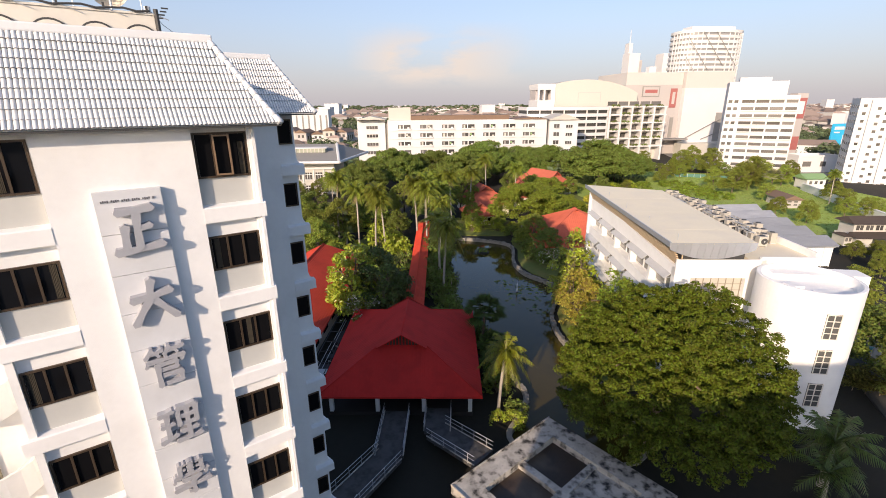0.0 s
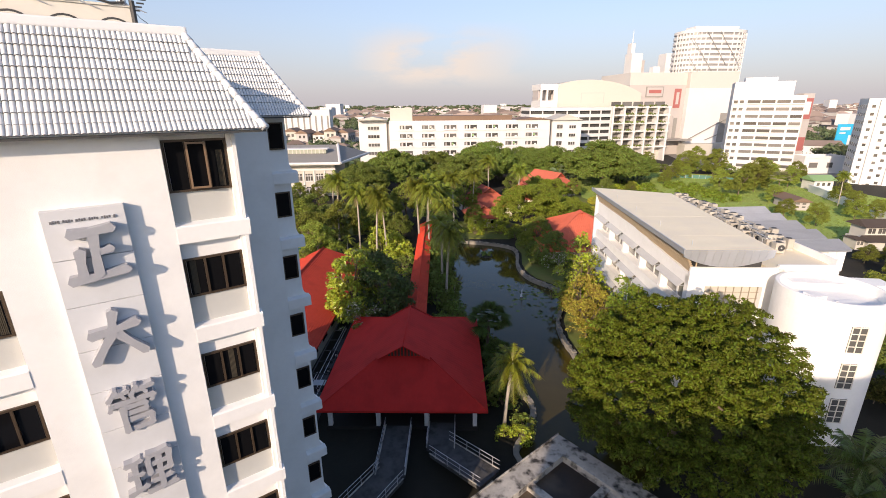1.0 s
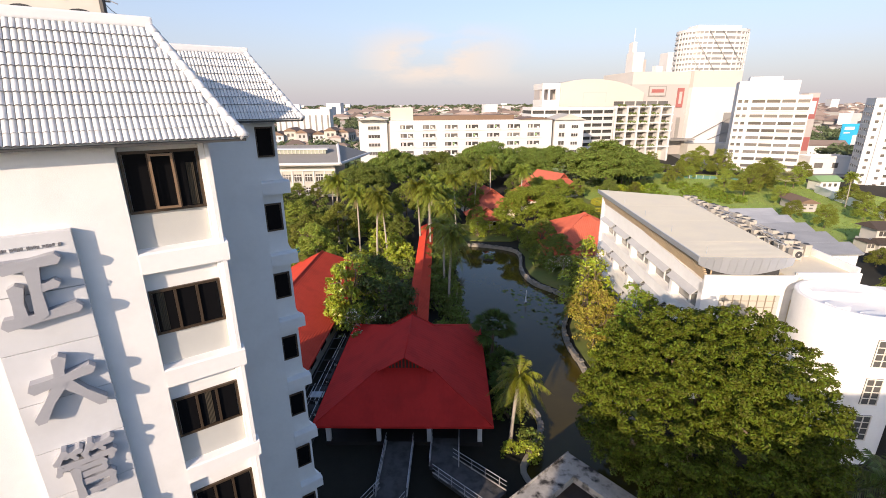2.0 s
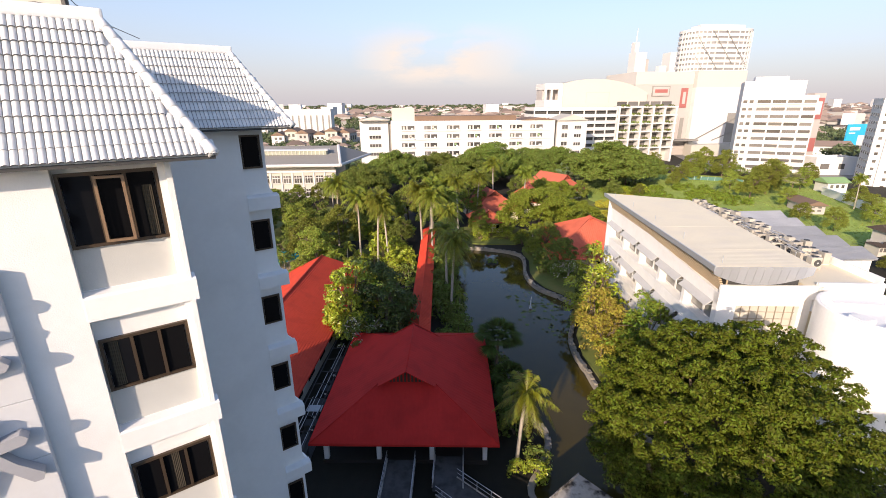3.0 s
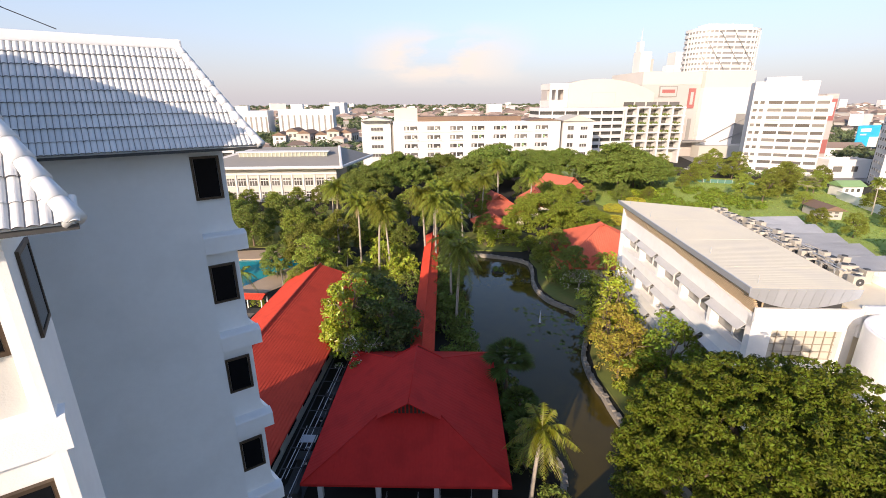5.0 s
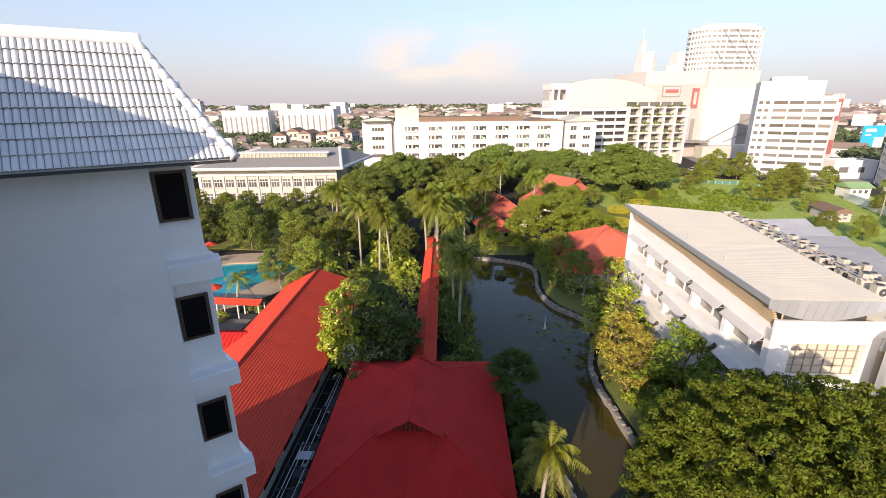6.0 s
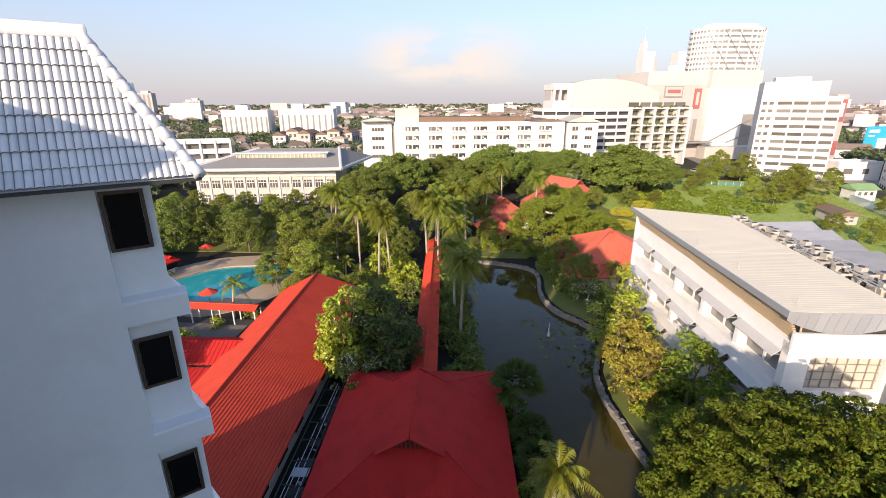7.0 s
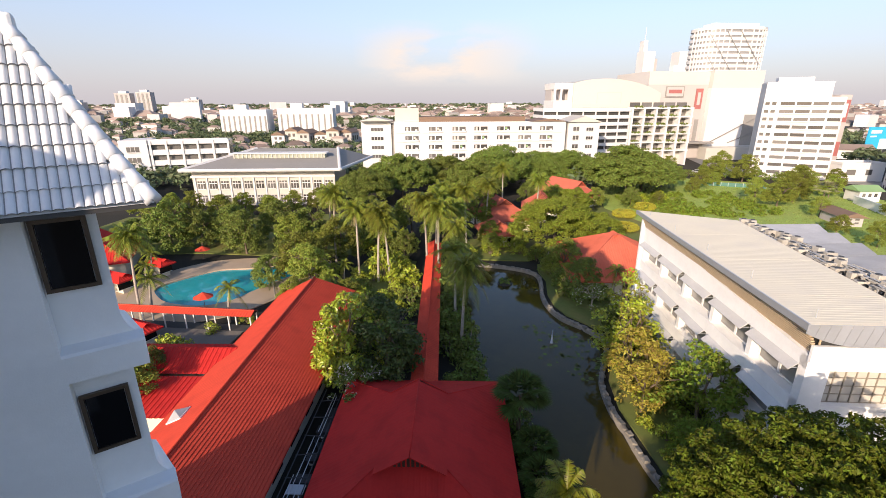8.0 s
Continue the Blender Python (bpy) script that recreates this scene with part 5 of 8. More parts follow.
part("roof", boxes((3.5, 48.0, 0.8, 13, 22.602, 24.6)), BROWN, slab, "brown mid roof")
part("water_tank_house", boxes((-6.5, 3.4, 3, 10, 22.602, 28.0)), FAR_CREAM, slab)
for f in range(5):
    z = 18.9 - f * 3.65
    for k, x in enumerate((0.4, 10.2, 20.0, 29.2, 38.8, 48.0, 57.2)):
        balcony(slab, x - 2.8, x + 2.7, z - 0.1, z + 1.75, k + f)
    glazed(slab, -16.5, -11.5, 3.0, z, z + 1.3, 4)
    glazed(slab, 69.0, 71.6, 0.5, z - 0.3, z + 1.4)
    glazed(slab, 74.8, 77.8, 0.5, z - 0.3, z + 1.0, 3)
    part("ledge", boxes((-6.9, 65.4, -0.25, -0.002, z - 0.75, z - 0.55)), FAR_WHITE, slab)

# curved car park with banded decks
park = thing("car_park", pose(0, 235, 0), "curved white multi-storey car park with banded decks", "building")
arc = [(64 + 42 * i / 14, 3.0 + 9 * (1 - math.sin(math.pi * (0.18 + 0.55 * i / 14)))) for i in range(15)]
for f in range(8):
    z = 3.5 + f * 3.2
    bm = bmesh.new()
    prism(bm, arc + [(106, 26), (64, 26)], z, z + 1.55)
    part("deck", bm, FAR_WHITE, park)
# dark core stands in for the shade between the decks
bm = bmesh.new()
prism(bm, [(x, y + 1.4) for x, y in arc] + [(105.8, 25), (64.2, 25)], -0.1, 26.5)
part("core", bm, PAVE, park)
for i in range(0, 15, 2):
    x, y = arc[i]
    part("column", boxes((x - 0.25, x + 0.25, y + 0.3, y + 0.9, -0.1, 27.4)), FAR_WHITE, park)
planted = thing("planted_frame", pose(0, 240, 0), "cream open-frame building with planted green storeys", "building")
part("core", boxes((106.5, 137.5, 5, 20, -0.1, 27.0)), FAR_CREAM, planted)
for k in range(6):
    x = 107 + k * 6.0
    part("column", boxes((x - 0.45, x + 0.45, 0, 4.998, -0.1, 27.6)), FAR_WHITE, planted)
for f in range(6):
    z = 7.0 + f * 4.0
    part("slab", boxes((106.5, 138, 0.3, 4.99, z, z + 0.7)), FAR_WHITE, planted)
    for k in range(5):
        # dark sheets stand in for the shade between the slabs
        part("shade_gap", boxes((107.5 + k * 6, 112.5 + k * 6, 4.6, 4.998, z + 0.9, z + 3.0)), FAR_PANE_SHADE, planted)
        if (k * 5 + f * 3) % 4:
            bush = [(108.4 + k * 6 + 0.9 * i, 0.2, z + 0.9, 0.5 + 0.25 * ((i + k + f) % 3)) for i in range(4)]
            part("planter", leaf_cloud("planter", bush, 30, 0.4, LEAF_DARK, k + f, 0.5), None, planted)

# cream hall with an arched top, and the mall's big boxes
hallb = thing("arched_hall", pose(0, 265, 0), "cream hall with a gently arched blank front", "building")
bm = bmesh.new()
top = [(86 + 48 * i / 16, 29 + 12.8 * math.sin(math.pi * (0.25 + 0.68 * i / 16)) ** 0.55) for i in range(17)]
lo = [bm.verts.new((x, 0, z)) for x, z in [(134, -0.1), (86, -0.1)] + top]
hi = [bm.verts.new((x, 22, z)) for x, z in [(134, -0.1), (86, -0.1)] + top]
bm.faces.new(lo), bm.faces.new(hi[::-1])
for i in range(len(lo)):
    bm.faces.new((lo[i], hi[i], hi[(i + 1) % len(lo)], lo[(i + 1) % len(lo)]))
bmesh.ops.recalc_face_normals(bm, faces=bm.faces)
part("front", bm, FAR_CREAM, hallb)
part("side_frame", boxes((76, 85.9, 0.5, 18, 36.5, 39.6), (76, 85.9, 0.5, 18, -0.1, 31), (76, 77, 0.5, 2, 31, 36.5), (79.5, 80.3, 0.5, 2, 31, 36.5), (83.6, 85.9, 0.5, 2, 31, 36.5)), FAR_WHITE, hallb)
part("side_shade", boxes((76.3, 85.8, 6, 17, 31.002, 36.498)), FAR_PINK, hallb)
part("panel_line", boxes((99, 99.3, -0.06, -0.003, 29.5, 35), (112, 112.3, -0.06, -0.003, 29.5, 35), (99.3, 112, -0.06, -0.003, 34.7, 35)), FAR_PINK, hallb)
mall = thing("shopping_mall", pose(0, 266, 0), "large pinkish and white windowless mall with red signs", "building")
part("west_box", boxes((128, 162, 2, 40, -0.1, 39)), FAR_PINK, mall)
part("west_top", boxes((128, 162, 1.9, 40, 39.002, 45.6)), FAR_BEIGE, mall)
part("main_box", boxes((162.2, 191, -1, 40, -0.1, 37.2)), FAR_WHITE, mall)
part("main_top", boxes((162.2, 191, -0.8, 40, 37.202, 46)), FAR_BEIGE, mall)
part("grey_recess", boxes((183.5, 191.02, -1.2, -1.003, 7, 23.5)), FAR_GREY, mall)
for a, b in (((163.5, 8.0), (191, 22.5)), ((176, 8.5), (191, 14.5))):
    part("diagonal_brace", tube(bmesh.new(), ((a[0], -1.6, a[1]), (b[0], -1.6, b[1])), 0.3, 5), FAR_GREY, mall)
part("sign_board", boxes((138, 148.5, 1.6, 1.9, 32.5, 38.2)), FAR_GREY, mall)
part("sign_face", boxes((138.6, 147.9, 1.4, 1.598, 33.0, 37.7)), FAR_PINK, mall)
part("sign_bar", boxes((139.6, 146.9, 1.2, 1.398, 34.6, 36.4)), FAR_RED, mall)
part("sign_banner", boxes((155.3, 159.3, 1.6, 1.9, 26.5, 37.0)), FAR_RED, mall)
part("sign_bar", boxes((156.5, 158.1, 1.4, 1.598, 28.5, 35.0)), FAR_PINK, mall)
part("sign_banner", boxes((156.0, 160.0, 1.6, 1.9, 8.5, 22.0)), FAR_PINK, mall)
part("sign_bar", boxes((156.8, 159.0, 1.4, 1.598, 9.5, 21.0)), FAR_GREY, mall)
part("roof_box", boxes((143, 147, 6, 10, 45.602, 49)), FAR_WHITE, mall)
part("entrance_canopy", boxes((139, 165, -6, 1.5, 8.5, 9.3)), FAR_GREY, mall)
part("podium", boxes((160, 192, -8, -1.3, -0.1, 6.6)), FAR_CREAM, mall)

# office block with ribbon windows
office = thing("office_block", pose(140.5, 200, 0, 0, 0, -34) @ Matrix.Diagonal((0.76, 1, 1, 1)), "white eleven-storey office block with dark ribbon windows", "building")
part("wall", boxes((0, 27.5, 0, 22, -0.1, 37.6)), FAR_WHITE, office)
part("low_wing", boxes((27.502, 34, 1, 20, -0.1, 32.0)), FAR_WHITE, office)
part("roof_room", boxes((5, 20, 4, 14, 37.602, 39.4)), FAR_WHITE, office)
for f in range(11):
    z = 29.0 - f * 2.95
    for x in (0.8, 3.7):
        part("window", boxes((x, x + 1.9, -0.08, -0.002, z, z + 1.2)), FAR_PANE_SHADE, office)
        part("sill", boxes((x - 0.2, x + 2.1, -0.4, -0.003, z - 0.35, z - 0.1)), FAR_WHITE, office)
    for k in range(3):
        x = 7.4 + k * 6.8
        part("window", boxes((x, x + 6.0, -0.08, -0.002, z, z + 1.25)), FAR_PANE_SHADE, office)
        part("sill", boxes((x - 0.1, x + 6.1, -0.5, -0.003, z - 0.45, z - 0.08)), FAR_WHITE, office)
    part("window", boxes((28.2, 33.4, 0.92, 0.998, z, z + 1.25)), FAR_PANE_SHADE, office)
    part("sill", boxes((28.0, 33.6, 0.5, 0.997, z - 0.45, z - 0.08)), FAR_WHITE, office)
banner = thing("roadside_banner_tower", pose(177, 204, 0), "red and white advertising tower beside the office block", "sign")
part("body", boxes((0, 5.5, 0, 4, -0.1, 33)), FAR_PINK, banner)
part("board", boxes((0.3, 5.2, -0.2, -0.002, 22, 31)), FAR_RED, banner)
part("board_face", boxes((1.3, 4.2, -0.4, -0.202, 24, 29.5)), FAR_WHITE, banner)
part("board", boxes((0.3, 5.2, -0.2, -0.002, 8.0, 14)), FAR_RED, banner)

# round-cornered high-rise with diagonal braces
high = thing("high_rise", pose(274, 420, 0), "tall white banded high-rise with round ends and diagonal braces", "tower")
outline = [(29.5 * math.copysign(abs(math.cos(t)) ** 0.6, math.cos(t)), 18 * math.copysign(abs(math.sin(t)) ** 0.8, math.sin(t))) for t in (k * math.tau / 40 for k in range(40))]
bm = bmesh.new()
prism(bm, [(x * 0.97, y * 0.97) for x, y in outline], -0.1, 87)
# light grey base colour stands in for haze and sky reflection on the windows
part("core", bm, material("hazed_tower_glass", (0.26, 0.26, 0.26), 0.2, 0.15, 0.2, 1.0), high)
for f in range(22):
    bm = bmesh.new()
    prism(bm, outline, 88 - f * 4.1 - 2.3, 88 - f * 4.1)
    part("band", bm, FAR_WHITE, high)
for k in range(0, 40, 2):
    x, y = outline[20 + k // 2] if k % 2 == 0 else tuple((p + q) / 2 for p, q in zip(outline[20 + k // 2], outline[(21 + k // 2) % 40]))
    part("pier", boxes((x - 0.4, x + 0.4, y + 0.0, y + 0.6, -0.1, 86)), FAR_WHITE, high)
part("roof_room", boxes((-18, 22, -6, 8, 88.002, 92)), FAR_WHITE, high)
for x, z in ((-28, 82), (-28, 66), (-15, 86), (-3, 86)):
    bm = bmesh.new()
    tube(bm, ((x, -18.6, z), (x + 22, -18.6, z - 27)), 0.22, 5)
    part("brace", bm, FAR_GREY, high)
for x, y, w, h, spire in ((298, 600, 14, 88, True), (342, 600, 12, 88, False)):
    t = thing("distant_tower", pose(x, y, 0), "distant slim white tower", "tower", "distant towers")
    part("body", boxes((-w / 2, w / 2, -9, 9, -0.1, h)), FAR_WHITE, t)
    part("side_body", boxes((w / 2 + 0.002, w / 2 + 5, -6, 8, -0.1, h - 8)), FAR_PINK, t)
    if spire:
        part("lift_top", boxes((-w / 2, -w / 2 + 5, -5, 5, h + 0.002, h + 12)), FAR_WHITE, t)
        bm = bmesh.new()
        cylinder(bm, -w / 2 + 3.5, 0, h + 12, h + 28, 0.7, 6, 0.15)
        part("spire", bm, FAR_WHITE, t)

# apartment tower at the field's far side
apt = thing("apartment_tower", pose(165, 163, 0, 0, 0, -38), "white apartment tower with small dark windows", "tower")
part("wall", boxes((0, 30, 0, 16, -0.1, 30.5)), FAR_WHITE, apt)
for x in (3.2, 9.5, 16.5, 23):
    part("pier", boxes((x, x + 0.8, -0.7, -0.002, -0.1, 30.0)), FAR_WHITE, apt)
for f in range(11):
    for k, x in enumerate((1.2, 5.2, 7.4, 11.6, 14.2, 18.6, 21.0, 25.0)):
        z = 27.3 - f * 2.7 - (0.9 if k % 2 else 0)
        part("window", boxes((x, x + 1.0, -0.08, -0.002, z, z + 1.0)), FAR_PANE_SHADE, apt)
        part("hood", boxes((x - 0.2, x + 1.2, -0.25, -0.003, z + 1.02, z + 1.14)), FAR_WHITE, apt)

for f in range(11):
    for y in (2.0, 5.5, 9.0, 12.5):
        z = 27.0 - f * 2.7
        part("window", boxes((-0.08, -0.002, y, y + 1.1, z, z + 1.1)), FAR_PANE_SHADE, apt)
        part("hood", boxes((-0.25, -0.003, y - 0.2, y + 1.3, z + 1.12, z + 1.24)), FAR_WHITE, apt)

# long low building with a wide grey roof
low = thing("long_low_building", pose(-49, 165, -1.3, 0, 0, -2), "cream two-storey building with a wide pale-edged grey roof", "building")
part("wall", boxes((-18.6, 24.2, 0, 22, 1.2, 12.0)), FAR_CREAM, low)
roof = part("roof", boxes((-19.2, 24.8, -0.6, 22.4, 12.002, 12.4)), FAR_GREY, low, "hipped grey roof with pale edges")
bm = bmesh.new()
a = [bm.verts.new(v) for v in ((-20.5, -3.5, 12.7), (26.6, -3.5, 12.7), (33, 30, 12.7), (-20.5, 30, 12.7), (-4, 17, 17.0), (23, 17, 17.0))]
for f in ((a[0], a[1], a[5], a[4]), (a[1], a[2], a[5]), (a[2], a[3], a[4], a[5]), (a[3], a[0], a[4])):
    bm.faces.new(f)
part("hip", bm, FAR_GREY, roof)
for p, q in (((-20.5, -3.5, 12.6), (26.6, -3.5, 12.6)), ((26.6, -3.5, 12.6), (33, 30, 12.6)), ((-20.5, -3.5, 12.6), (-4, 17, 17.0)), ((26.6, -3.5, 12.7), (23, 17, 17.0))):
    part("edge", tube(bmesh.new(), (p, q), 0.5, 6), FAR_WHITE, roof)
# dark strip stands in for the shade under the eave
part("soffit", boxes((-19.8, 26.0, -3.2, -0.602, 12.2, 12.4)), FAR_PANE_SHADE, roof)
band = part("louvre_band", boxes((-8, 20.5, 6.5, 9.5, 14.9, 16.3)), material("dull_green_louvre", (0.33, 0.35, 0.28), 0.7, 0.15, 0.2, 1.0), roof)
for k in range(22):
    x = -7.9 + k * 1.3
    part("rib", boxes((x, x + 0.3, 6.3, 6.498, 14.9, 16.3)), FAR_CREAM, band)
part("cap", boxes((-8.6, 21.1, 6.0, 10.0, 16.302, 16.6)), FAR_WHITE, band)
for k in range(12):
    x = -17.2 + k * 3.5
    for z in (6.6, 2.2):
        glazed(low, x, x + 2.3, 0, z, z + 2.3, 3)
        part("transom", boxes((x, x + 2.3, -0.18, -0.102, z + 1.5, z + 1.7)), FAR_WHITE, low)
    part("pilaster", boxes((x - 0.75, x - 0.4, -0.3, -0.003, 1.2, 9.9)), FAR_WHITE, low)
part("cornice", boxes((-18.8, 24.4, -0.6, -0.003, 10.0, 10.6)), FAR_WHITE, low)

# three-storey grey-white block on the far side
grey = thing("three_storey_block", pose(-116, 216, 0, 0, 0, 12), "white and grey three-storey block with open galleries", "building")
part("end_wall", boxes((0, 10, 0, 14, -0.1, 16)), FAR_WHITE, grey)
# wing coloured dark for its window bands and the shade of the recess
part("wing", boxes((10.002, 40, 2, 14, -0.1, 15)), FAR_PANE_SHADE, grey)
for f in range(4):
    part("gallery_band", boxes((10.002, 40, 0.6, 1.998, 1.5 + f * 4.2, 3.6 + f * 4.2)), FAR_WHITE, grey)
for k in range(6):
    part("column", boxes((10.5 + k * 5.8, 11.3 + k * 5.8, 0.3, 0.598, -0.1, 15.5)), FAR_WHITE, grey)
for f in range(3):
    glazed(grey, 2.5, 7, 0, 3.0 + f * 4.2, 5 + f * 4.2, 3)
for x0, x1, y, h in ((-151, -114, 420, 24.5), (-108, -62, 430, 25.5)):
    w = thing("distant_white_block", pose(x0, y, 0), "distant long white block with vertical piers", "building", "distant white blocks")
    part("body", boxes((0, x1 - x0, 0, 20, -0.1, h)), FAR_WHITE, w)
    for k in range(9):
        x = (k + 0.5) * (x1 - x0) / 9
        part("window_strip", boxes((x, x + 1.4, -0.15, -0.002, 3, h - 5)), FAR_GREY, w)
    part("roof_room", boxes((10, 20, 5, 12, h + 0.002, h + 4)), FAR_WHITE, w)
for x, y, w, h, n in ((-649, 1200, 34, 50, 1), (-602, 1200, 32, 52.5, 1), (-492, 1200, 26, 36, 1), (-520, 1230, 24, 33, 1), (-700, 1100, 40, 22, 1), (-720, 1150, 22, 30, 1)):
    t = thing("distant_tower", pose(x, y, 0), "distant pinkish-grey residential tower", "tower", "distant towers")
    part("body", boxes((-w / 2, w / 2, -10, 10, -0.1, h)), FAR_PINK, t)
    part("top", boxes((-w / 4, w / 4, -6, 6, h + 0.002, h + 5)), FAR_WHITE, t)
    for k in range(3):
        part("window_strip", boxes((-w * 0.4 + k * w * 0.3, -w * 0.4 + k * w * 0.3 + w * 0.14, -10.3, -10.003, 4, h - 3)), FAR_GREY, t)


def gabled_house(x, y, turn, w, d, h, wall, roof, label):
    """A house under a gable roof, with windows on its long front and its gable end."""
    g = thing("house", pose(x, y, 0, 0, 0, turn), label, "house", "houses beyond the field")
    part("wall", boxes((-w / 2, w / 2, -d / 2, d / 2, -0.1, h)), wall, g)
    bm = bmesh.new()
    a = [bm.verts.new(v) for v in ((-w / 2 - 0.8, -d / 2 - 0.8, h), (w / 2 + 0.8, -d / 2 - 0.8, h), (w / 2 + 0.8, d / 2 + 0.8, h), (-w / 2 - 0.8, d / 2 + 0.8, h), (-w / 2 - 0.8, 0, h + d * 0.28), (w / 2 + 0.8, 0, h + d * 0.28))]
    for f in ((a[0], a[1], a[5], a[4]), (a[2], a[3], a[4], a[5]), (a[3], a[0], a[4]), (a[1], a[2], a[5]), (a[3], a[2], a[1], a[0])):
        bm.faces.new(f)
    part("roof", bm, roof, g)
    for k in range(3):
        xx = -w * 0.36 + k * w * 0.28
        part("window", boxes((xx, xx + w * 0.14, -d / 2 - 0.06, -d / 2 - 0.002, h * 0.5, h * 0.8)), FAR_PANE_SHADE, g)
    for k in range(4 if turn > 60 else 0):
        yy = -d * 0.30 + (k % 2) * d * 0.36
        part("window", boxes((-w / 2 - 0.06, -w / 2 - 0.002, yy, yy + d * 0.2, h * (0.35 + 0.35 * (k // 2)), h * (0.52 + 0.35 * (k // 2)))), FAR_PANE_SHADE, g)


gabled_house(142.5, 153, -6, 6.6, 5.6, 3.6, FAR_WHITE, GREEN_ROOF, "white house with a faded green roof")
DARK_ROOF = material("dark_brown_roof", (0.075, 0.055, 0.042), 0.8, 0.2, 0.2, 2.0, 0.3, 8)
villa = thing("two_storey_house", pose(92.3, 88.8, 0, 0, 0, -8) @ Matrix.Diagonal((0.85, 0.85, 0.82, 1)), "cream two-storey house with dark brown roofs and a row of windows", "house", "houses beyond the field")
part("ground_floor", boxes((0, 14, 0, 7, -0.1, 2.6)), FAR_CREAM, villa)
part("side_room", boxes((-1.9, -0.002, 1.0, 5, -0.1, 2.5)), FAR_CREAM, villa)
part("upper_floor", boxes((0.6, 13.4, 2.2, 6.8, 2.6, 5.7)), FAR_CREAM, villa)
for x0, x1, y0, y1, z, rise in ((-0.8, 14.8, -1.4, 2.1, 2.62, 0.9), (-0.4, 14.4, 1.0, 8.0, 5.72, 1.5), (-2.3, -0.05, 0.4, 5.4, 2.52, 0.6)):
    bm = bmesh.new()
    e = [bm.verts.new(v) for v in ((x0, y0, z), (x1, y0, z), (x1, y1, z), (x0, y1, z))]
    back = y1 if y1 < 3 else (y0 + y1) / 2
    r = [bm.verts.new(v) for v in ((x0 + 0.6, back, z + rise), (x1 - 0.6, back, z + rise))]
    bm.faces.new((e[0], e[1], r[1], r[0])), bm.faces.new((e[2], e[3], r[0], r[1])), bm.faces.new((e[3], e[0], r[0])), bm.faces.new((e[1], e[2], r[1])), bm.faces.new(e[::-1])
    part("roof", bm, DARK_ROOF, villa)
for k in range(5):
    win = part("window", boxes((1.2 + 2.4 * k, 2.9 + 2.4 * k, 2.15, 2.198, 3.9, 5.2)), FAR_PANE_SHADE, villa)
    part("sash", boxes((2.02 + 2.4 * k, 2.08 + 2.4 * k, 2.10, 2.148, 3.9, 5.2)), PILLAR, win)
for k in range(2):
    part("window", boxes((-1.7 + 0.85 * k, -1.1 + 0.85 * k, 0.95, 0.998, 1.2, 2.2)), FAR_PANE_SHADE, villa)
part("garage_door", boxes((4, 8, -0.05, -0.002, 0, 2.2)), DARK, villa)
gabled_house(110.3, 128, 76, 9, 4.6, 2.6, FAR_PINK, BROWN, "low cream house with a dark brown roof")
for k in range(6):
    gabled_house(-86 + 9.2 * k, 346 + 3 * (k % 2), 90 - 8 * (k % 3), 14, 8.4, 9.5 + 1.2 * ((k * 2) % 3), (FAR_WHITE, FAR_CREAM, FAR_PINK)[k % 3], BROWN, "three-storey townhouse with a steep brown roof")
long_house = thing("long_house", pose(168.5, 187, 0, 0, 0, -6), "long low white building with a flat roof and dark windows", "house", "houses beyond the field")
part("wall", boxes((0, 17, 0, 8, -0.1, 6.6), bevel=0.15), FAR_WHITE, long_house)
part("parapet", boxes((-0.1, 17.1, -0.1, 0.25, 6.602, 7.5), (-0.1, 17.1, 7.75, 8.1, 6.602, 7.5), (-0.1, 0.2, 0.252, 7.748, 6.602, 7.5), (16.8, 17.1, 0.252, 7.748, 6.602, 7.5)), FAR_WHITE, long_house)
for x, w in ((2.2, 3.6), (9.8, 2.4)):
    win = part("window", boxes((x, x + w, -0.05, -0.002, 2.6, 4.8)), FAR_PANE_SHADE, long_house)
    part("sill", boxes((x - 0.15, x + w + 0.15, -0.3, -0.003, 2.35, 2.59)), FAR_WHITE, win)
    part("lintel", boxes((x - 0.15, x + w + 0.15, -0.4, -0.003, 4.81, 5.0)), FAR_WHITE, win)
gabled_house(232, 262, -20, 44, 10, 5.0, FAR_WHITE, CITY_ROOF, "long low white shed with a brown roof")
wallm = thing("boundary_wall", pose(136.0, 149.4, 0, 0, 0, -112), "low white boundary wall along the field", "wall")
part("run", boxes((0, 62, 0, 0.4, -0.1, 2.4)), WHITE, wallm)
part("coping", boxes((-0.1, 62.1, -0.1, 0.5, 2.402, 2.55)), WHITE, wallm)
fence = thing("field_fence", pose(108.5, 184.5, 0, 0, 0, -27), "low teal sheet fence along the far side of the field", "fence")
TEAL = material("teal_sheet", (0.07, 0.19, 0.15), 0.6, 0.2, 0.3, 4.0, each=0.15)
for k in range(9):
    part("panel", boxes((0.06 + 2.4 * k, 2.34 + 2.4 * k, 0.02, 0.06, 0.1, 1.55)), TEAL, fence)
for k in range(10):
    part("post", boxes((2.4 * k - 0.05, 2.4 * k + 0.05, -0.02, 0.1, -0.1, 1.75)), STEEL, fence)
bb = thing("billboard", pose(258, 262, 0, 0, 0, 8), "bright blue advertising billboard on a steel frame", "billboard")
part("board", boxes((0, 16, 0, 0.8, 4.0, 16.5)), BLUE, bb)
part("white_corner", boxes((9, 15.9, -0.2, -0.002, 4.1, 10)), FAR_WHITE, bb)
part("text_bar", boxes((1.5, 9, -0.2, -0.002, 13, 14.8)), FAR_WHITE, bb)
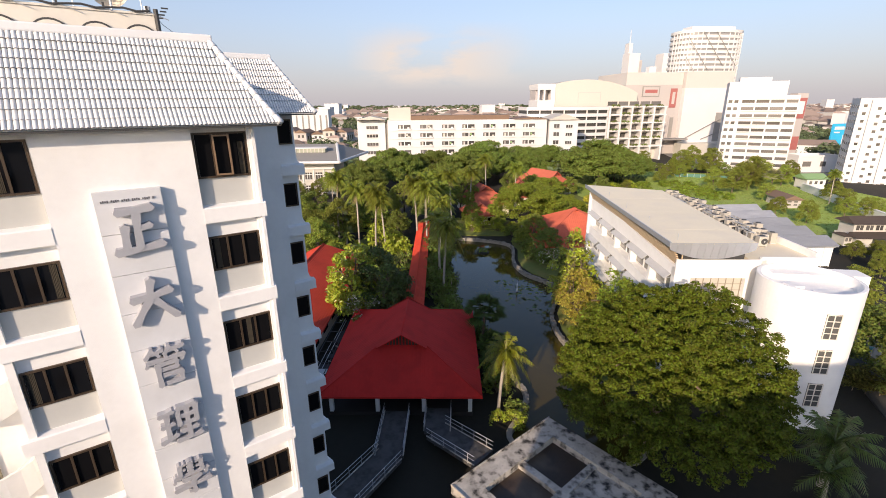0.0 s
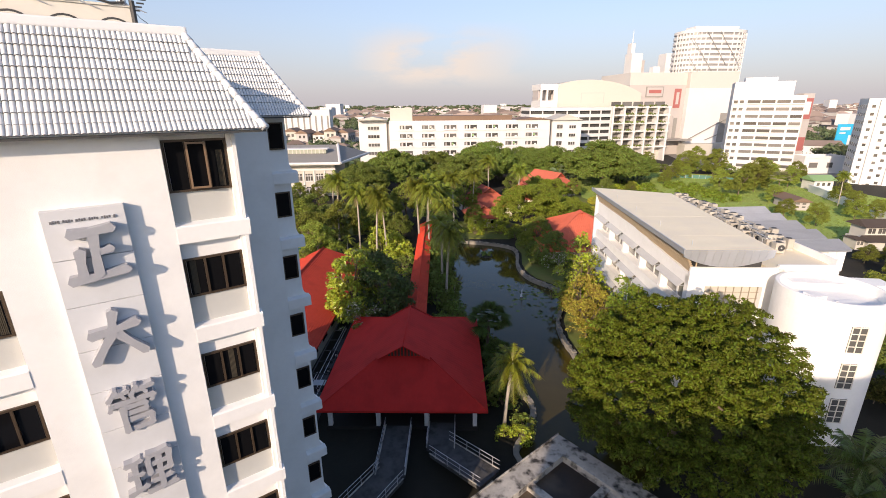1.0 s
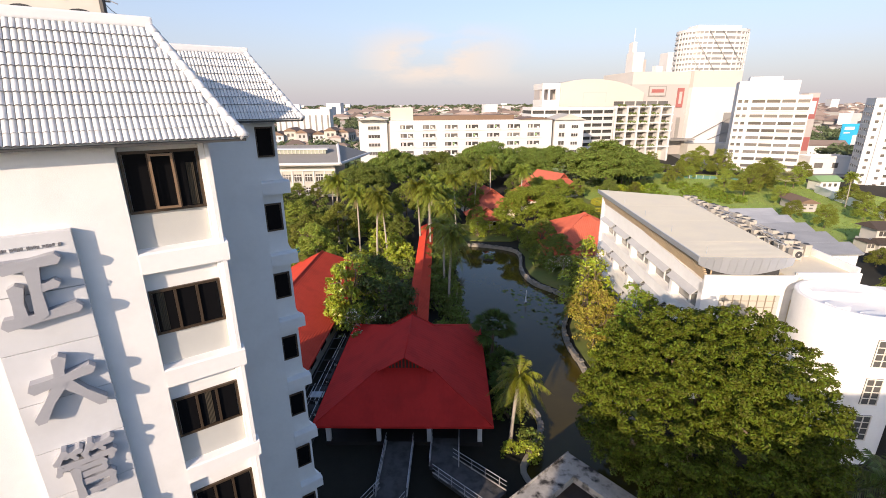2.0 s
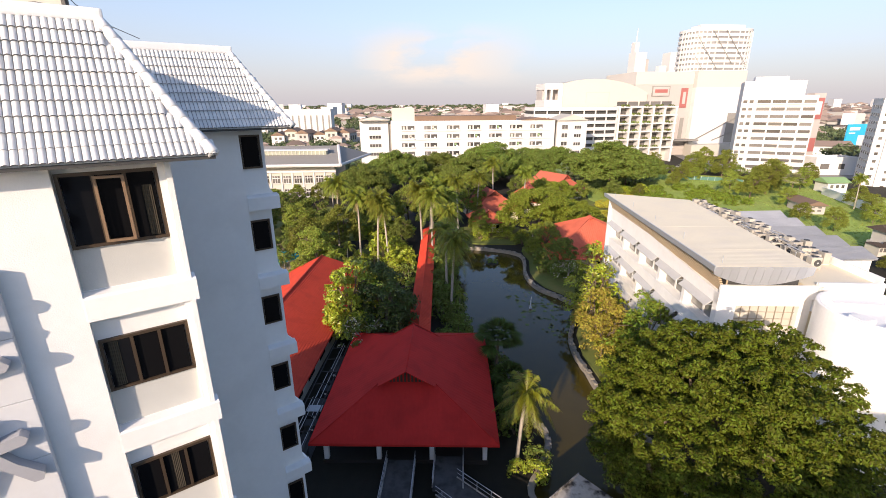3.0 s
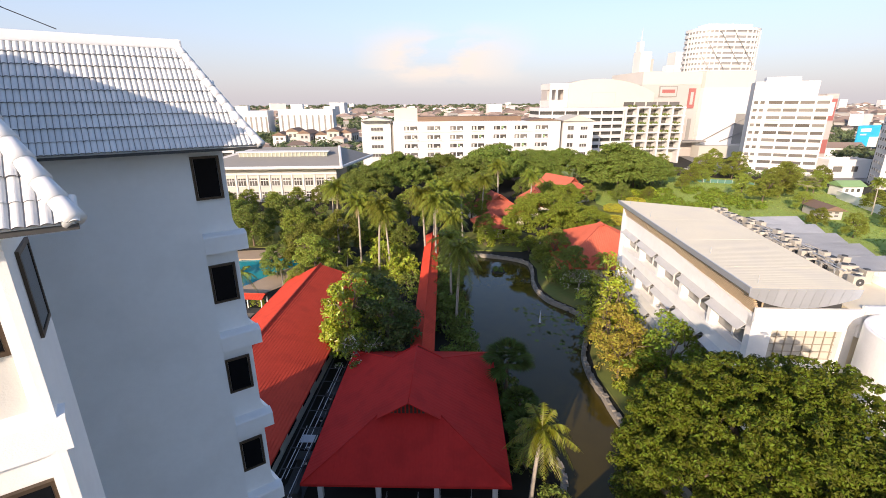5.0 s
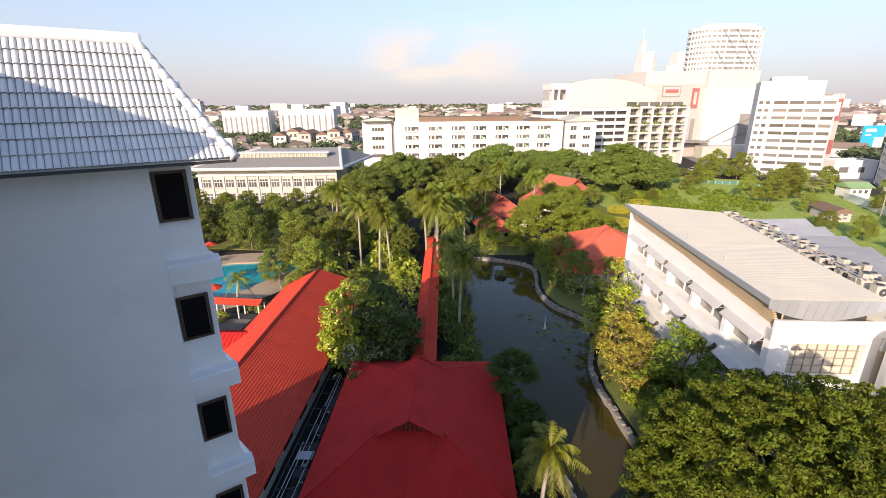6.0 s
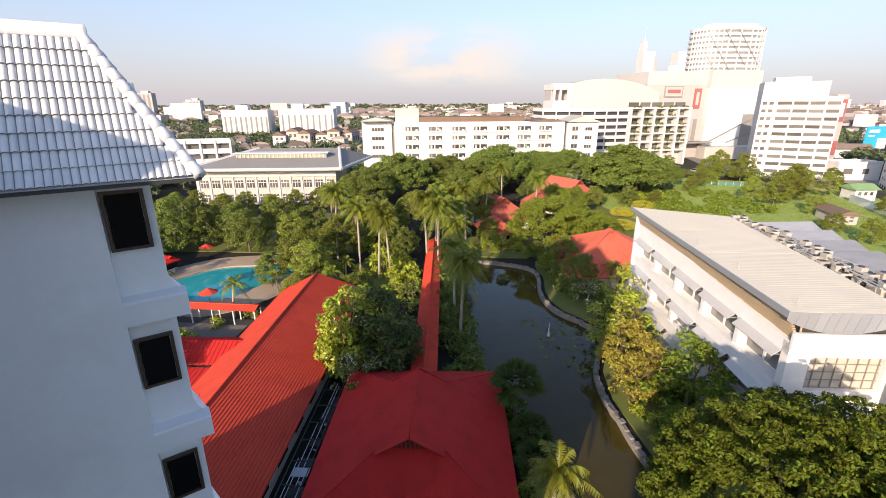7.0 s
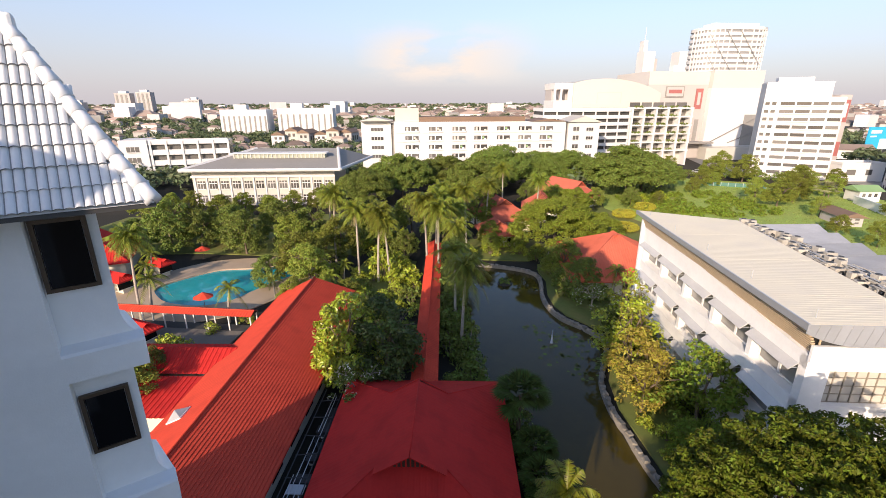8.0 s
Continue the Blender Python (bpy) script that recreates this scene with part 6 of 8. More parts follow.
part("text_bar", boxes((1.5, 6, -0.2, -0.002, 11, 11.8)), FAR_WHITE, bb)
for x in (2, 8, 14):
    part("post", boxes((x, x + 0.6, 0.81, 1.4, -0.1, 16)), FAR_GREY, bb)
bm = bmesh.new()
prism(bm, [(118, 214), (190, 168), (330, 120), (334, 128), (194, 178), (150, 206), (176, 300), (168, 303), (138, 216), (60, 228), (60, 221)], -0.1, 0.14)
tagged(part("city_road", bm, FAR_GREY), "grey asphalt street beyond the field", "road", kind="structure")

def car(x, y, turn, paint, label):
    """A small parked car: body, cabin with its glass band, and four wheels."""
    c = thing("car", pose(x, y, 0.14, 0, 0, turn), label, "car", "cars on the street")
    bm = bmesh.new()
    side = [(-2.1, 0.35), (2.1, 0.35), (2.15, 0.75), (1.9, 0.92), (1.0, 0.98), (-1.7, 1.0), (-2.1, 0.85)]
    ends = [[bm.verts.new((px, py, pz)) for px, pz in side] for py in (-0.85, 0.85)]
    bm.faces.new(ends[0][::-1])
    bm.faces.new(ends[1])
    for k in range(7):
        bm.faces.new((ends[0][k], ends[0][(k + 1) % 7], ends[1][(k + 1) % 7], ends[1][k]))
    part("body", bm, paint, c)
    bm = bmesh.new()
    lo = [bm.verts.new(p) for p in ((-1.6, -0.8, 0.99), (1.05, -0.8, 0.99), (1.05, 0.8, 0.99), (-1.6, 0.8, 0.99))]
    hi = [bm.verts.new(p) for p in ((-1.1, -0.66, 1.42), (0.45, -0.66, 1.42), (0.45, 0.66, 1.42), (-1.1, 0.66, 1.42))]
    for k in range(4):
        bm.faces.new((lo[k], lo[(k + 1) % 4], hi[(k + 1) % 4], hi[k]))
    part("glass", bm, PANE, c)
    part("roof", boxes((-1.12, 0.47, -0.68, 0.68, 1.421, 1.47)), paint, c)
    for px in (-1.3, 1.3):
        for py in (-0.86, 0.86):
            part("wheel", tube(bmesh.new(), ((px, py - 0.09, 0.32), (px, py + 0.09, 0.32)), 0.32, 12), DARK, c)


SILVER = material("silver_car_paint", (0.45, 0.46, 0.47), 0.3, 0.05, 1.0, 8.0, metal=0.5)
for x, y, turn, paint, label in ((106, 219.0, -8, FAR_WHITE, "white car on the street"), (116, 217.5, -8, FAR_RED, "red car on the street"), (127, 214.0, -20, SILVER, "silver car on the street"),
                                 (141, 205.5, -33, FAR_WHITE, "white car on the street"), (152, 197.5, -33, SILVER, "silver car on the street"), (164, 189.0, -33, DARK, "dark car on the street")):
    car(x, y, turn, paint, label)

# ---- the city out to the horizon ----
CITY = material("city_walls", (0.50, 0.475, 0.445), 0.85, 0.1, 0.01, 0.2, island=0.35)
rng = np.random.default_rng(11)


def scatter(n, near, far):
    """Places in a fan ahead of the walk, thinning with distance."""
    d = near * (far / near) ** rng.random(n)
    a = rng.uniform(-0.95, 0.85, n)
    return d * np.sin(a), d * np.cos(a)


def city(name, n, near, far, lo, hi, wide, mat, roofs):
    x, y = scatter(n, near, far)
    keep = ~((x > 40) & (x < 330) & (y < 300)) & ~((x > -125) & (x < 90) & (y < 262)) & ~((np.abs(x + 107) < 50) & (np.abs(y - 430) < 25))
    x, y = x[keep], y[keep]
    n = len(x)
    w, dp = rng.uniform(*wide, n), rng.uniform(*wide, n) * 0.7
    h = lo + (hi - lo) * rng.random(n) ** 3
    t = rng.uniform(-0.5, 0.5, n)
    c, s = np.cos(t), np.sin(t)
    vs, fs, rv, rf = [], [], [], []
    sx, sy = np.array([-1, 1, 1, -1]), np.array([-1, -1, 1, 1])
    for i in range(n):
        px, py = sx * w[i] / 2, sy * dp[i] / 2
        bx, by = x[i] + px * c[i] - py * s[i], y[i] + px * s[i] + py * c[i]
        k = len(vs)
        vs += [(bx[j], by[j], -0.2) for j in range(4)] + [(bx[j], by[j], h[i]) for j in range(4)]
        fs += [(k, k + 1, k + 5, k + 4), (k + 1, k + 2, k + 6, k + 5), (k + 2, k + 3, k + 7, k + 6), (k + 3, k, k + 4, k + 7), (k + 4, k + 5, k + 6, k + 7)]
        if h[i] < 11:
            m = len(rv)
            ux, uy = x[i] + px * 1.15 * c[i] - py * 1.15 * s[i], y[i] + px * 1.15 * s[i] + py * 1.15 * c[i]
            rv += [(ux[j], uy[j], h[i]) for j in range(4)]
            e0, e1 = ((ux[0] + ux[3]) / 2, (uy[0] + uy[3]) / 2), ((ux[1] + ux[2]) / 2, (uy[1] + uy[2]) / 2)
            top = h[i] + dp[i] * 0.3
            q = 0.35
            r0 = (e0[0] + (e1[0] - e0[0]) * q, e0[1] + (e1[1] - e0[1]) * q, top)
            r1 = (e1[0] - (e1[0] - e0[0]) * q, e1[1] - (e1[1] - e0[1]) * q, top)
            rv += [r0, r1]
            rf += [(m, m + 1, m + 5, m + 4), (m + 2, m + 3, m + 4, m + 5), (m + 3, m, m + 4, m + 4), (m + 1, m + 2, m + 5, m + 5)]
    tagged(part(name, sheet_mesh(name, vs, fs, mat)), "pale city houses and blocks spreading to the horizon", "city", kind="stuff")
    me = bpy.data.meshes.new(roofs)
    me.from_pydata(rv, [], [tuple(dict.fromkeys(f)) for f in rf])
    me.materials.append(CITY_ROOF)
    tagged(part(roofs, me), "brown and grey roofs of the city houses", "city", kind="stuff")


city("city_houses", 620, 300, 900, 3.5, 9, (6.5, 12), CITY, "city_roofs")
city("distant_city", 2400, 800, 4200, 4, 14, (12, 34), CITY, "distant_roofs")
city("distant_blocks", 150, 750, 4200, 9, 34, (14, 46), FAR_WHITE, "distant_block_roofs")

# ---- trees and plants ----
def crown_clumps(seed, r, h, z, n, clump, droop=0.25, hollow=0.55):
    """Clumps over an uneven dome of radius r and height h whose foot is at z."""
    g = np.random.default_rng(seed)
    out = []
    lobes = [(g.uniform(0, math.tau), g.uniform(0.8, 1.15)) for _ in range(7)]
    for k in range(n):
        t = g.uniform(0, math.tau)
        e = math.asin(g.uniform(-droop, 1.0))
        wob = 1 + 0.16 * sum(w * math.cos(t - p) ** 5 for p, w in lobes) / 3
        q = wob * (g.uniform(0.86, 1.06) if g.random() < 0.8 else g.uniform(hollow, 0.86))
        out.append((r * q * math.cos(e) * math.cos(t), r * q * math.cos(e) * math.sin(t), z + h * q * math.sin(e), clump * g.uniform(0.65, 1.3)))
    return out


def trunk_mesh(bm, seed, height, radius, reach, spread_z, limbs=6, lean=0.05):
    """A tapered trunk that forks into limbs with smaller branches."""
    g = random.Random(seed)
    top = height * 0.45
    bend = (g.uniform(-1, 1) * lean * height, g.uniform(-1, 1) * lean * height)
    pts = [(bend[0] * f * f, bend[1] * f * f, -0.2 + (top + 0.2) * f) for f in (0, 0.1, 0.35, 0.7, 1)]
    tube(bm, pts, [radius * k for k in (1.35, 1.05, 0.9, 0.8, 0.7)], 9)
    base = Vector(pts[-1])
    for k in range(limbs):
        t = k * math.tau / limbs + g.uniform(-0.4, 0.4)
        out = reach * g.uniform(0.55, 0.85)
        end = Vector((base.x + out * math.cos(t), base.y + out * math.sin(t), spread_z * g.uniform(0.75, 1.05)))
        mid = base.lerp(end, 0.5) + Vector((0, 0, 0.12 * height))
        tube(bm, (base - Vector((0, 0, 0.3)), mid, end), (radius * 0.55, radius * 0.34, radius * 0.12), 6)
        for j in range(2):
            tip = mid + Vector((g.uniform(-1, 1) * out * 0.5, g.uniform(-1, 1) * out * 0.5, height * g.uniform(0.1, 0.25)))
            tube(bm, (mid, mid.lerp(tip, 0.55) + Vector((0, 0, 0.2)), tip), (radius * 0.26, radius * 0.16, radius * 0.06), 5)
    return bm


def tree(name, seed, height, r, mat, label, clumps=70, clump=0.9, per_area=70, leaf=0.24, foot=0.35, bark=None, up=0.5, group="garden trees", droop=0.25, bark_r=None):
    t = thing(name, pose(0, 0, 0), label, "tree", group)
    z = height * foot
    part("trunk", trunk_mesh(bmesh.new(), seed, height, bark_r or max(0.14, height * 0.024), r, height * 0.75), bark or BARK, t, smooth=True)
    part("crown", leaf_cloud("crown", crown_clumps(seed, r - clump * 0.5, height - z - clump * 0.5, z, clumps, clump, droop), per_area, leaf, mat, seed, up), None, t)
    return t


def more(t, places):
    """Copies of a plant at further places: x, y, scale, turn."""
    for i, (x, y, s, a) in enumerate(places):
        copy_thing(t, pose(x, y, 0, 0, 0, a) @ Matrix.Diagonal((s, s, s * (0.92 + 0.16 * ((i * 7) % 5) / 4), 1)))


def plant(t, places):
    """The first place takes the plant itself, the others copies."""
    more(t, places[1:])
    x, y, s, a = places[0]
    t.matrix_world = pose(x, y, 0, 0, 0, a) @ Matrix.Diagonal((s, s, s, 1))


# the great spreading tree before the white block
big = thing("rain_tree", pose(18.3, 38.0, 0), "huge spreading tree with a dense dome of sunlit leaves", "tree")
part("trunk", trunk_mesh(bmesh.new(), 3, 13.0, 0.55, 8.0, 10.0, 9), BARK, big, smooth=True)
clumps = crown_clumps(21, 8.6, 9.2, 5.8, 1450, 0.44, 0.16, 0.86) + crown_clumps(22, 7.1, 7.5, 5.8, 380, 0.8, 0.12, 0.8)
# ragged gaps between the boughs
dice = random.Random(8)
gaps = []
for k in range(26):
    t, e = dice.uniform(0, math.tau), radians(dice.uniform(8, 62))
    gaps.append((8.2 * math.cos(e) * math.cos(t), 8.2 * math.cos(e) * math.sin(t), 5.8 + 8.8 * math.sin(e), dice.uniform(0.45, 0.95)))
clumps = [c for c in clumps if all((c[0] - a) ** 2 + (c[1] - b) ** 2 * 0.6 + (c[2] - z) ** 2 * 2.2 > r * r * 1.6 for a, b, z, r in gaps)]
part("crown", leaf_cloud("crown", clumps, 380, 0.125, LEAF_RAIN, 4, 0.35, 0.7), None, big)

t1 = tree("garden_tree", 31, 8.5, 4.0, LEAF, "leafy green garden tree with a rounded crown", 95, 0.85, 130, 0.18)
plant(t1, [(-22.2, 99.5, 1.05, 10), (60, 60, 0.9, 50), (58, 70, 0.8, 300), (98.7, 107.5, 0.63, 140), (99, 117.6, 0.6, 10), (-19.5, 94.5, 0.95, 300), (24.5, 97, 0.9, 60), (80, 72.5, 0.5, 250),
           (-16.3, 108, 1.0, 250), (-75, 112, 1.3, 100), (-26, 112.5, 1.0, 200), (14.5, 113.8, 0.5, 20), (21, 114.5, 0.55, 100), (124, 122, 0.6, 80), (-85, 125, 1.4, 0), (34, 125, 1.0, 150)])
more(t1, [(-2, 128, 1.2, 30), (16, 126, 0.55, 60), (14, 132, 1.2, 90), (130, 132, 0.7, 20), (110, 134, 0.6, 160), 
          (38, 147, 0.9, 10), (41, 150, 0.8, 190), (118, 152, 0.9, 200), (122, 157, 1.25, 50), (136, 158, 0.8, 70), (130, 162, 1.1, 130), (96, 170, 0.6, 90), (104, 178, 0.7, 40), (112, 182, 0.6, 10)])
more(t1, [(-33.2, 64.6, 0.82, 40), (-32.6, 69.0, 0.5, 90), (-21.6, 88.6, 0.5, 70), (-13.0, 88.4, 0.5, 160), (-20, 113.5, 0.7, 20), (-44, 127, 1.0, 60), (-60, 130, 1.0, 10), (72, 150, 0.5, 80)])
more(t1, [(84.5, 82.0, 0.44, 30), (88.8, 81.0, 0.42, 120), (86.5, 78.0, 0.4, 250), (115, 113, 0.6, 20), (120, 112, 0.55, 190), (124.5, 114, 0.55, 80)])
more(t1, [(-76, 151, 0.75, 0), (-69, 153, 0.7, 80), (-62, 150, 0.75, 150), (-55, 153, 0.65, 200), (-48.5, 150, 0.72, 30), (-42, 153, 0.65, 300), (-35, 151, 0.75, 110), (-29, 154, 0.7, 60), (-66, 143, 0.8, 20), (-52, 142, 0.8, 90), (-38, 142, 0.85, 240)])
more(t1, [(47, 151, 0.75, 40), (52.5, 150, 0.7, 100), (14.5, 116.5, 0.6, 30), (120.5, 196, 1.1, 15), (128.4, 188, 1.15, 80), (108.5, 147, 1.05, 60), (152, 172, 0.8, 170), (104.5, 151, 0.85, 240), (150, 202, 0.9, 20), (139, 215, 1.0, 210), (118, 222, 0.8, 120)])
t2 = tree("garden_tree", 57, 9.5, 4.6, LEAF_DARK, "dark green garden tree with a dense crown", 100, 0.95, 120, 0.2, 0.3)
plant(t2, [(-27.3, 97.6, 0.6, 0), (47, 30, 0.8, 200), (52, 34, 0.9, 100), (48, 40, 0.9, 30), (50, 46, 0.9, 10), (26, 90, 0.62, 40), (-58, 94, 0.8, 10), (-3.8, 110, 0.62, 10), (-70, 100, 1.2, 60),
           (30, 105, 0.6, 220), (-37, 116, 0.95, 80), (-24, 116, 1.1, 20), (-10, 118, 1.1, 110), (-53, 119, 1.1, 40), (-48, 121, 0.95, 190), (5, 122, 1.1, 260), (-42, 124, 1.0, 70), (-32, 124, 1.0, 45)])
more(t2, [(-64, 126, 1.1, 20), (-54, 127, 1.0, 200), (-62, 128, 1.0, 300), (-14, 130, 1.1, 160), (6, 150, 1.2, 30), (20, 150, 1.2, 10), (64, 150, 1.1, 20), (34, 156, 1.2, 100), (50, 170, 1.3, 200)])
t3 = tree("rain_tree", 83, 13.0, 10.5, LEAF_DARK, "wide umbrella-shaped rain tree with a deep green crown", 240, 1.5, 120, 0.26, 0.42, group="rain trees", up=0.9, droop=0.15)
plant(t3, [(-4, 172, 1.05, 0), (12, 182, 1.0, 60), (30, 184, 1.15, 120), (-16, 158, 0.8, 200), (46, 186, 1.0, 250), (69, 164, 1.2, 300), (80, 174, 1.1, 30), (92, 182, 0.7, 100), (20, 168, 0.9, 80), (60, 190, 1.0, 20), (-100, 158, 0.7, 10), (-118, 176, 0.8, 90)])

t4 = tree("rain_tree", 87, 10.0, 8.2, LEAF_UMBRELLA, "umbrella-shaped rain tree with feathery sunlit leaves by the pond", 260, 0.9, 190, 0.16, 0.45, group="rain trees", up=0.9, droop=0.12)
plant(t4, [(28.0, 112, 1.12, 10), (36, 113.5, 0.85, 140), (40.5, 140, 0.8, 60)])

tb = tree("broadleaf_tree", 91, 9.0, 3.4, LEAF_BRIGHT, "broadleaf tree with large glossy yellow-green leaves", 75, 0.8, 110, 0.23, 0.3, up=0.4)
plant(tb, [(-10.3, 67.8, 1.2, 0)])
td = tree("broadleaf_tree", 97, 8.8, 3.7, LEAF_DEEP, "broadleaf tree with large dark green leaves", 75, 0.85, 150, 0.19, 0.28, up=0.4)
plant(td, [(-6.0, 67.0, 1.15, 0)])
FLOWER = material("white_flowers", (0.75, 0.72, 0.62), 0.7, 0.1, 1.0, 4.0, island=0.15, leaf=0.2)


def flowering(x, y, r, h, seed, label, name="frangipani_tree", n=26):
    t = thing(name, pose(x, y, 0), label, "tree", "flowering trees")
    part("trunk", trunk_mesh(bmesh.new(), seed, h, 0.16, r, h * 0.8, 6, 0.1), PALM_BARK, t, smooth=True)
    cl = crown_clumps(seed, r - 0.3, h * 0.55, h * 0.4, n, 0.55, 0.2)
    part("crown", leaf_cloud("crown", cl, 90, 0.2, LEAF_DARK, seed, 0.5), None, t)
    part("blossom", leaf_cloud("blossom", [(a, b, c + 0.15, d * 1.05) for a, b, c, d in cl], 10, 0.13, FLOWER, seed + 1, 1.0), None, t, "white blossom")


flowering(-9.0, 62.4, 3.0, 5.4, 5, "pale-barked flowering tree with white blossom by the pavilion", n=34)
flowering(24.5, 83.5, 2.9, 4.2, 6, "pale-barked flowering tree with white blossom on the pond bank")
flowering(27.5, 80.0, 2.4, 3.8, 7, "pale-barked flowering tree with white blossom on the pond bank")

tg = tree("golden_tree", 101, 6.2, 2.6, LEAF_GOLD, "slender tree with golden-orange leaves on the pond bank", 55, 0.62, 85, 0.17, 0.25, group="bank trees")
plant(tg, [(20.8, 64.2, 1.2, 0), (20.0, 59.6, 1.0, 120), (22.6, 61.6, 1.05, 200)])
ty = tree("bank_tree", 103, 7.2, 2.5, LEAF_BRIGHT, "slender tree with sunlit yellow-green leaves on the pond bank", 60, 0.62, 85, 0.17, 0.22, group="bank trees")
plant(ty, [(23.4, 71.0, 1.5, 0), (22.4, 67.2, 1.4, 200)])
tq = tree("bank_tree", 107, 6.4, 3.0, LEAF_FRESH, "bushy bright green tree beside the white block", 90, 0.65, 130, 0.15, 0.2, group="bank trees")
plant(tq, [(23.4, 56.0, 1.4, 0), (21.2, 52.6, 0.8, 140)])


def shrub(seed, r, h, mat, label, group="garden shrubs", leaf=0.16, n=26):
    s = thing("shrub", pose(0, 0, 0), label, "shrub", group)
    bm = bmesh.new()
    g = random.Random(seed)
    for k in range(5):
        tube(bm, ((0, 0, -0.1), (g.uniform(-0.4, 0.4) * r, g.uniform(-0.4, 0.4) * r, h * 0.6)), (0.05, 0.02), 5)
    part("stem", bm, BARK, s)
    part("foliage", leaf_cloud("foliage", crown_clumps(seed, r * 0.8, h * 0.75, h * 0.15, n, r * 0.35), 130 / max(r, 0.5), leaf, mat, seed, 0.5), None, s)
    return s


s1 = shrub(201, 1.5, 1.7, LEAF_DARK, "dark green rounded shrub in the garden beds")
plant(s1, [(118, 206, 1.6, 0), (7.3, 43.8, 0.9, 10), (6.2, 47.5, 1.3, 20), (6.6, 49.5, 1.2, 160), (7.0, 52.6, 1.2, 20), (6.9, 55.0, 1.3, 60), (5.6, 57.4, 0.9, 0), (6.6, 58.8, 1.2, 10), (5.4, 60.4, 1.0, 40),
           (4.4, 62.4, 1.1, 0), (6.2, 62.6, 0.8, 0), (4.6, 65, 0.9, 0), (1.6, 65.2, 1.2, 40), (3.4, 66.5, 1.3, 0), (4.2, 68, 0.9, 60), (4.3, 70, 1.0, 80), (3.0, 70.6, 1.1, 120), (-3.4, 72, 1.2, 20)])
more(s1, [(26.5, 72, 1.2, 80), (1.6, 72.6, 1.0, 0), (3.6, 72.6, 0.8, 20), (-10.5, 74, 1.2, 200), (-7, 75, 1.2, 60), (-3.6, 75, 1.3, 50), (3.9, 76, 0.9, 10), (25.5, 76, 1.2, 10), (2.2, 77, 0.9, 10),
          (3.7, 79.5, 0.8, 50), (-12, 80, 1.2, 0), (-8, 80, 1.1, 30), (1.9, 80, 1.0, 90), (3.8, 83, 0.9, 0), (1.8, 85, 1.0, 90), (-9, 86, 1.2, 130), (3.4, 86, 1.0, 50), (27, 86.5, 1.0, 70)])
more(s1, [(-2.8, 88, 1.1, 0), (24, 88, 1.3, 70), (4.0, 88.5, 0.9, 80), (-14.5, 90, 1.2, 0), (2.4, 90.5, 1.1, 30), (4.6, 91, 1.0, 30), (-12, 92, 1.2, 80), (23.5, 92, 1.2, 10), (5.4, 94, 0.8, 10),
          (3.0, 95, 1.2, 30), (5.0, 96.5, 0.9, 0), (4.8, 99, 1.2, 80), (24, 100, 1.2, 120), (6.6, 100.5, 0.9, 50), (6.2, 104, 1.2, 0), (7.8, 105.8, 1.0, 0), (22.5, 106, 0.9, 20)])
more(s1, [(142, 165, 1.2, 0), (136, 170, 1.3, 0), (150, 183, 1.6, 30), (144, 187, 1.5, 0), (138, 191, 1.6, 60), (133, 195, 1.5, 10), (128, 198, 1.7, 90), (123, 202, 1.5, 40),
          (106, 207, 1.6, 0), (112, 208, 1.7, 80)])
s2 = shrub(205, 1.5, 1.8, LEAF_BRIGHT, "sunlit yellow-green shrub in the garden")
plant(s2, [(-12.5, 100, 1.1, 0), (6.8, 42.4, 0.8, 0), (5.2, 42.9, 0.65, 80), (22.4, 50.6, 1.1, 0), (19.6, 51.8, 0.9, 70), (20.3, 55.2, 1.0, 0), (25.2, 60.5, 1.2, 30), (-34.8, 61.5, 2.0, 10), (21.0, 61.5, 0.9, 70),
          (-38.5, 62.0, 2.4, 160), (-35.2, 66.0, 2.4, 60), (26, 66, 1.2, 100), (-38, 73.5, 1.7, 120), (25, 74, 1.0, 10), (-33.5, 75.5, 1.6, 30), (-5.6, 77, 0.7, 90), (-4.2, 80, 0.7, 10), (-31, 81.5, 0.8, 0)])
more(s2, [(19.2, 53.2, 0.6, 20), (19.4, 57.5, 0.55, 130), (19.0, 49.8, 0.6, 240), (-27, 84, 0.7, 50), (-10.5, 84, 0.81, 60), (-14.5, 86, 0.87, 20), (-5.0, 86, 0.81, 130), (28, 88, 1.1, 0), (-7.5, 90, 0.93, 30), (-5.5, 92, 1.04, 0), (-15.5, 93.5, 0.93, 140), (-2.5, 94, 0.93, 40),
         (-9.5, 98, 0.99, 70), (-3.6, 99, 0.93, 0), (-17, 103, 0.93, 0), (-4.0, 104, 1.04, 90), (-9.5, 105, 1.04, 50), (28, 108, 1.6, 10), (20, 110, 1.2, 50), (9.5, 110.6, 1.1, 0), (14, 111, 1.3, 30), (17, 113.5, 1.4, 200), (23.5, 109.5, 1.1, 20)])
more(s2, [(-18.8, 92.4, 1.3, 10), (-22.5, 90.5, 1.2, 70), (-17.0, 88.0, 1.2, 20), (-11.0, 89.5, 1.3, 100), (-6.0, 96.2, 1.2, 0), (-2.1, 83.0, 1.2, 40), (-8.5, 83.0, 1.2, 90), (-7.6, 99.5, 2.2, 30), (-10.2, 115.5, 2.2, 200), (-4.4, 117, 2.0, 100), (-9.2, 108.5, 1.7, 0), (-2.9, 96.5, 1.5, 150), (-5.2, 103.5, 1.6, 60), (70, 155, 1.5, 10), (78, 159, 1.5, 80)])
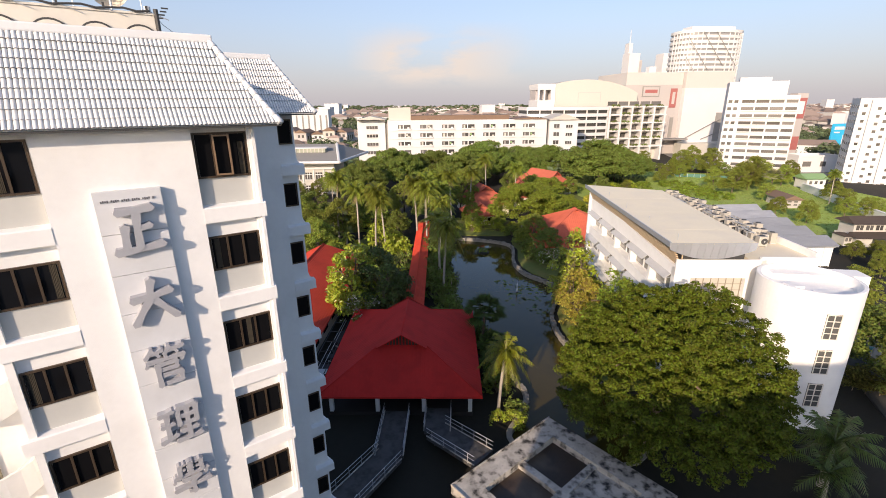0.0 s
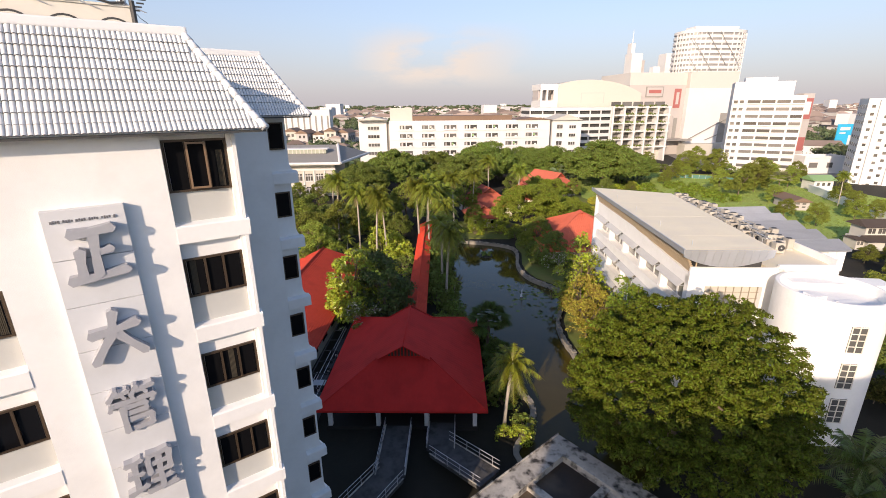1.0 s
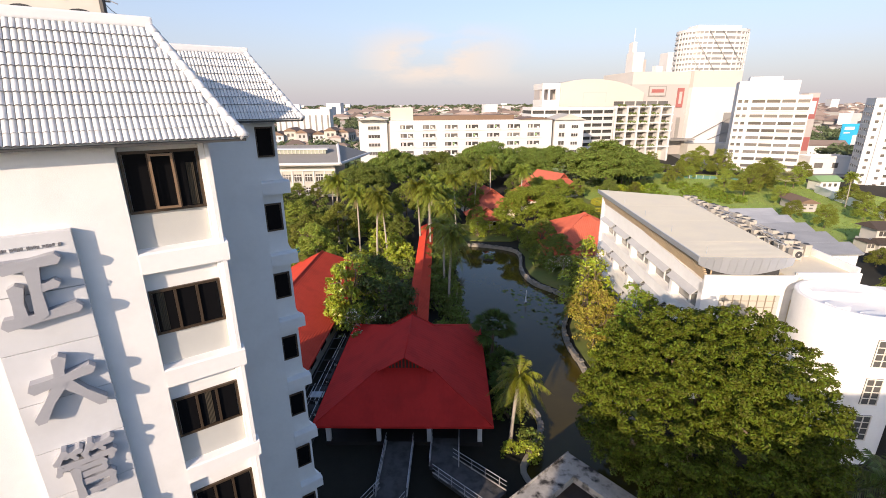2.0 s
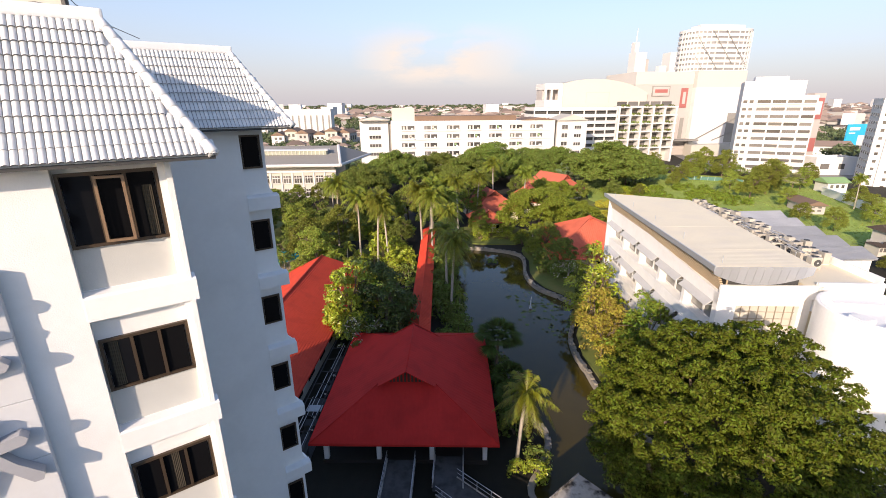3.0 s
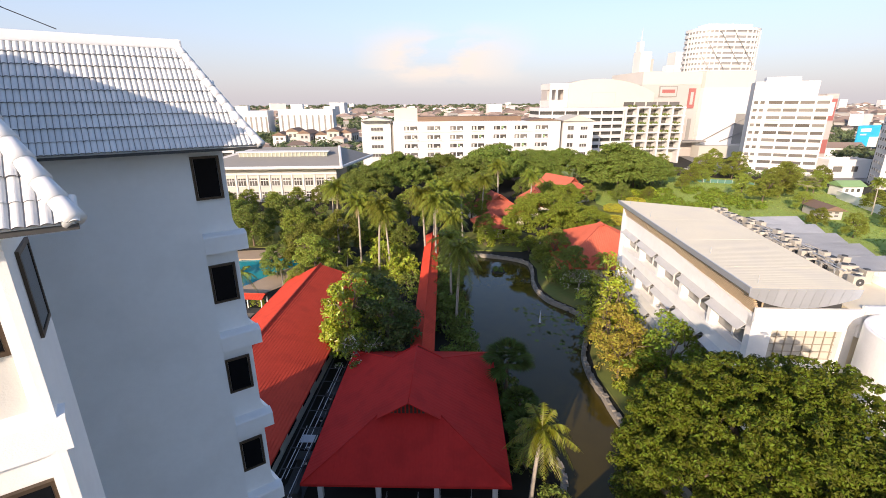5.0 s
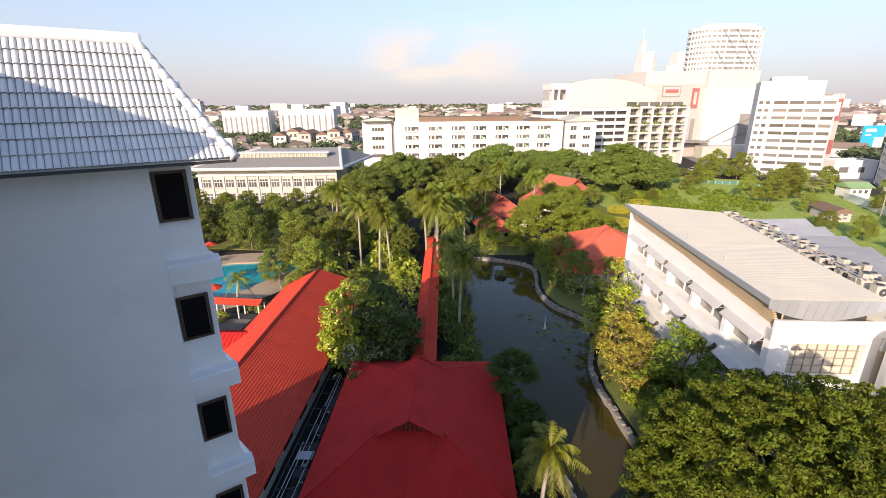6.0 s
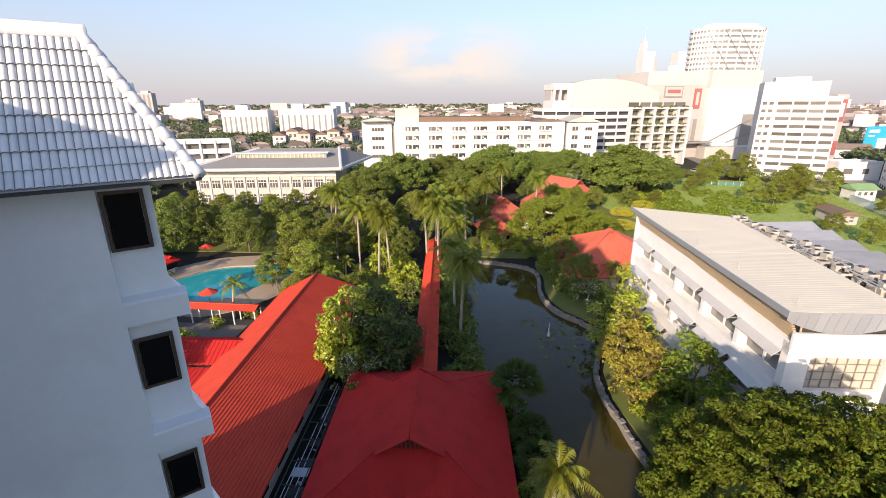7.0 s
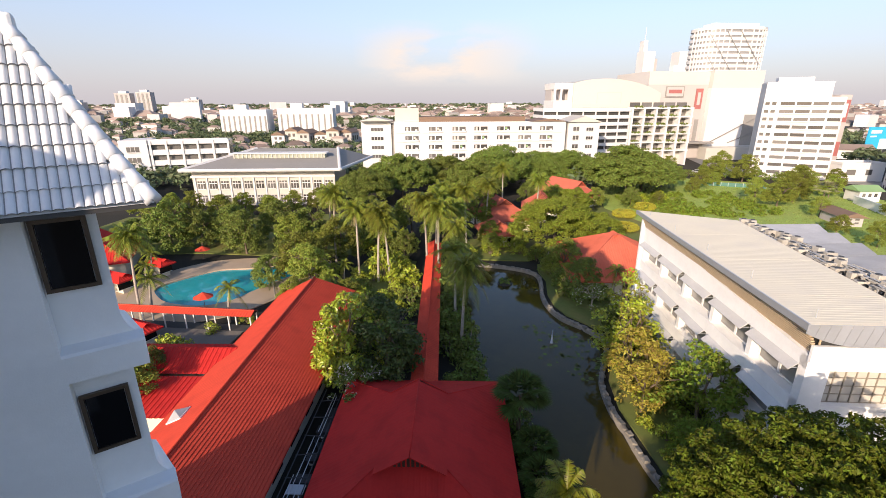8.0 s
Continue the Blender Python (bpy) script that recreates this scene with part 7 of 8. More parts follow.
GOLD_HEDGE = material("golden_hedge", (0.46, 0.42, 0.045), 0.6, 0.25, 0.3, 1.5, island=0.3, leaf=0.25)


def mound(seed, r, h, label, group="clipped mounds"):
    """A hedge clipped to a smooth flattened dome."""
    m = thing("clipped_hedge", pose(0, 0, 0), label, "hedge", group)
    part("stem", tube(bmesh.new(), ((0, 0, -0.1), (0, 0, h * 0.5)), (0.16, 0.1), 8), BARK, m)
    g = np.random.default_rng(seed)
    cl = []
    for k in range(260):
        t, e = g.uniform(0, math.tau), math.asin(g.uniform(-0.75, 1))
        cl.append(((r - 0.25) * math.cos(e) ** 0.7 * math.cos(t), (r - 0.25) * math.cos(e) ** 0.7 * math.sin(t), h * 0.5 + (h * 0.5 - 0.2) * math.sin(e), g.uniform(0.34, 0.46)))
    part("foliage", leaf_cloud("foliage", cl, 170, 0.13, GOLD_HEDGE, seed, 0.6), None, m)
    return m


plant(mound(209, 3.1, 2.3, "smoothly clipped golden hedge mound"), [(56.4, 138.6, 1.0, 0), (50.3, 125.5, 1.05, 50), (66.5, 146.5, 1.0, 90), (40.8, 115.5, 0.6, 0)])
cone = thing("conifer", pose(63.8, 148.5, 0), "small upright yellow-green conifer behind the hedges", "tree")
part("trunk", tube(bmesh.new(), ((0, 0, -0.1), (0, 0, 3.0)), (0.09, 0.03), 7), BARK, cone)
part("crown", leaf_cloud("crown", [(0.5 * (1 - k / 60) * math.cos(k * 2.4), 0.5 * (1 - k / 60) * math.sin(k * 2.4), 0.5 + 3.9 * k / 60, 0.42 - 0.004 * k) for k in range(60)], 150, 0.14, LEAF_BRIGHT, 88, 0.3), None, cone)

HEDGE = material("dull_hedge", (0.085, 0.085, 0.022), 0.7, 0.35, 0.3, 1.5, island=0.4, leaf=0.1, spec=0.1)
hedge = thing("hedge", pose(0, 0, 0), "tall dense dull green hedge beside the service road", "hedge")
dice = random.Random(12)
row = [(43.4 + 8.8 * f + dice.uniform(-0.5, 0.5), 44.4 - 8.2 * f + dice.uniform(-0.5, 0.5), dice.uniform(0.3, 2.9), dice.uniform(0.5, 0.85)) for f in (k / 110 for k in range(111))]
part("foliage", leaf_cloud("foliage", row, 170, 0.15, HEDGE, 61, 0.3), None, hedge)
bm = bmesh.new()
for k in range(12):
    tube(bm, ((43.4 + 0.78 * k, 44.4 - 0.73 * k, -0.1), (43.5 + 0.78 * k, 44.3 - 0.73 * k, 2.2)), (0.05, 0.02), 5)
part("stems", bm, BARK, hedge)
bm = bmesh.new()
prism(bm, [(46.0, 47.5), (52.5, 44.0), (61.0, 53.0), (52.0, 58.5)], -0.1, 0.13)
tagged(part("yard_paving", bm, DECK), "pale sandy yard beyond the hedge", "pavement", kind="structure")
tarp = thing("tarpaulin_shelter", pose(49.8, 48.6, 0.13, 0, 0, 30), "small teal tarpaulin shelter on thin poles", "shelter")
bm = bmesh.new()
rows = [[bm.verts.new((x, y, 2.1 - 0.12 * x * x - 0.05 * y * y)) for y in (-1.1, 0.0, 1.1)] for x in (-1.3, -0.6, 0.0, 0.6, 1.3)]
for u, v in zip(rows, rows[1:]):
    for k in range(2):
        bm.faces.new((u[k], v[k], v[k + 1], u[k + 1]))
part("sheet", bm, material("teal_tarpaulin", (0.02, 0.22, 0.22), 0.6, 0.2, 0.8, 5.0), tarp)
for x in (-1.25, 1.25):
    for y in (-1.05, 1.05):
        part("pole", tube(bmesh.new(), ((x, y, 0), (x, y, 1.86)), 0.03, 6), STEEL, tarp)


# ---- palms ----
def frond(bm_v, bm_f, base, turn, rise, length, width, droop, g, count=26):
    """One feather frond: rachis and leaflets, as arrays."""
    last = None
    for i in range(count + 1):
        f = i / count
        r = length * f
        z = base[2] + r * math.sin(rise) - droop * length * f ** 2.2
        hr = r * math.cos(rise) * (1 - 0.25 * f * droop)
        p = np.array([base[0] + hr * math.cos(turn), base[1] + hr * math.sin(turn), z])
        if last is not None:
            d = p - last
            d /= np.linalg.norm(d)
            side = np.array([-math.sin(turn), math.cos(turn), 0])
            w = width * (math.sin(math.pi * min(1, 0.12 + f * 0.95)) ** 0.7)
            for s in (-1, 1):
                tip = p + side * s * w * 0.85 + d * w * 0.6 + np.array([0, 0, -w * g.uniform(0.35, 0.95)])
                k = len(bm_v)
                q = d * length / count * 0.42
                bm_v += [tuple(p - q), tuple(p + q), tuple(tip + q * 0.2), tuple(tip - q * 0.2)]
                bm_f.append((k, k + 1, k + 2, k + 3))
            k = len(bm_v)
            t = side * 0.03 * (1.2 - f)
            bm_v += [tuple(last - t), tuple(last + t), tuple(p + t), tuple(p - t)]
            bm_f.append((k, k + 1, k + 2, k + 3))
        last = p


def palm(seed, height, fronds, length, mat, label, bend=0.6, radius=0.2, width=0.55, group="royal palms", shaft=True, dead=0, sag=(0.42, 0.75), fall=108):
    g = random.Random(seed)
    p = thing("palm_tree", pose(0, 0, 0), label, "palm tree", group)
    pts = [(bend * f ** 1.6, bend * 0.4 * f * f, -0.15 + (height + 0.15) * f) for f in (0, 0.03, 0.12, 0.3, 0.5, 0.7, 0.88, 1.0)]
    part("trunk", tube(bmesh.new(), pts, [radius * k for k in (1.7, 1.35, 1.1, 1.0, 0.95, 0.9, 0.8, 0.7)], 10), PALM_BARK, p, smooth=True)
    x, y, z = pts[-1]
    if shaft:
        part("crownshaft", tube(bmesh.new(), ((x, y, z - 0.1), (x, y, z + 0.7), (x, y, z + 1.2)), (radius * 0.95, radius * 0.85, radius * 0.4), 10), LEAF_BRIGHT, p, smooth=True)
        z += 1.0
    vs, fs = [], []
    for k in range(fronds):
        rise = radians(g.uniform(58, 76) - fall * (k / fronds) ** 1.05)
        frond(vs, fs, (x, y, z), k * 2.399 + g.uniform(-0.2, 0.2), rise, length * g.uniform(0.8, 1.12), width, g.uniform(*sag), g)
    part("fronds", sheet_mesh("fronds", vs, fs, mat), None, p)
    if dead:
        vs, fs = [], []
        for k in range(dead):
            frond(vs, fs, (x, y, z - 0.2), k * math.tau / dead + g.uniform(-0.5, 0.5), radians(g.uniform(-66, -50)), length * g.uniform(0.45, 0.7), width * 0.5, g.uniform(0.2, 0.4), g, 14)
        part("dry_fronds", sheet_mesh("dry_fronds", vs, fs, FROND_DRY), None, p, "withered brown hanging fronds")
    return p


p1 = palm(301, 11.9, 38, 4.5, FROND, "tall royal palm with a pale trunk", width=0.9, dead=6, sag=(0.35, 0.68), fall=98)
plant(p1, [(-8.6, 97.6, 1.0, 0), (5.2, 104.5, 1.0, 20), (0.4, 104, 1.04, 200), (9.2, 113, 0.95, 130), (4.0, 121, 1.0, 300), (-12.1, 99.5, 0.96, 70), (-6.6, 97.2, 0.94, 140), (2.5, 110, 1.0, 30), (-17.5, 109, 1.0, 300), (7.5, 116, 1.0, 90),
           (-20, 120, 0.9, 45), (16, 128, 1.0, 10), (24, 146, 1.0, 80), (-42.6, 86.0, 0.92, 30), (29, 130, 1.0, 20), (125, 127.5, 0.68, 60)])
p2 = palm(307, 10.6, 36, 4.3, FROND, "slender royal palm beside the covered walk", 0.5, 0.19, 0.9)
plant(p2, [(3.1, 73.4, 1.0, 0), (3.3, 82.2, 1.0, 80), (4.4, 93.5, 0.95, 10), (2.2, 99, 1.05, 240)])
p3 = palm(311, 4.6, 14, 3.0, FROND, "short young palm in the garden", 0.5, 0.14, 0.5, "young palms", False)
plant(p3, [(-29.6, 84.4, 1.15, 0), (-41.8, 87.6, 1.35, 60), (30.2, 88.2, 0.95, 30), (-16, 90, 0.9, 20), (-25, 92, 0.8, 110), (4.4, 74.5, 0.6, 10), (-14.5, 97, 0.9, 50), (-50, 104, 1.0, 30), (24, 104, 0.8, 10), (-48, 98, 1.0, 20)])
pc = palm(317, 6.9, 30, 3.4, FROND_GOLD, "leaning coconut palm with yellow-green drooping fronds", 0.7, 0.17, 0.6, "coconut palms", False, sag=(0.4, 0.8), fall=105)
plant(pc, [(5.5, 43.9, 1.0, 10)])
pd = palm(319, 3.0, 18, 3.0, LEAF_DEEP, "bushy palm with dark arching fronds", 0.2, 0.16, 0.6, "bushy palms", False, sag=(0.3, 0.55), fall=80)
plant(pd, [(29.4, 32.4, 1.4, 0), (28.0, 30.8, 1.0, 50), (31.2, 33.8, 0.9, 120)])


FAN_LEAF = material("fan_palm_leaves", (0.062, 0.092, 0.018), 0.6, 0.3, 0.3, 1.5, island=0.35, leaf=0.1, spec=0.1)


def fan_palm(x, y, h, r, seed, mat=FAN_LEAF, label="dark fan palm with broad pleated leaves by the pond"):
    g = random.Random(seed)
    p = thing("fan_palm", pose(x, y, 0), label, "palm tree", "fan palms")
    part("trunk", tube(bmesh.new(), ((0, 0, -0.1), (0.05, 0, h * 0.6), (0.1, 0, h)), (0.2, 0.16, 0.13), 9), BARK, p)
    vs, fs = [], []
    for k in range(22):
        t, e = k * 2.399, radians(g.uniform(72, 84) - 84 * k / 22)
        c = np.array([0.1 + r * 0.6 * math.cos(e) * math.cos(t), r * 0.6 * math.cos(e) * math.sin(t), h + r * 0.6 * math.sin(e)])
        out = np.array([math.cos(e) * math.cos(t), math.cos(e) * math.sin(t), math.sin(e) - 0.35])
        side = np.array([-math.sin(t), math.cos(t), 0])
        for j in range(-6, 7):
            a = j * 0.2
            d = out * math.cos(a) + side * math.sin(a)
            tip = c + d * r * 0.62 + np.array([0, 0, -0.15 * abs(j) * 0.2])
            w = np.cross(d, np.array([0, 0, 1.0])) * 0.15
            i = len(vs)
            vs += [tuple(c), tuple(c + d * r * 0.3 + w), tuple(tip), tuple(c + d * r * 0.3 - w)]
            fs.append((i, i + 1, i + 2, i + 3))
    part("leaves", sheet_mesh("leaves", vs, fs, mat), None, p)


fan_palm(6.4, 57.0, 4.8, 2.6, 1)
fan_palm(6.9, 53.4, 2.2, 1.9, 2)
fan_palm(6.6, 50.2, 2.0, 1.9, 3)
fan_palm(7.2, 60.4, 2.4, 1.7, 4)
fan_palm(117.5, 141.5, 6.2, 3.0, 5, material("silver_fan_leaves", (0.30, 0.29, 0.15), 0.6, 0.3, 0.3, 1.5, island=0.35, leaf=0.1), "silvery fan palm on a bare trunk beside the field")

# ---- lawns, hedges, far woods ----
def lawn(name, outline, z, mat, label):
    bm = bmesh.new()
    prism(bm, outline, -0.3, z)
    tagged(part(name, bm, mat), label, "grass", kind="structure")


FIELD = material("field_grass", (0.29, 0.39, 0.075), 0.95, 0.35, 0.05, 0.8, 0.4, 4, dirt=(0.38, 0.38, 0.12), dirt_amount=0.5, dirt_scale=0.06)
LAWN = material("lawn_grass", (0.14, 0.17, 0.035), 0.95, 0.35, 0.1, 1.5, 0.6, 8, dirt=(0.24, 0.17, 0.06), dirt_amount=0.5, dirt_scale=0.2)
lawn("field", [(66, 92), (96, 90), (150, 130), (150, 176), (112, 200), (70, 190), (56, 150)], 0.16, FIELD, "open rough green field")
lawn("hedge_lawn", [(43, 108), (60, 100), (67, 110), (66, 150), (52, 156), (45, 130)], 0.12, LAWN, "grass round the clipped hedges")
lawn("bank_lawn", [(18.6, 46), (24, 46), (24.8, 60), (25.5, 70), (24.5, 74), (22.2, 71), (19.1, 65.2), (18.0, 60.3), (17.9, 51.6)], 0.17, LAWN, "sunlit grass bank beside the pond")
lawn("east_lawn", [(23.0, 76.5), (30, 76), (32, 104), (22, 104), (21.0, 99.8), (21.1, 95.5), (19.5, 89.2), (19.3, 85.2), (20.0, 81.8), (21.9, 78.6)], 0.14, LAWN, "grass under the trees on the pond bank")
lawn("far_lawn", [(8, 108.6), (21, 106), (30, 112), (24, 122), (8, 122)], 0.17, LAWN, "lawn at the far end of the pond")
lawn("west_lawn", [(-62, 118), (-46, 117), (-20, 112), (-12, 114), (-14, 150), (-80, 152), (-84, 126)], 0.14, LAWN, "shady grass under the garden trees")
lawn("garden_lawn", [(-12, 88), (-5, 86), (-1.5, 108), (-11, 112), (-14, 100)], 0.15, LAWN, "grass among the palms")
g = np.random.default_rng(77)
bx, by = g.uniform(58, 150, 26000), g.uniform(92, 200, 26000)
on_field, off = inside(bx, by, np.array([(66, 92), (96, 90), (150, 130), (150, 176), (112, 200), (70, 190), (56, 150)], float))
bx, by = bx[on_field], by[on_field]
ba, bh, bw = g.uniform(0, math.pi, len(bx)), g.uniform(0.1, 0.4, len(bx)), g.uniform(0.1, 0.25, len(bx))
dx, dy = np.cos(ba) * bw, np.sin(ba) * bw
lx, ly = g.normal(0, 0.2, len(bx)), g.normal(0, 0.2, len(bx))
blades = np.stack([np.stack([bx - dx, by - dy, 0 * bx + 0.1], 1), np.stack([bx + dx, by + dy, 0 * bx + 0.1], 1), np.stack([bx + dx * 0.7 + lx, by + dy * 0.7 + ly, bh], 1), np.stack([bx - dx * 0.7 + lx, by - dy * 0.7 + ly, bh * 0.9], 1)], 1).reshape(-1, 3)
tagged(part("field_grass", sheet_mesh("field_grass", blades, np.arange(len(blades)).reshape(-1, 4), GRASS)), "rough sunlit grass tufts across the field", "grass", kind="stuff")
cl = [(x, y, 0.5, r) for x, y, r in zip(g.uniform(66, 104, 90), g.uniform(136, 166, 90), g.uniform(0.8, 2.4, 90))]
tagged(part("field_scrub", leaf_cloud("field_scrub", cl, 80, 0.32, LEAF_FRESH, 5, 0.6), None), "rough scrub and banana clumps in the field", "scrub", kind="stuff")
wx, wy = scatter(6200, 190, 4000)
keep = ~((wx > 40) & (wx < 200) & (wy < 330) & (wy > 190)) & ~((wx > -22) & (wx < 82) & (wy > 205)  & (wy < 232)) & ~((np.abs(wx + 49) < 34) & (np.abs(wy - 178) < 24)) & (wx < 150 + wy * 0.6) & ~((wx > 90) & (wy < 230))
wx, wy = wx[keep], wy[keep]
wx, wy = np.append(wx, g.uniform(-172, -96, 150)), np.append(wy, g.uniform(392, 412, 150))
cl = [(x, y, 2.2 + 0.0012 * y, g.uniform(2.5, 6) * (1 + y / 1500)) for x, y in zip(wx, wy)]
# paler, bluer green has the distance haze put into its base colour
FAR_LEAF = material("hazy_far_leaves", (0.12, 0.155, 0.07), 0.7, 0.3, 0.02, 0.3, island=0.3, leaf=0.2)
far = [c for c in cl if c[1] < 700]
tagged(part("far_woods", leaf_cloud("far_woods", far, 2.4, 1.15, FAR_LEAF, 6, 0.6), None), "woods and gardens between the city houses", "trees", kind="stuff")
far = [c for c in cl if c[1] >= 700]
tagged(part("distant_woods", leaf_cloud("distant_woods", far, 0.9, 2.6, FAR_LEAF, 7, 0.6), None), "distant woods across the city", "trees", kind="stuff")

# ---- pond edge, raft, lilies, sky ----
STONE = material("bank_stone", (0.28, 0.255, 0.215), 0.9, 0.25, 0.6, 5.0, 0.4, 20, each=0.18, island=0.15)
bm = bmesh.new()
edge = part("pond_wall", bm, STONE)
tagged(edge, "pale rough stone wall round the pond", "wall", kind="structure")
n = len(SHORE)
mid = SHORE.mean(0)
bm = bmesh.new()
nxt, prv = np.roll(SHORE, -1, 0), np.roll(SHORE, 1, 0)
tan = nxt - prv
tan /= np.linalg.norm(tan, axis=1)[:, None]
nor = np.stack([tan[:, 1], -tan[:, 0]], 1)
area = 0.5 * np.sum(SHORE[:, 0] * nxt[:, 1] - nxt[:, 0] * SHORE[:, 1])
if area < 0:
    nor = -nor
rings = [[bm.verts.new((p[0] + q[0] * o, p[1] + q[1] * o, z)) for p, q in zip(SHORE, nor)] for o, z in ((-0.15, -1.6), (-0.1, 0.06), (0.42, 0.12), (0.46, -0.4))]
for u, v in zip(rings, rings[1:]):
    for k in range(n):
        bm.faces.new((u[k], u[(k + 1) % n], v[(k + 1) % n], v[k]))
me = bpy.data.meshes.new("pond_wall")
bmesh.ops.recalc_face_normals(bm, faces=bm.faces)
bm.to_mesh(me)
bm.free()
me.materials.append(STONE)
edge.data = me
raft = thing("pond_raft", pose(13.8, 96.0, -0.42) @ Matrix.Diagonal((1.4, 1.4, 1.4, 1)), "small round raft of dark plants floating on the pond", "raft")
bm = bmesh.new()
cylinder(bm, 0, 0, -0.1, 0.12, 0.9, 14)
part("float", bm, DARK, raft)
part("plants", leaf_cloud("plants", [(0.5 * math.cos(k), 0.5 * math.sin(k), 0.35, 0.35) for k in range(6)], 160, 0.2, LEAF_DARK, 9, 1.0), None, raft)
raft2 = thing("pond_raft", pose(13.5, 45.6, -0.42), "small raft of dark plants floating on the pond", "raft")
bm = bmesh.new()
cylinder(bm, 0, 0, -0.1, 0.1, 0.8, 14)
part("float", bm, DARK, raft2)
part("plants", leaf_cloud("plants", [(0.5 * math.cos(k), 0.5 * math.sin(k), 0.3, 0.3) for k in range(6)], 160, 0.18, LEAF_DARK, 10, 1.0), None, raft2)
fountain = thing("fountain_jet", pose(15.6, 75.0, -0.42), "slim white fountain jet rising from the pond", "fountain")
SPRAY = material("fountain_spray", (0.7, 0.74, 0.78), 0.3, 0.1, 2.0, 8.0)
bm = bmesh.new()
tube(bm, ((0, 0, -0.05), (0.0, 0.0, 0.6), (0.02, 0, 1.4), (0.04, 0, 2.0)), (0.22, 0.12, 0.07, 0.02), 8)
part("jet", bm, SPRAY, fountain)
g = np.random.default_rng(3)
vs, fs = [], []
for k in range(110):
    x, y = g.uniform(13, 20.5), g.uniform(66, 82)
    r = g.uniform(0.15, 0.38)
    i = len(vs)
    vs += [(x + r * math.cos(a * math.tau / 8), y + r * math.sin(a * math.tau / 8), -0.405) for a in range(8)]
    fs.append(tuple(range(i, i + 8)))
lilies = part("water_lilies", sheet_mesh("water_lilies", vs, fs, LEAF_DARK))
tagged(lilies, "scattered water lily pads on the pond", "water lilies", kind="stuff")

# far cloud bank low over the horizon
m = bpy.data.materials.new("hazy_sky")
m.use_nodes = True
n, l = m.node_tree.nodes, m.node_tree.links
geo = n.new("ShaderNodeNewGeometry")
mp = n.new("ShaderNodeMapping")
mp.inputs["Scale"].default_value = (0.0016, 0.0016, 0.0045)
tex = n.new("ShaderNodeTexNoise")
tex.inputs["Scale"].default_value, tex.inputs["Detail"].default_value = 1.0, 7.0
sep = n.new("ShaderNodeSeparateXYZ")
l.new(geo.outputs["Position"], mp.inputs["Vector"])
l.new(mp.outputs["Vector"], tex.inputs["Vector"])
l.new(geo.outputs["Position"], sep.inputs["Vector"])


def ramp_of(source, stops, lo, hi):
    r = n.new("ShaderNodeMapRange")
    r.inputs["From Min"].default_value, r.inputs["From Max"].default_value = lo, hi
    l.new(source, r.inputs["Value"])
    c = n.new("ShaderNodeValToRGB")
    c.color_ramp.elements[0].position, c.color_ramp.elements[1].position = stops[0][0], stops[-1][0]
    for e, (p, v) in zip((c.color_ramp.elements[0], c.color_ramp.elements[1]), (stops[0], stops[-1])):
        e.color = (v, v, v, 1)
    for p, v in stops[1:-1]:
        c.color_ramp.elements.new(p).color = (v, v, v, 1)
    l.new(r.outputs["Result"], c.inputs["Fac"])
    return c.outputs["Color"]


def times(a, b):
    t = n.new("ShaderNodeMath")
    t.operation = "MULTIPLY"
    for i, v in enumerate((a, b)):
        if isinstance(v, float):
            t.inputs[i].default_value = v
        else:
            l.new(v, t.inputs[i])
    return t.outputs[0]


cloud = times(ramp_of(tex.outputs["Fac"], ((0.38, 0.0), (0.55, 1.0)), 0, 1), ramp_of(sep.outputs["Z"], ((0.0, 0.0), (0.22, 0.9), (0.55, 1.0), (1.0, 0.0)), 150, 720))
cloud = times(times(cloud, ramp_of(sep.outputs["X"], ((0.0, 0.0), (0.25, 1.0), (0.62, 1.0), (1.0, 0.0)), -420, 1250)), 0.85)
haze = times(ramp_of(sep.outputs["Z"], ((0.0, 1.0), (0.22, 0.85), (0.55, 0.62), (0.85, 0.55), (1.0, 0.0)), 0, 1300), 0.9)
hazy = n.new("ShaderNodeEmission")
hazy.inputs["Strength"].default_value = 0.76
tone = n.new("ShaderNodeMix")
tone.data_type = "RGBA"
tone.inputs[6].default_value, tone.inputs[7].default_value = (0.50, 0.495, 0.53, 1), (0.47, 0.60, 0.77, 1)
l.new(ramp_of(sep.outputs["Z"], ((0.0, 0.0), (0.35, 0.25), (1.0, 1.0)), 0, 900), tone.inputs["Factor"])
l.new(tone.outputs[2], hazy.inputs["Color"])
emit = n.new("ShaderNodeEmission")
emit.inputs["Color"].default_value, emit.inputs["Strength"].default_value = (1.0, 0.91, 0.80, 1), 0.60
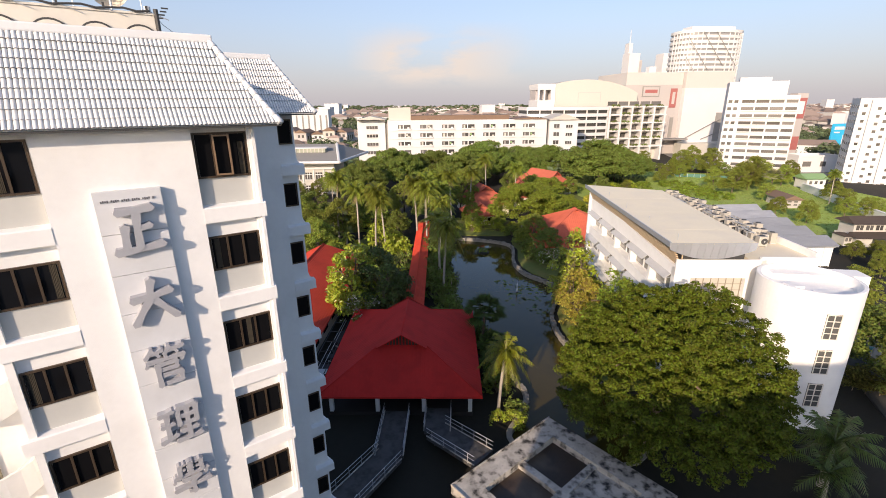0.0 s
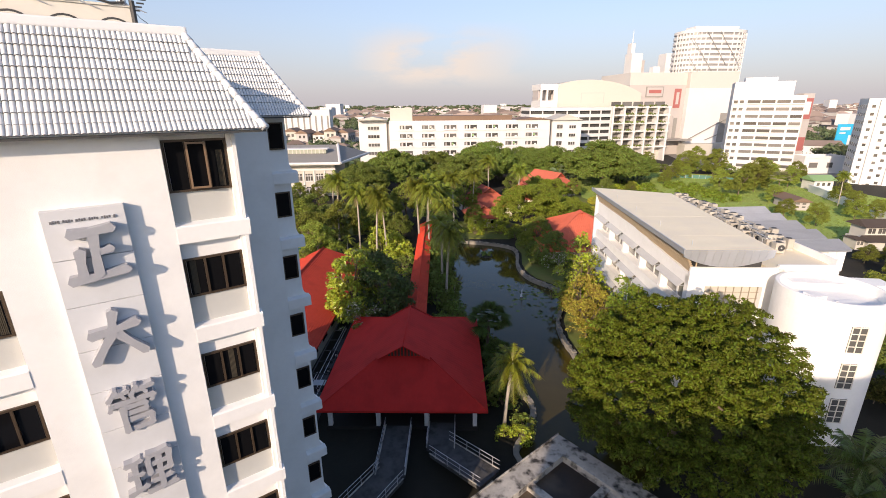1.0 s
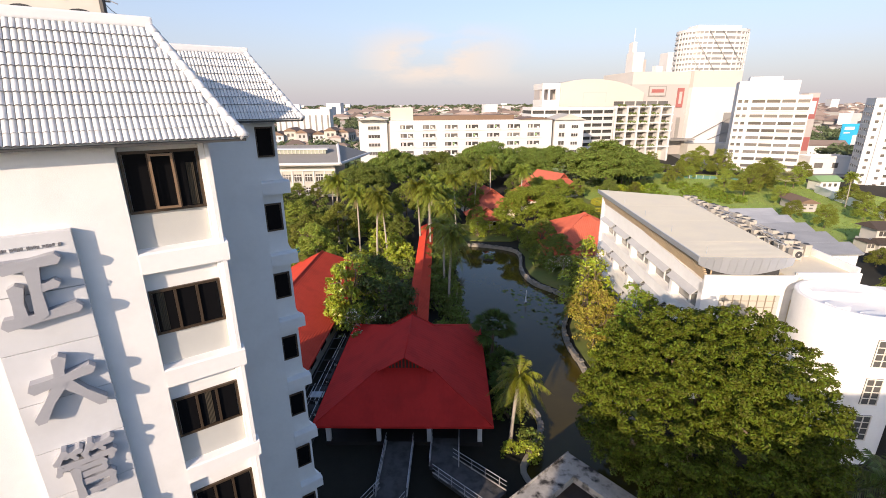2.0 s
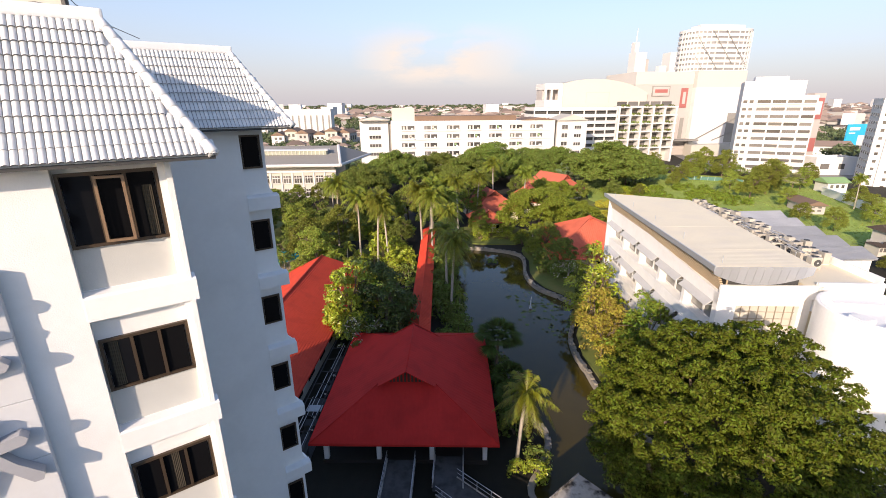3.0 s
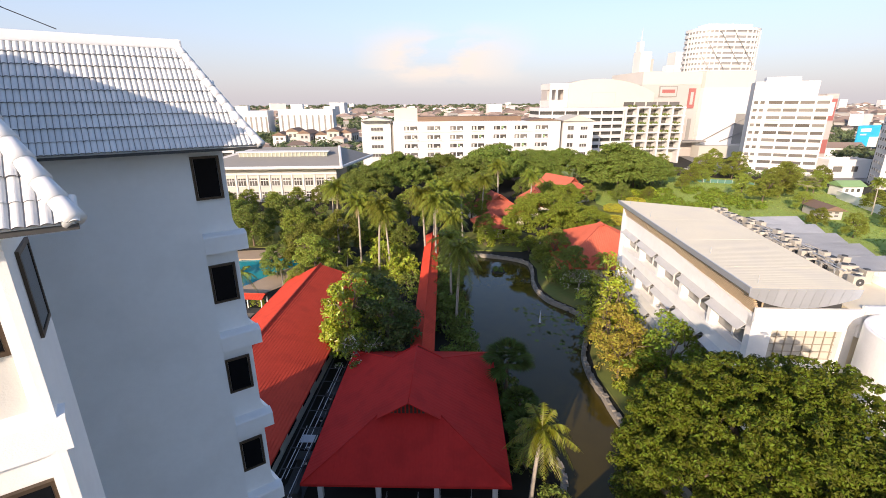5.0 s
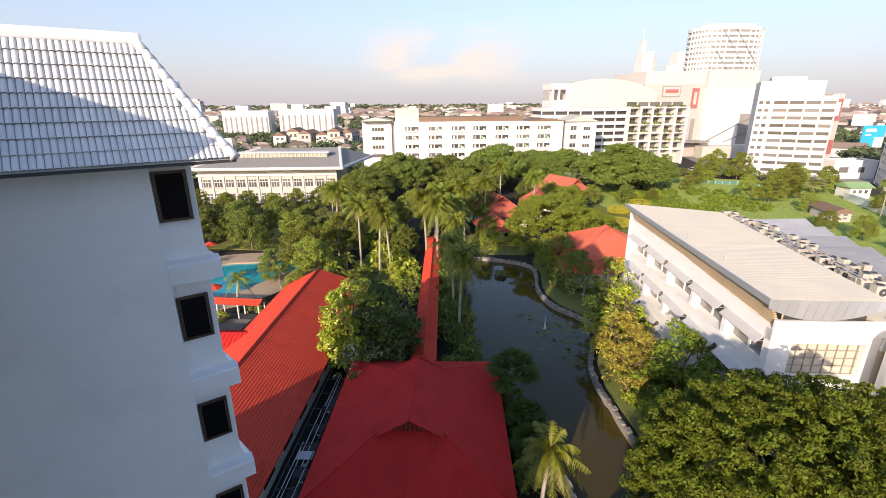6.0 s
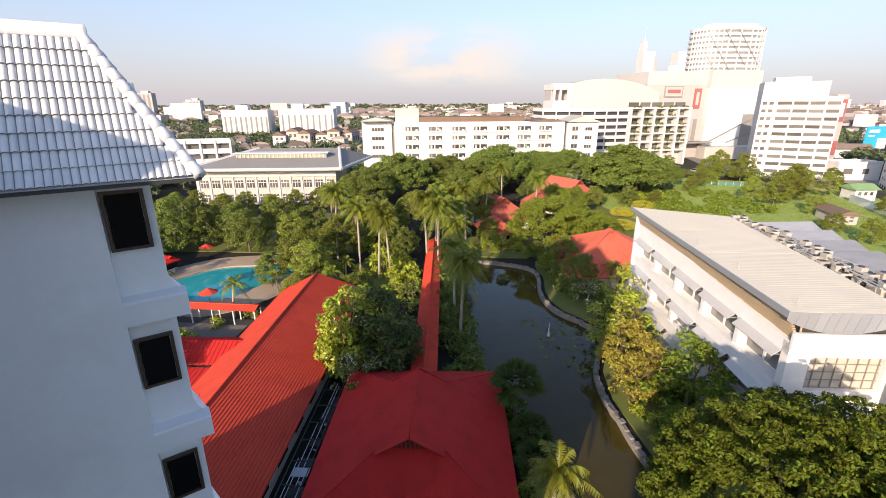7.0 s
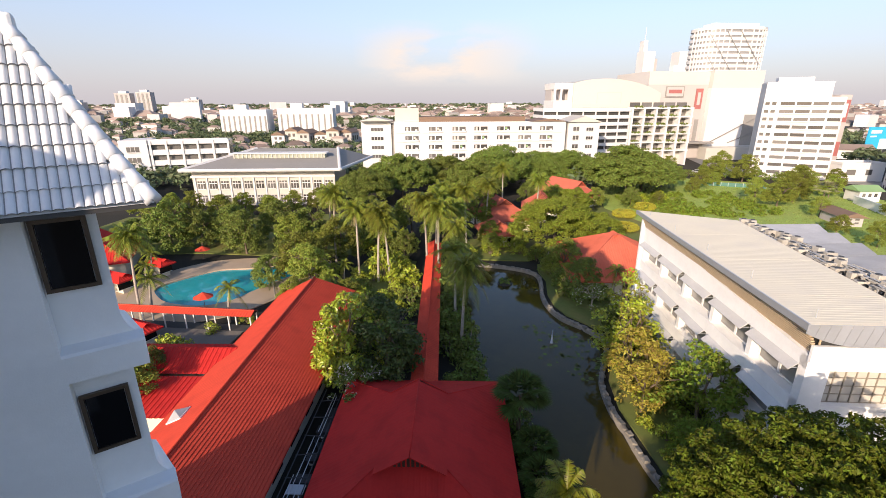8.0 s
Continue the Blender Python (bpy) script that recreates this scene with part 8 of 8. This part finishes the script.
clear = n.new("ShaderNodeBsdfTransparent")
mixes = []
for fac, below, over in ((haze, clear.outputs[0], hazy.outputs[0]), (cloud, None, emit.outputs[0])):
    mix = n.new("ShaderNodeMixShader")
    l.new(fac, mix.inputs[0])
    l.new(below or mixes[-1].outputs[0], mix.inputs[1])
    l.new(over, mix.inputs[2])
    mixes.append(mix)
l.new(mixes[-1].outputs[0], n["Material Output"].inputs["Surface"])
bm = bmesh.new()
arc = [(4400 * math.sin(a), 4400 * math.cos(a)) for a in (radians(-80 + 5 * k) for k in range(33))]
lo = [bm.verts.new((x, y, -5)) for x, y in arc]
hi = [bm.verts.new((x, y, 1310)) for x, y in arc]
for k in range(32):
    bm.faces.new((lo[k], lo[k + 1], hi[k + 1], hi[k]))
tagged(part("sky_backdrop", bm, m), "hazy pale sky with a pale cumulus bank low over the horizon", "backdrop", kind="structure")

# ---- loose stones of the pond wall ----
rng = random.Random(41)
stone_shapes = []
for k in range(5):
    bm = bmesh.new()
    w, d, h = rng.uniform(0.26, 0.40), rng.uniform(0.20, 0.30), rng.uniform(0.14, 0.24)
    box(bm, -w, w, -d, d, -0.1, h)
    for v in bm.verts:
        v.co += Vector((rng.uniform(-0.09, 0.09), rng.uniform(-0.07, 0.07), rng.uniform(-0.05, 0.05)))
    me = bpy.data.meshes.new("stone")
    bm.to_mesh(me)
    bm.free()
    me.materials.append(STONE)
    stone_shapes.append(me)
laid = 0
for k in range(len(SHORE)):
    a, b, q = Vector(SHORE[k]), Vector(SHORE[(k + 1) % len(SHORE)]), Vector(nor[k])
    if a.y < 44 or laid > 285:
        continue
    steps = max(1, int((b - a).length / 0.62))
    for i in range(steps):
        p = a.lerp(b, (i + 0.5) / steps) + q * rng.uniform(0.08, 0.26)
        part("stone", rng.choice(stone_shapes), None, edge, m=pose(p.x, p.y, 0.11, rng.uniform(-6, 6), rng.uniform(-6, 6), math.degrees(math.atan2((b - a).y, (b - a).x)) + rng.uniform(-15, 15)))
        laid += 1
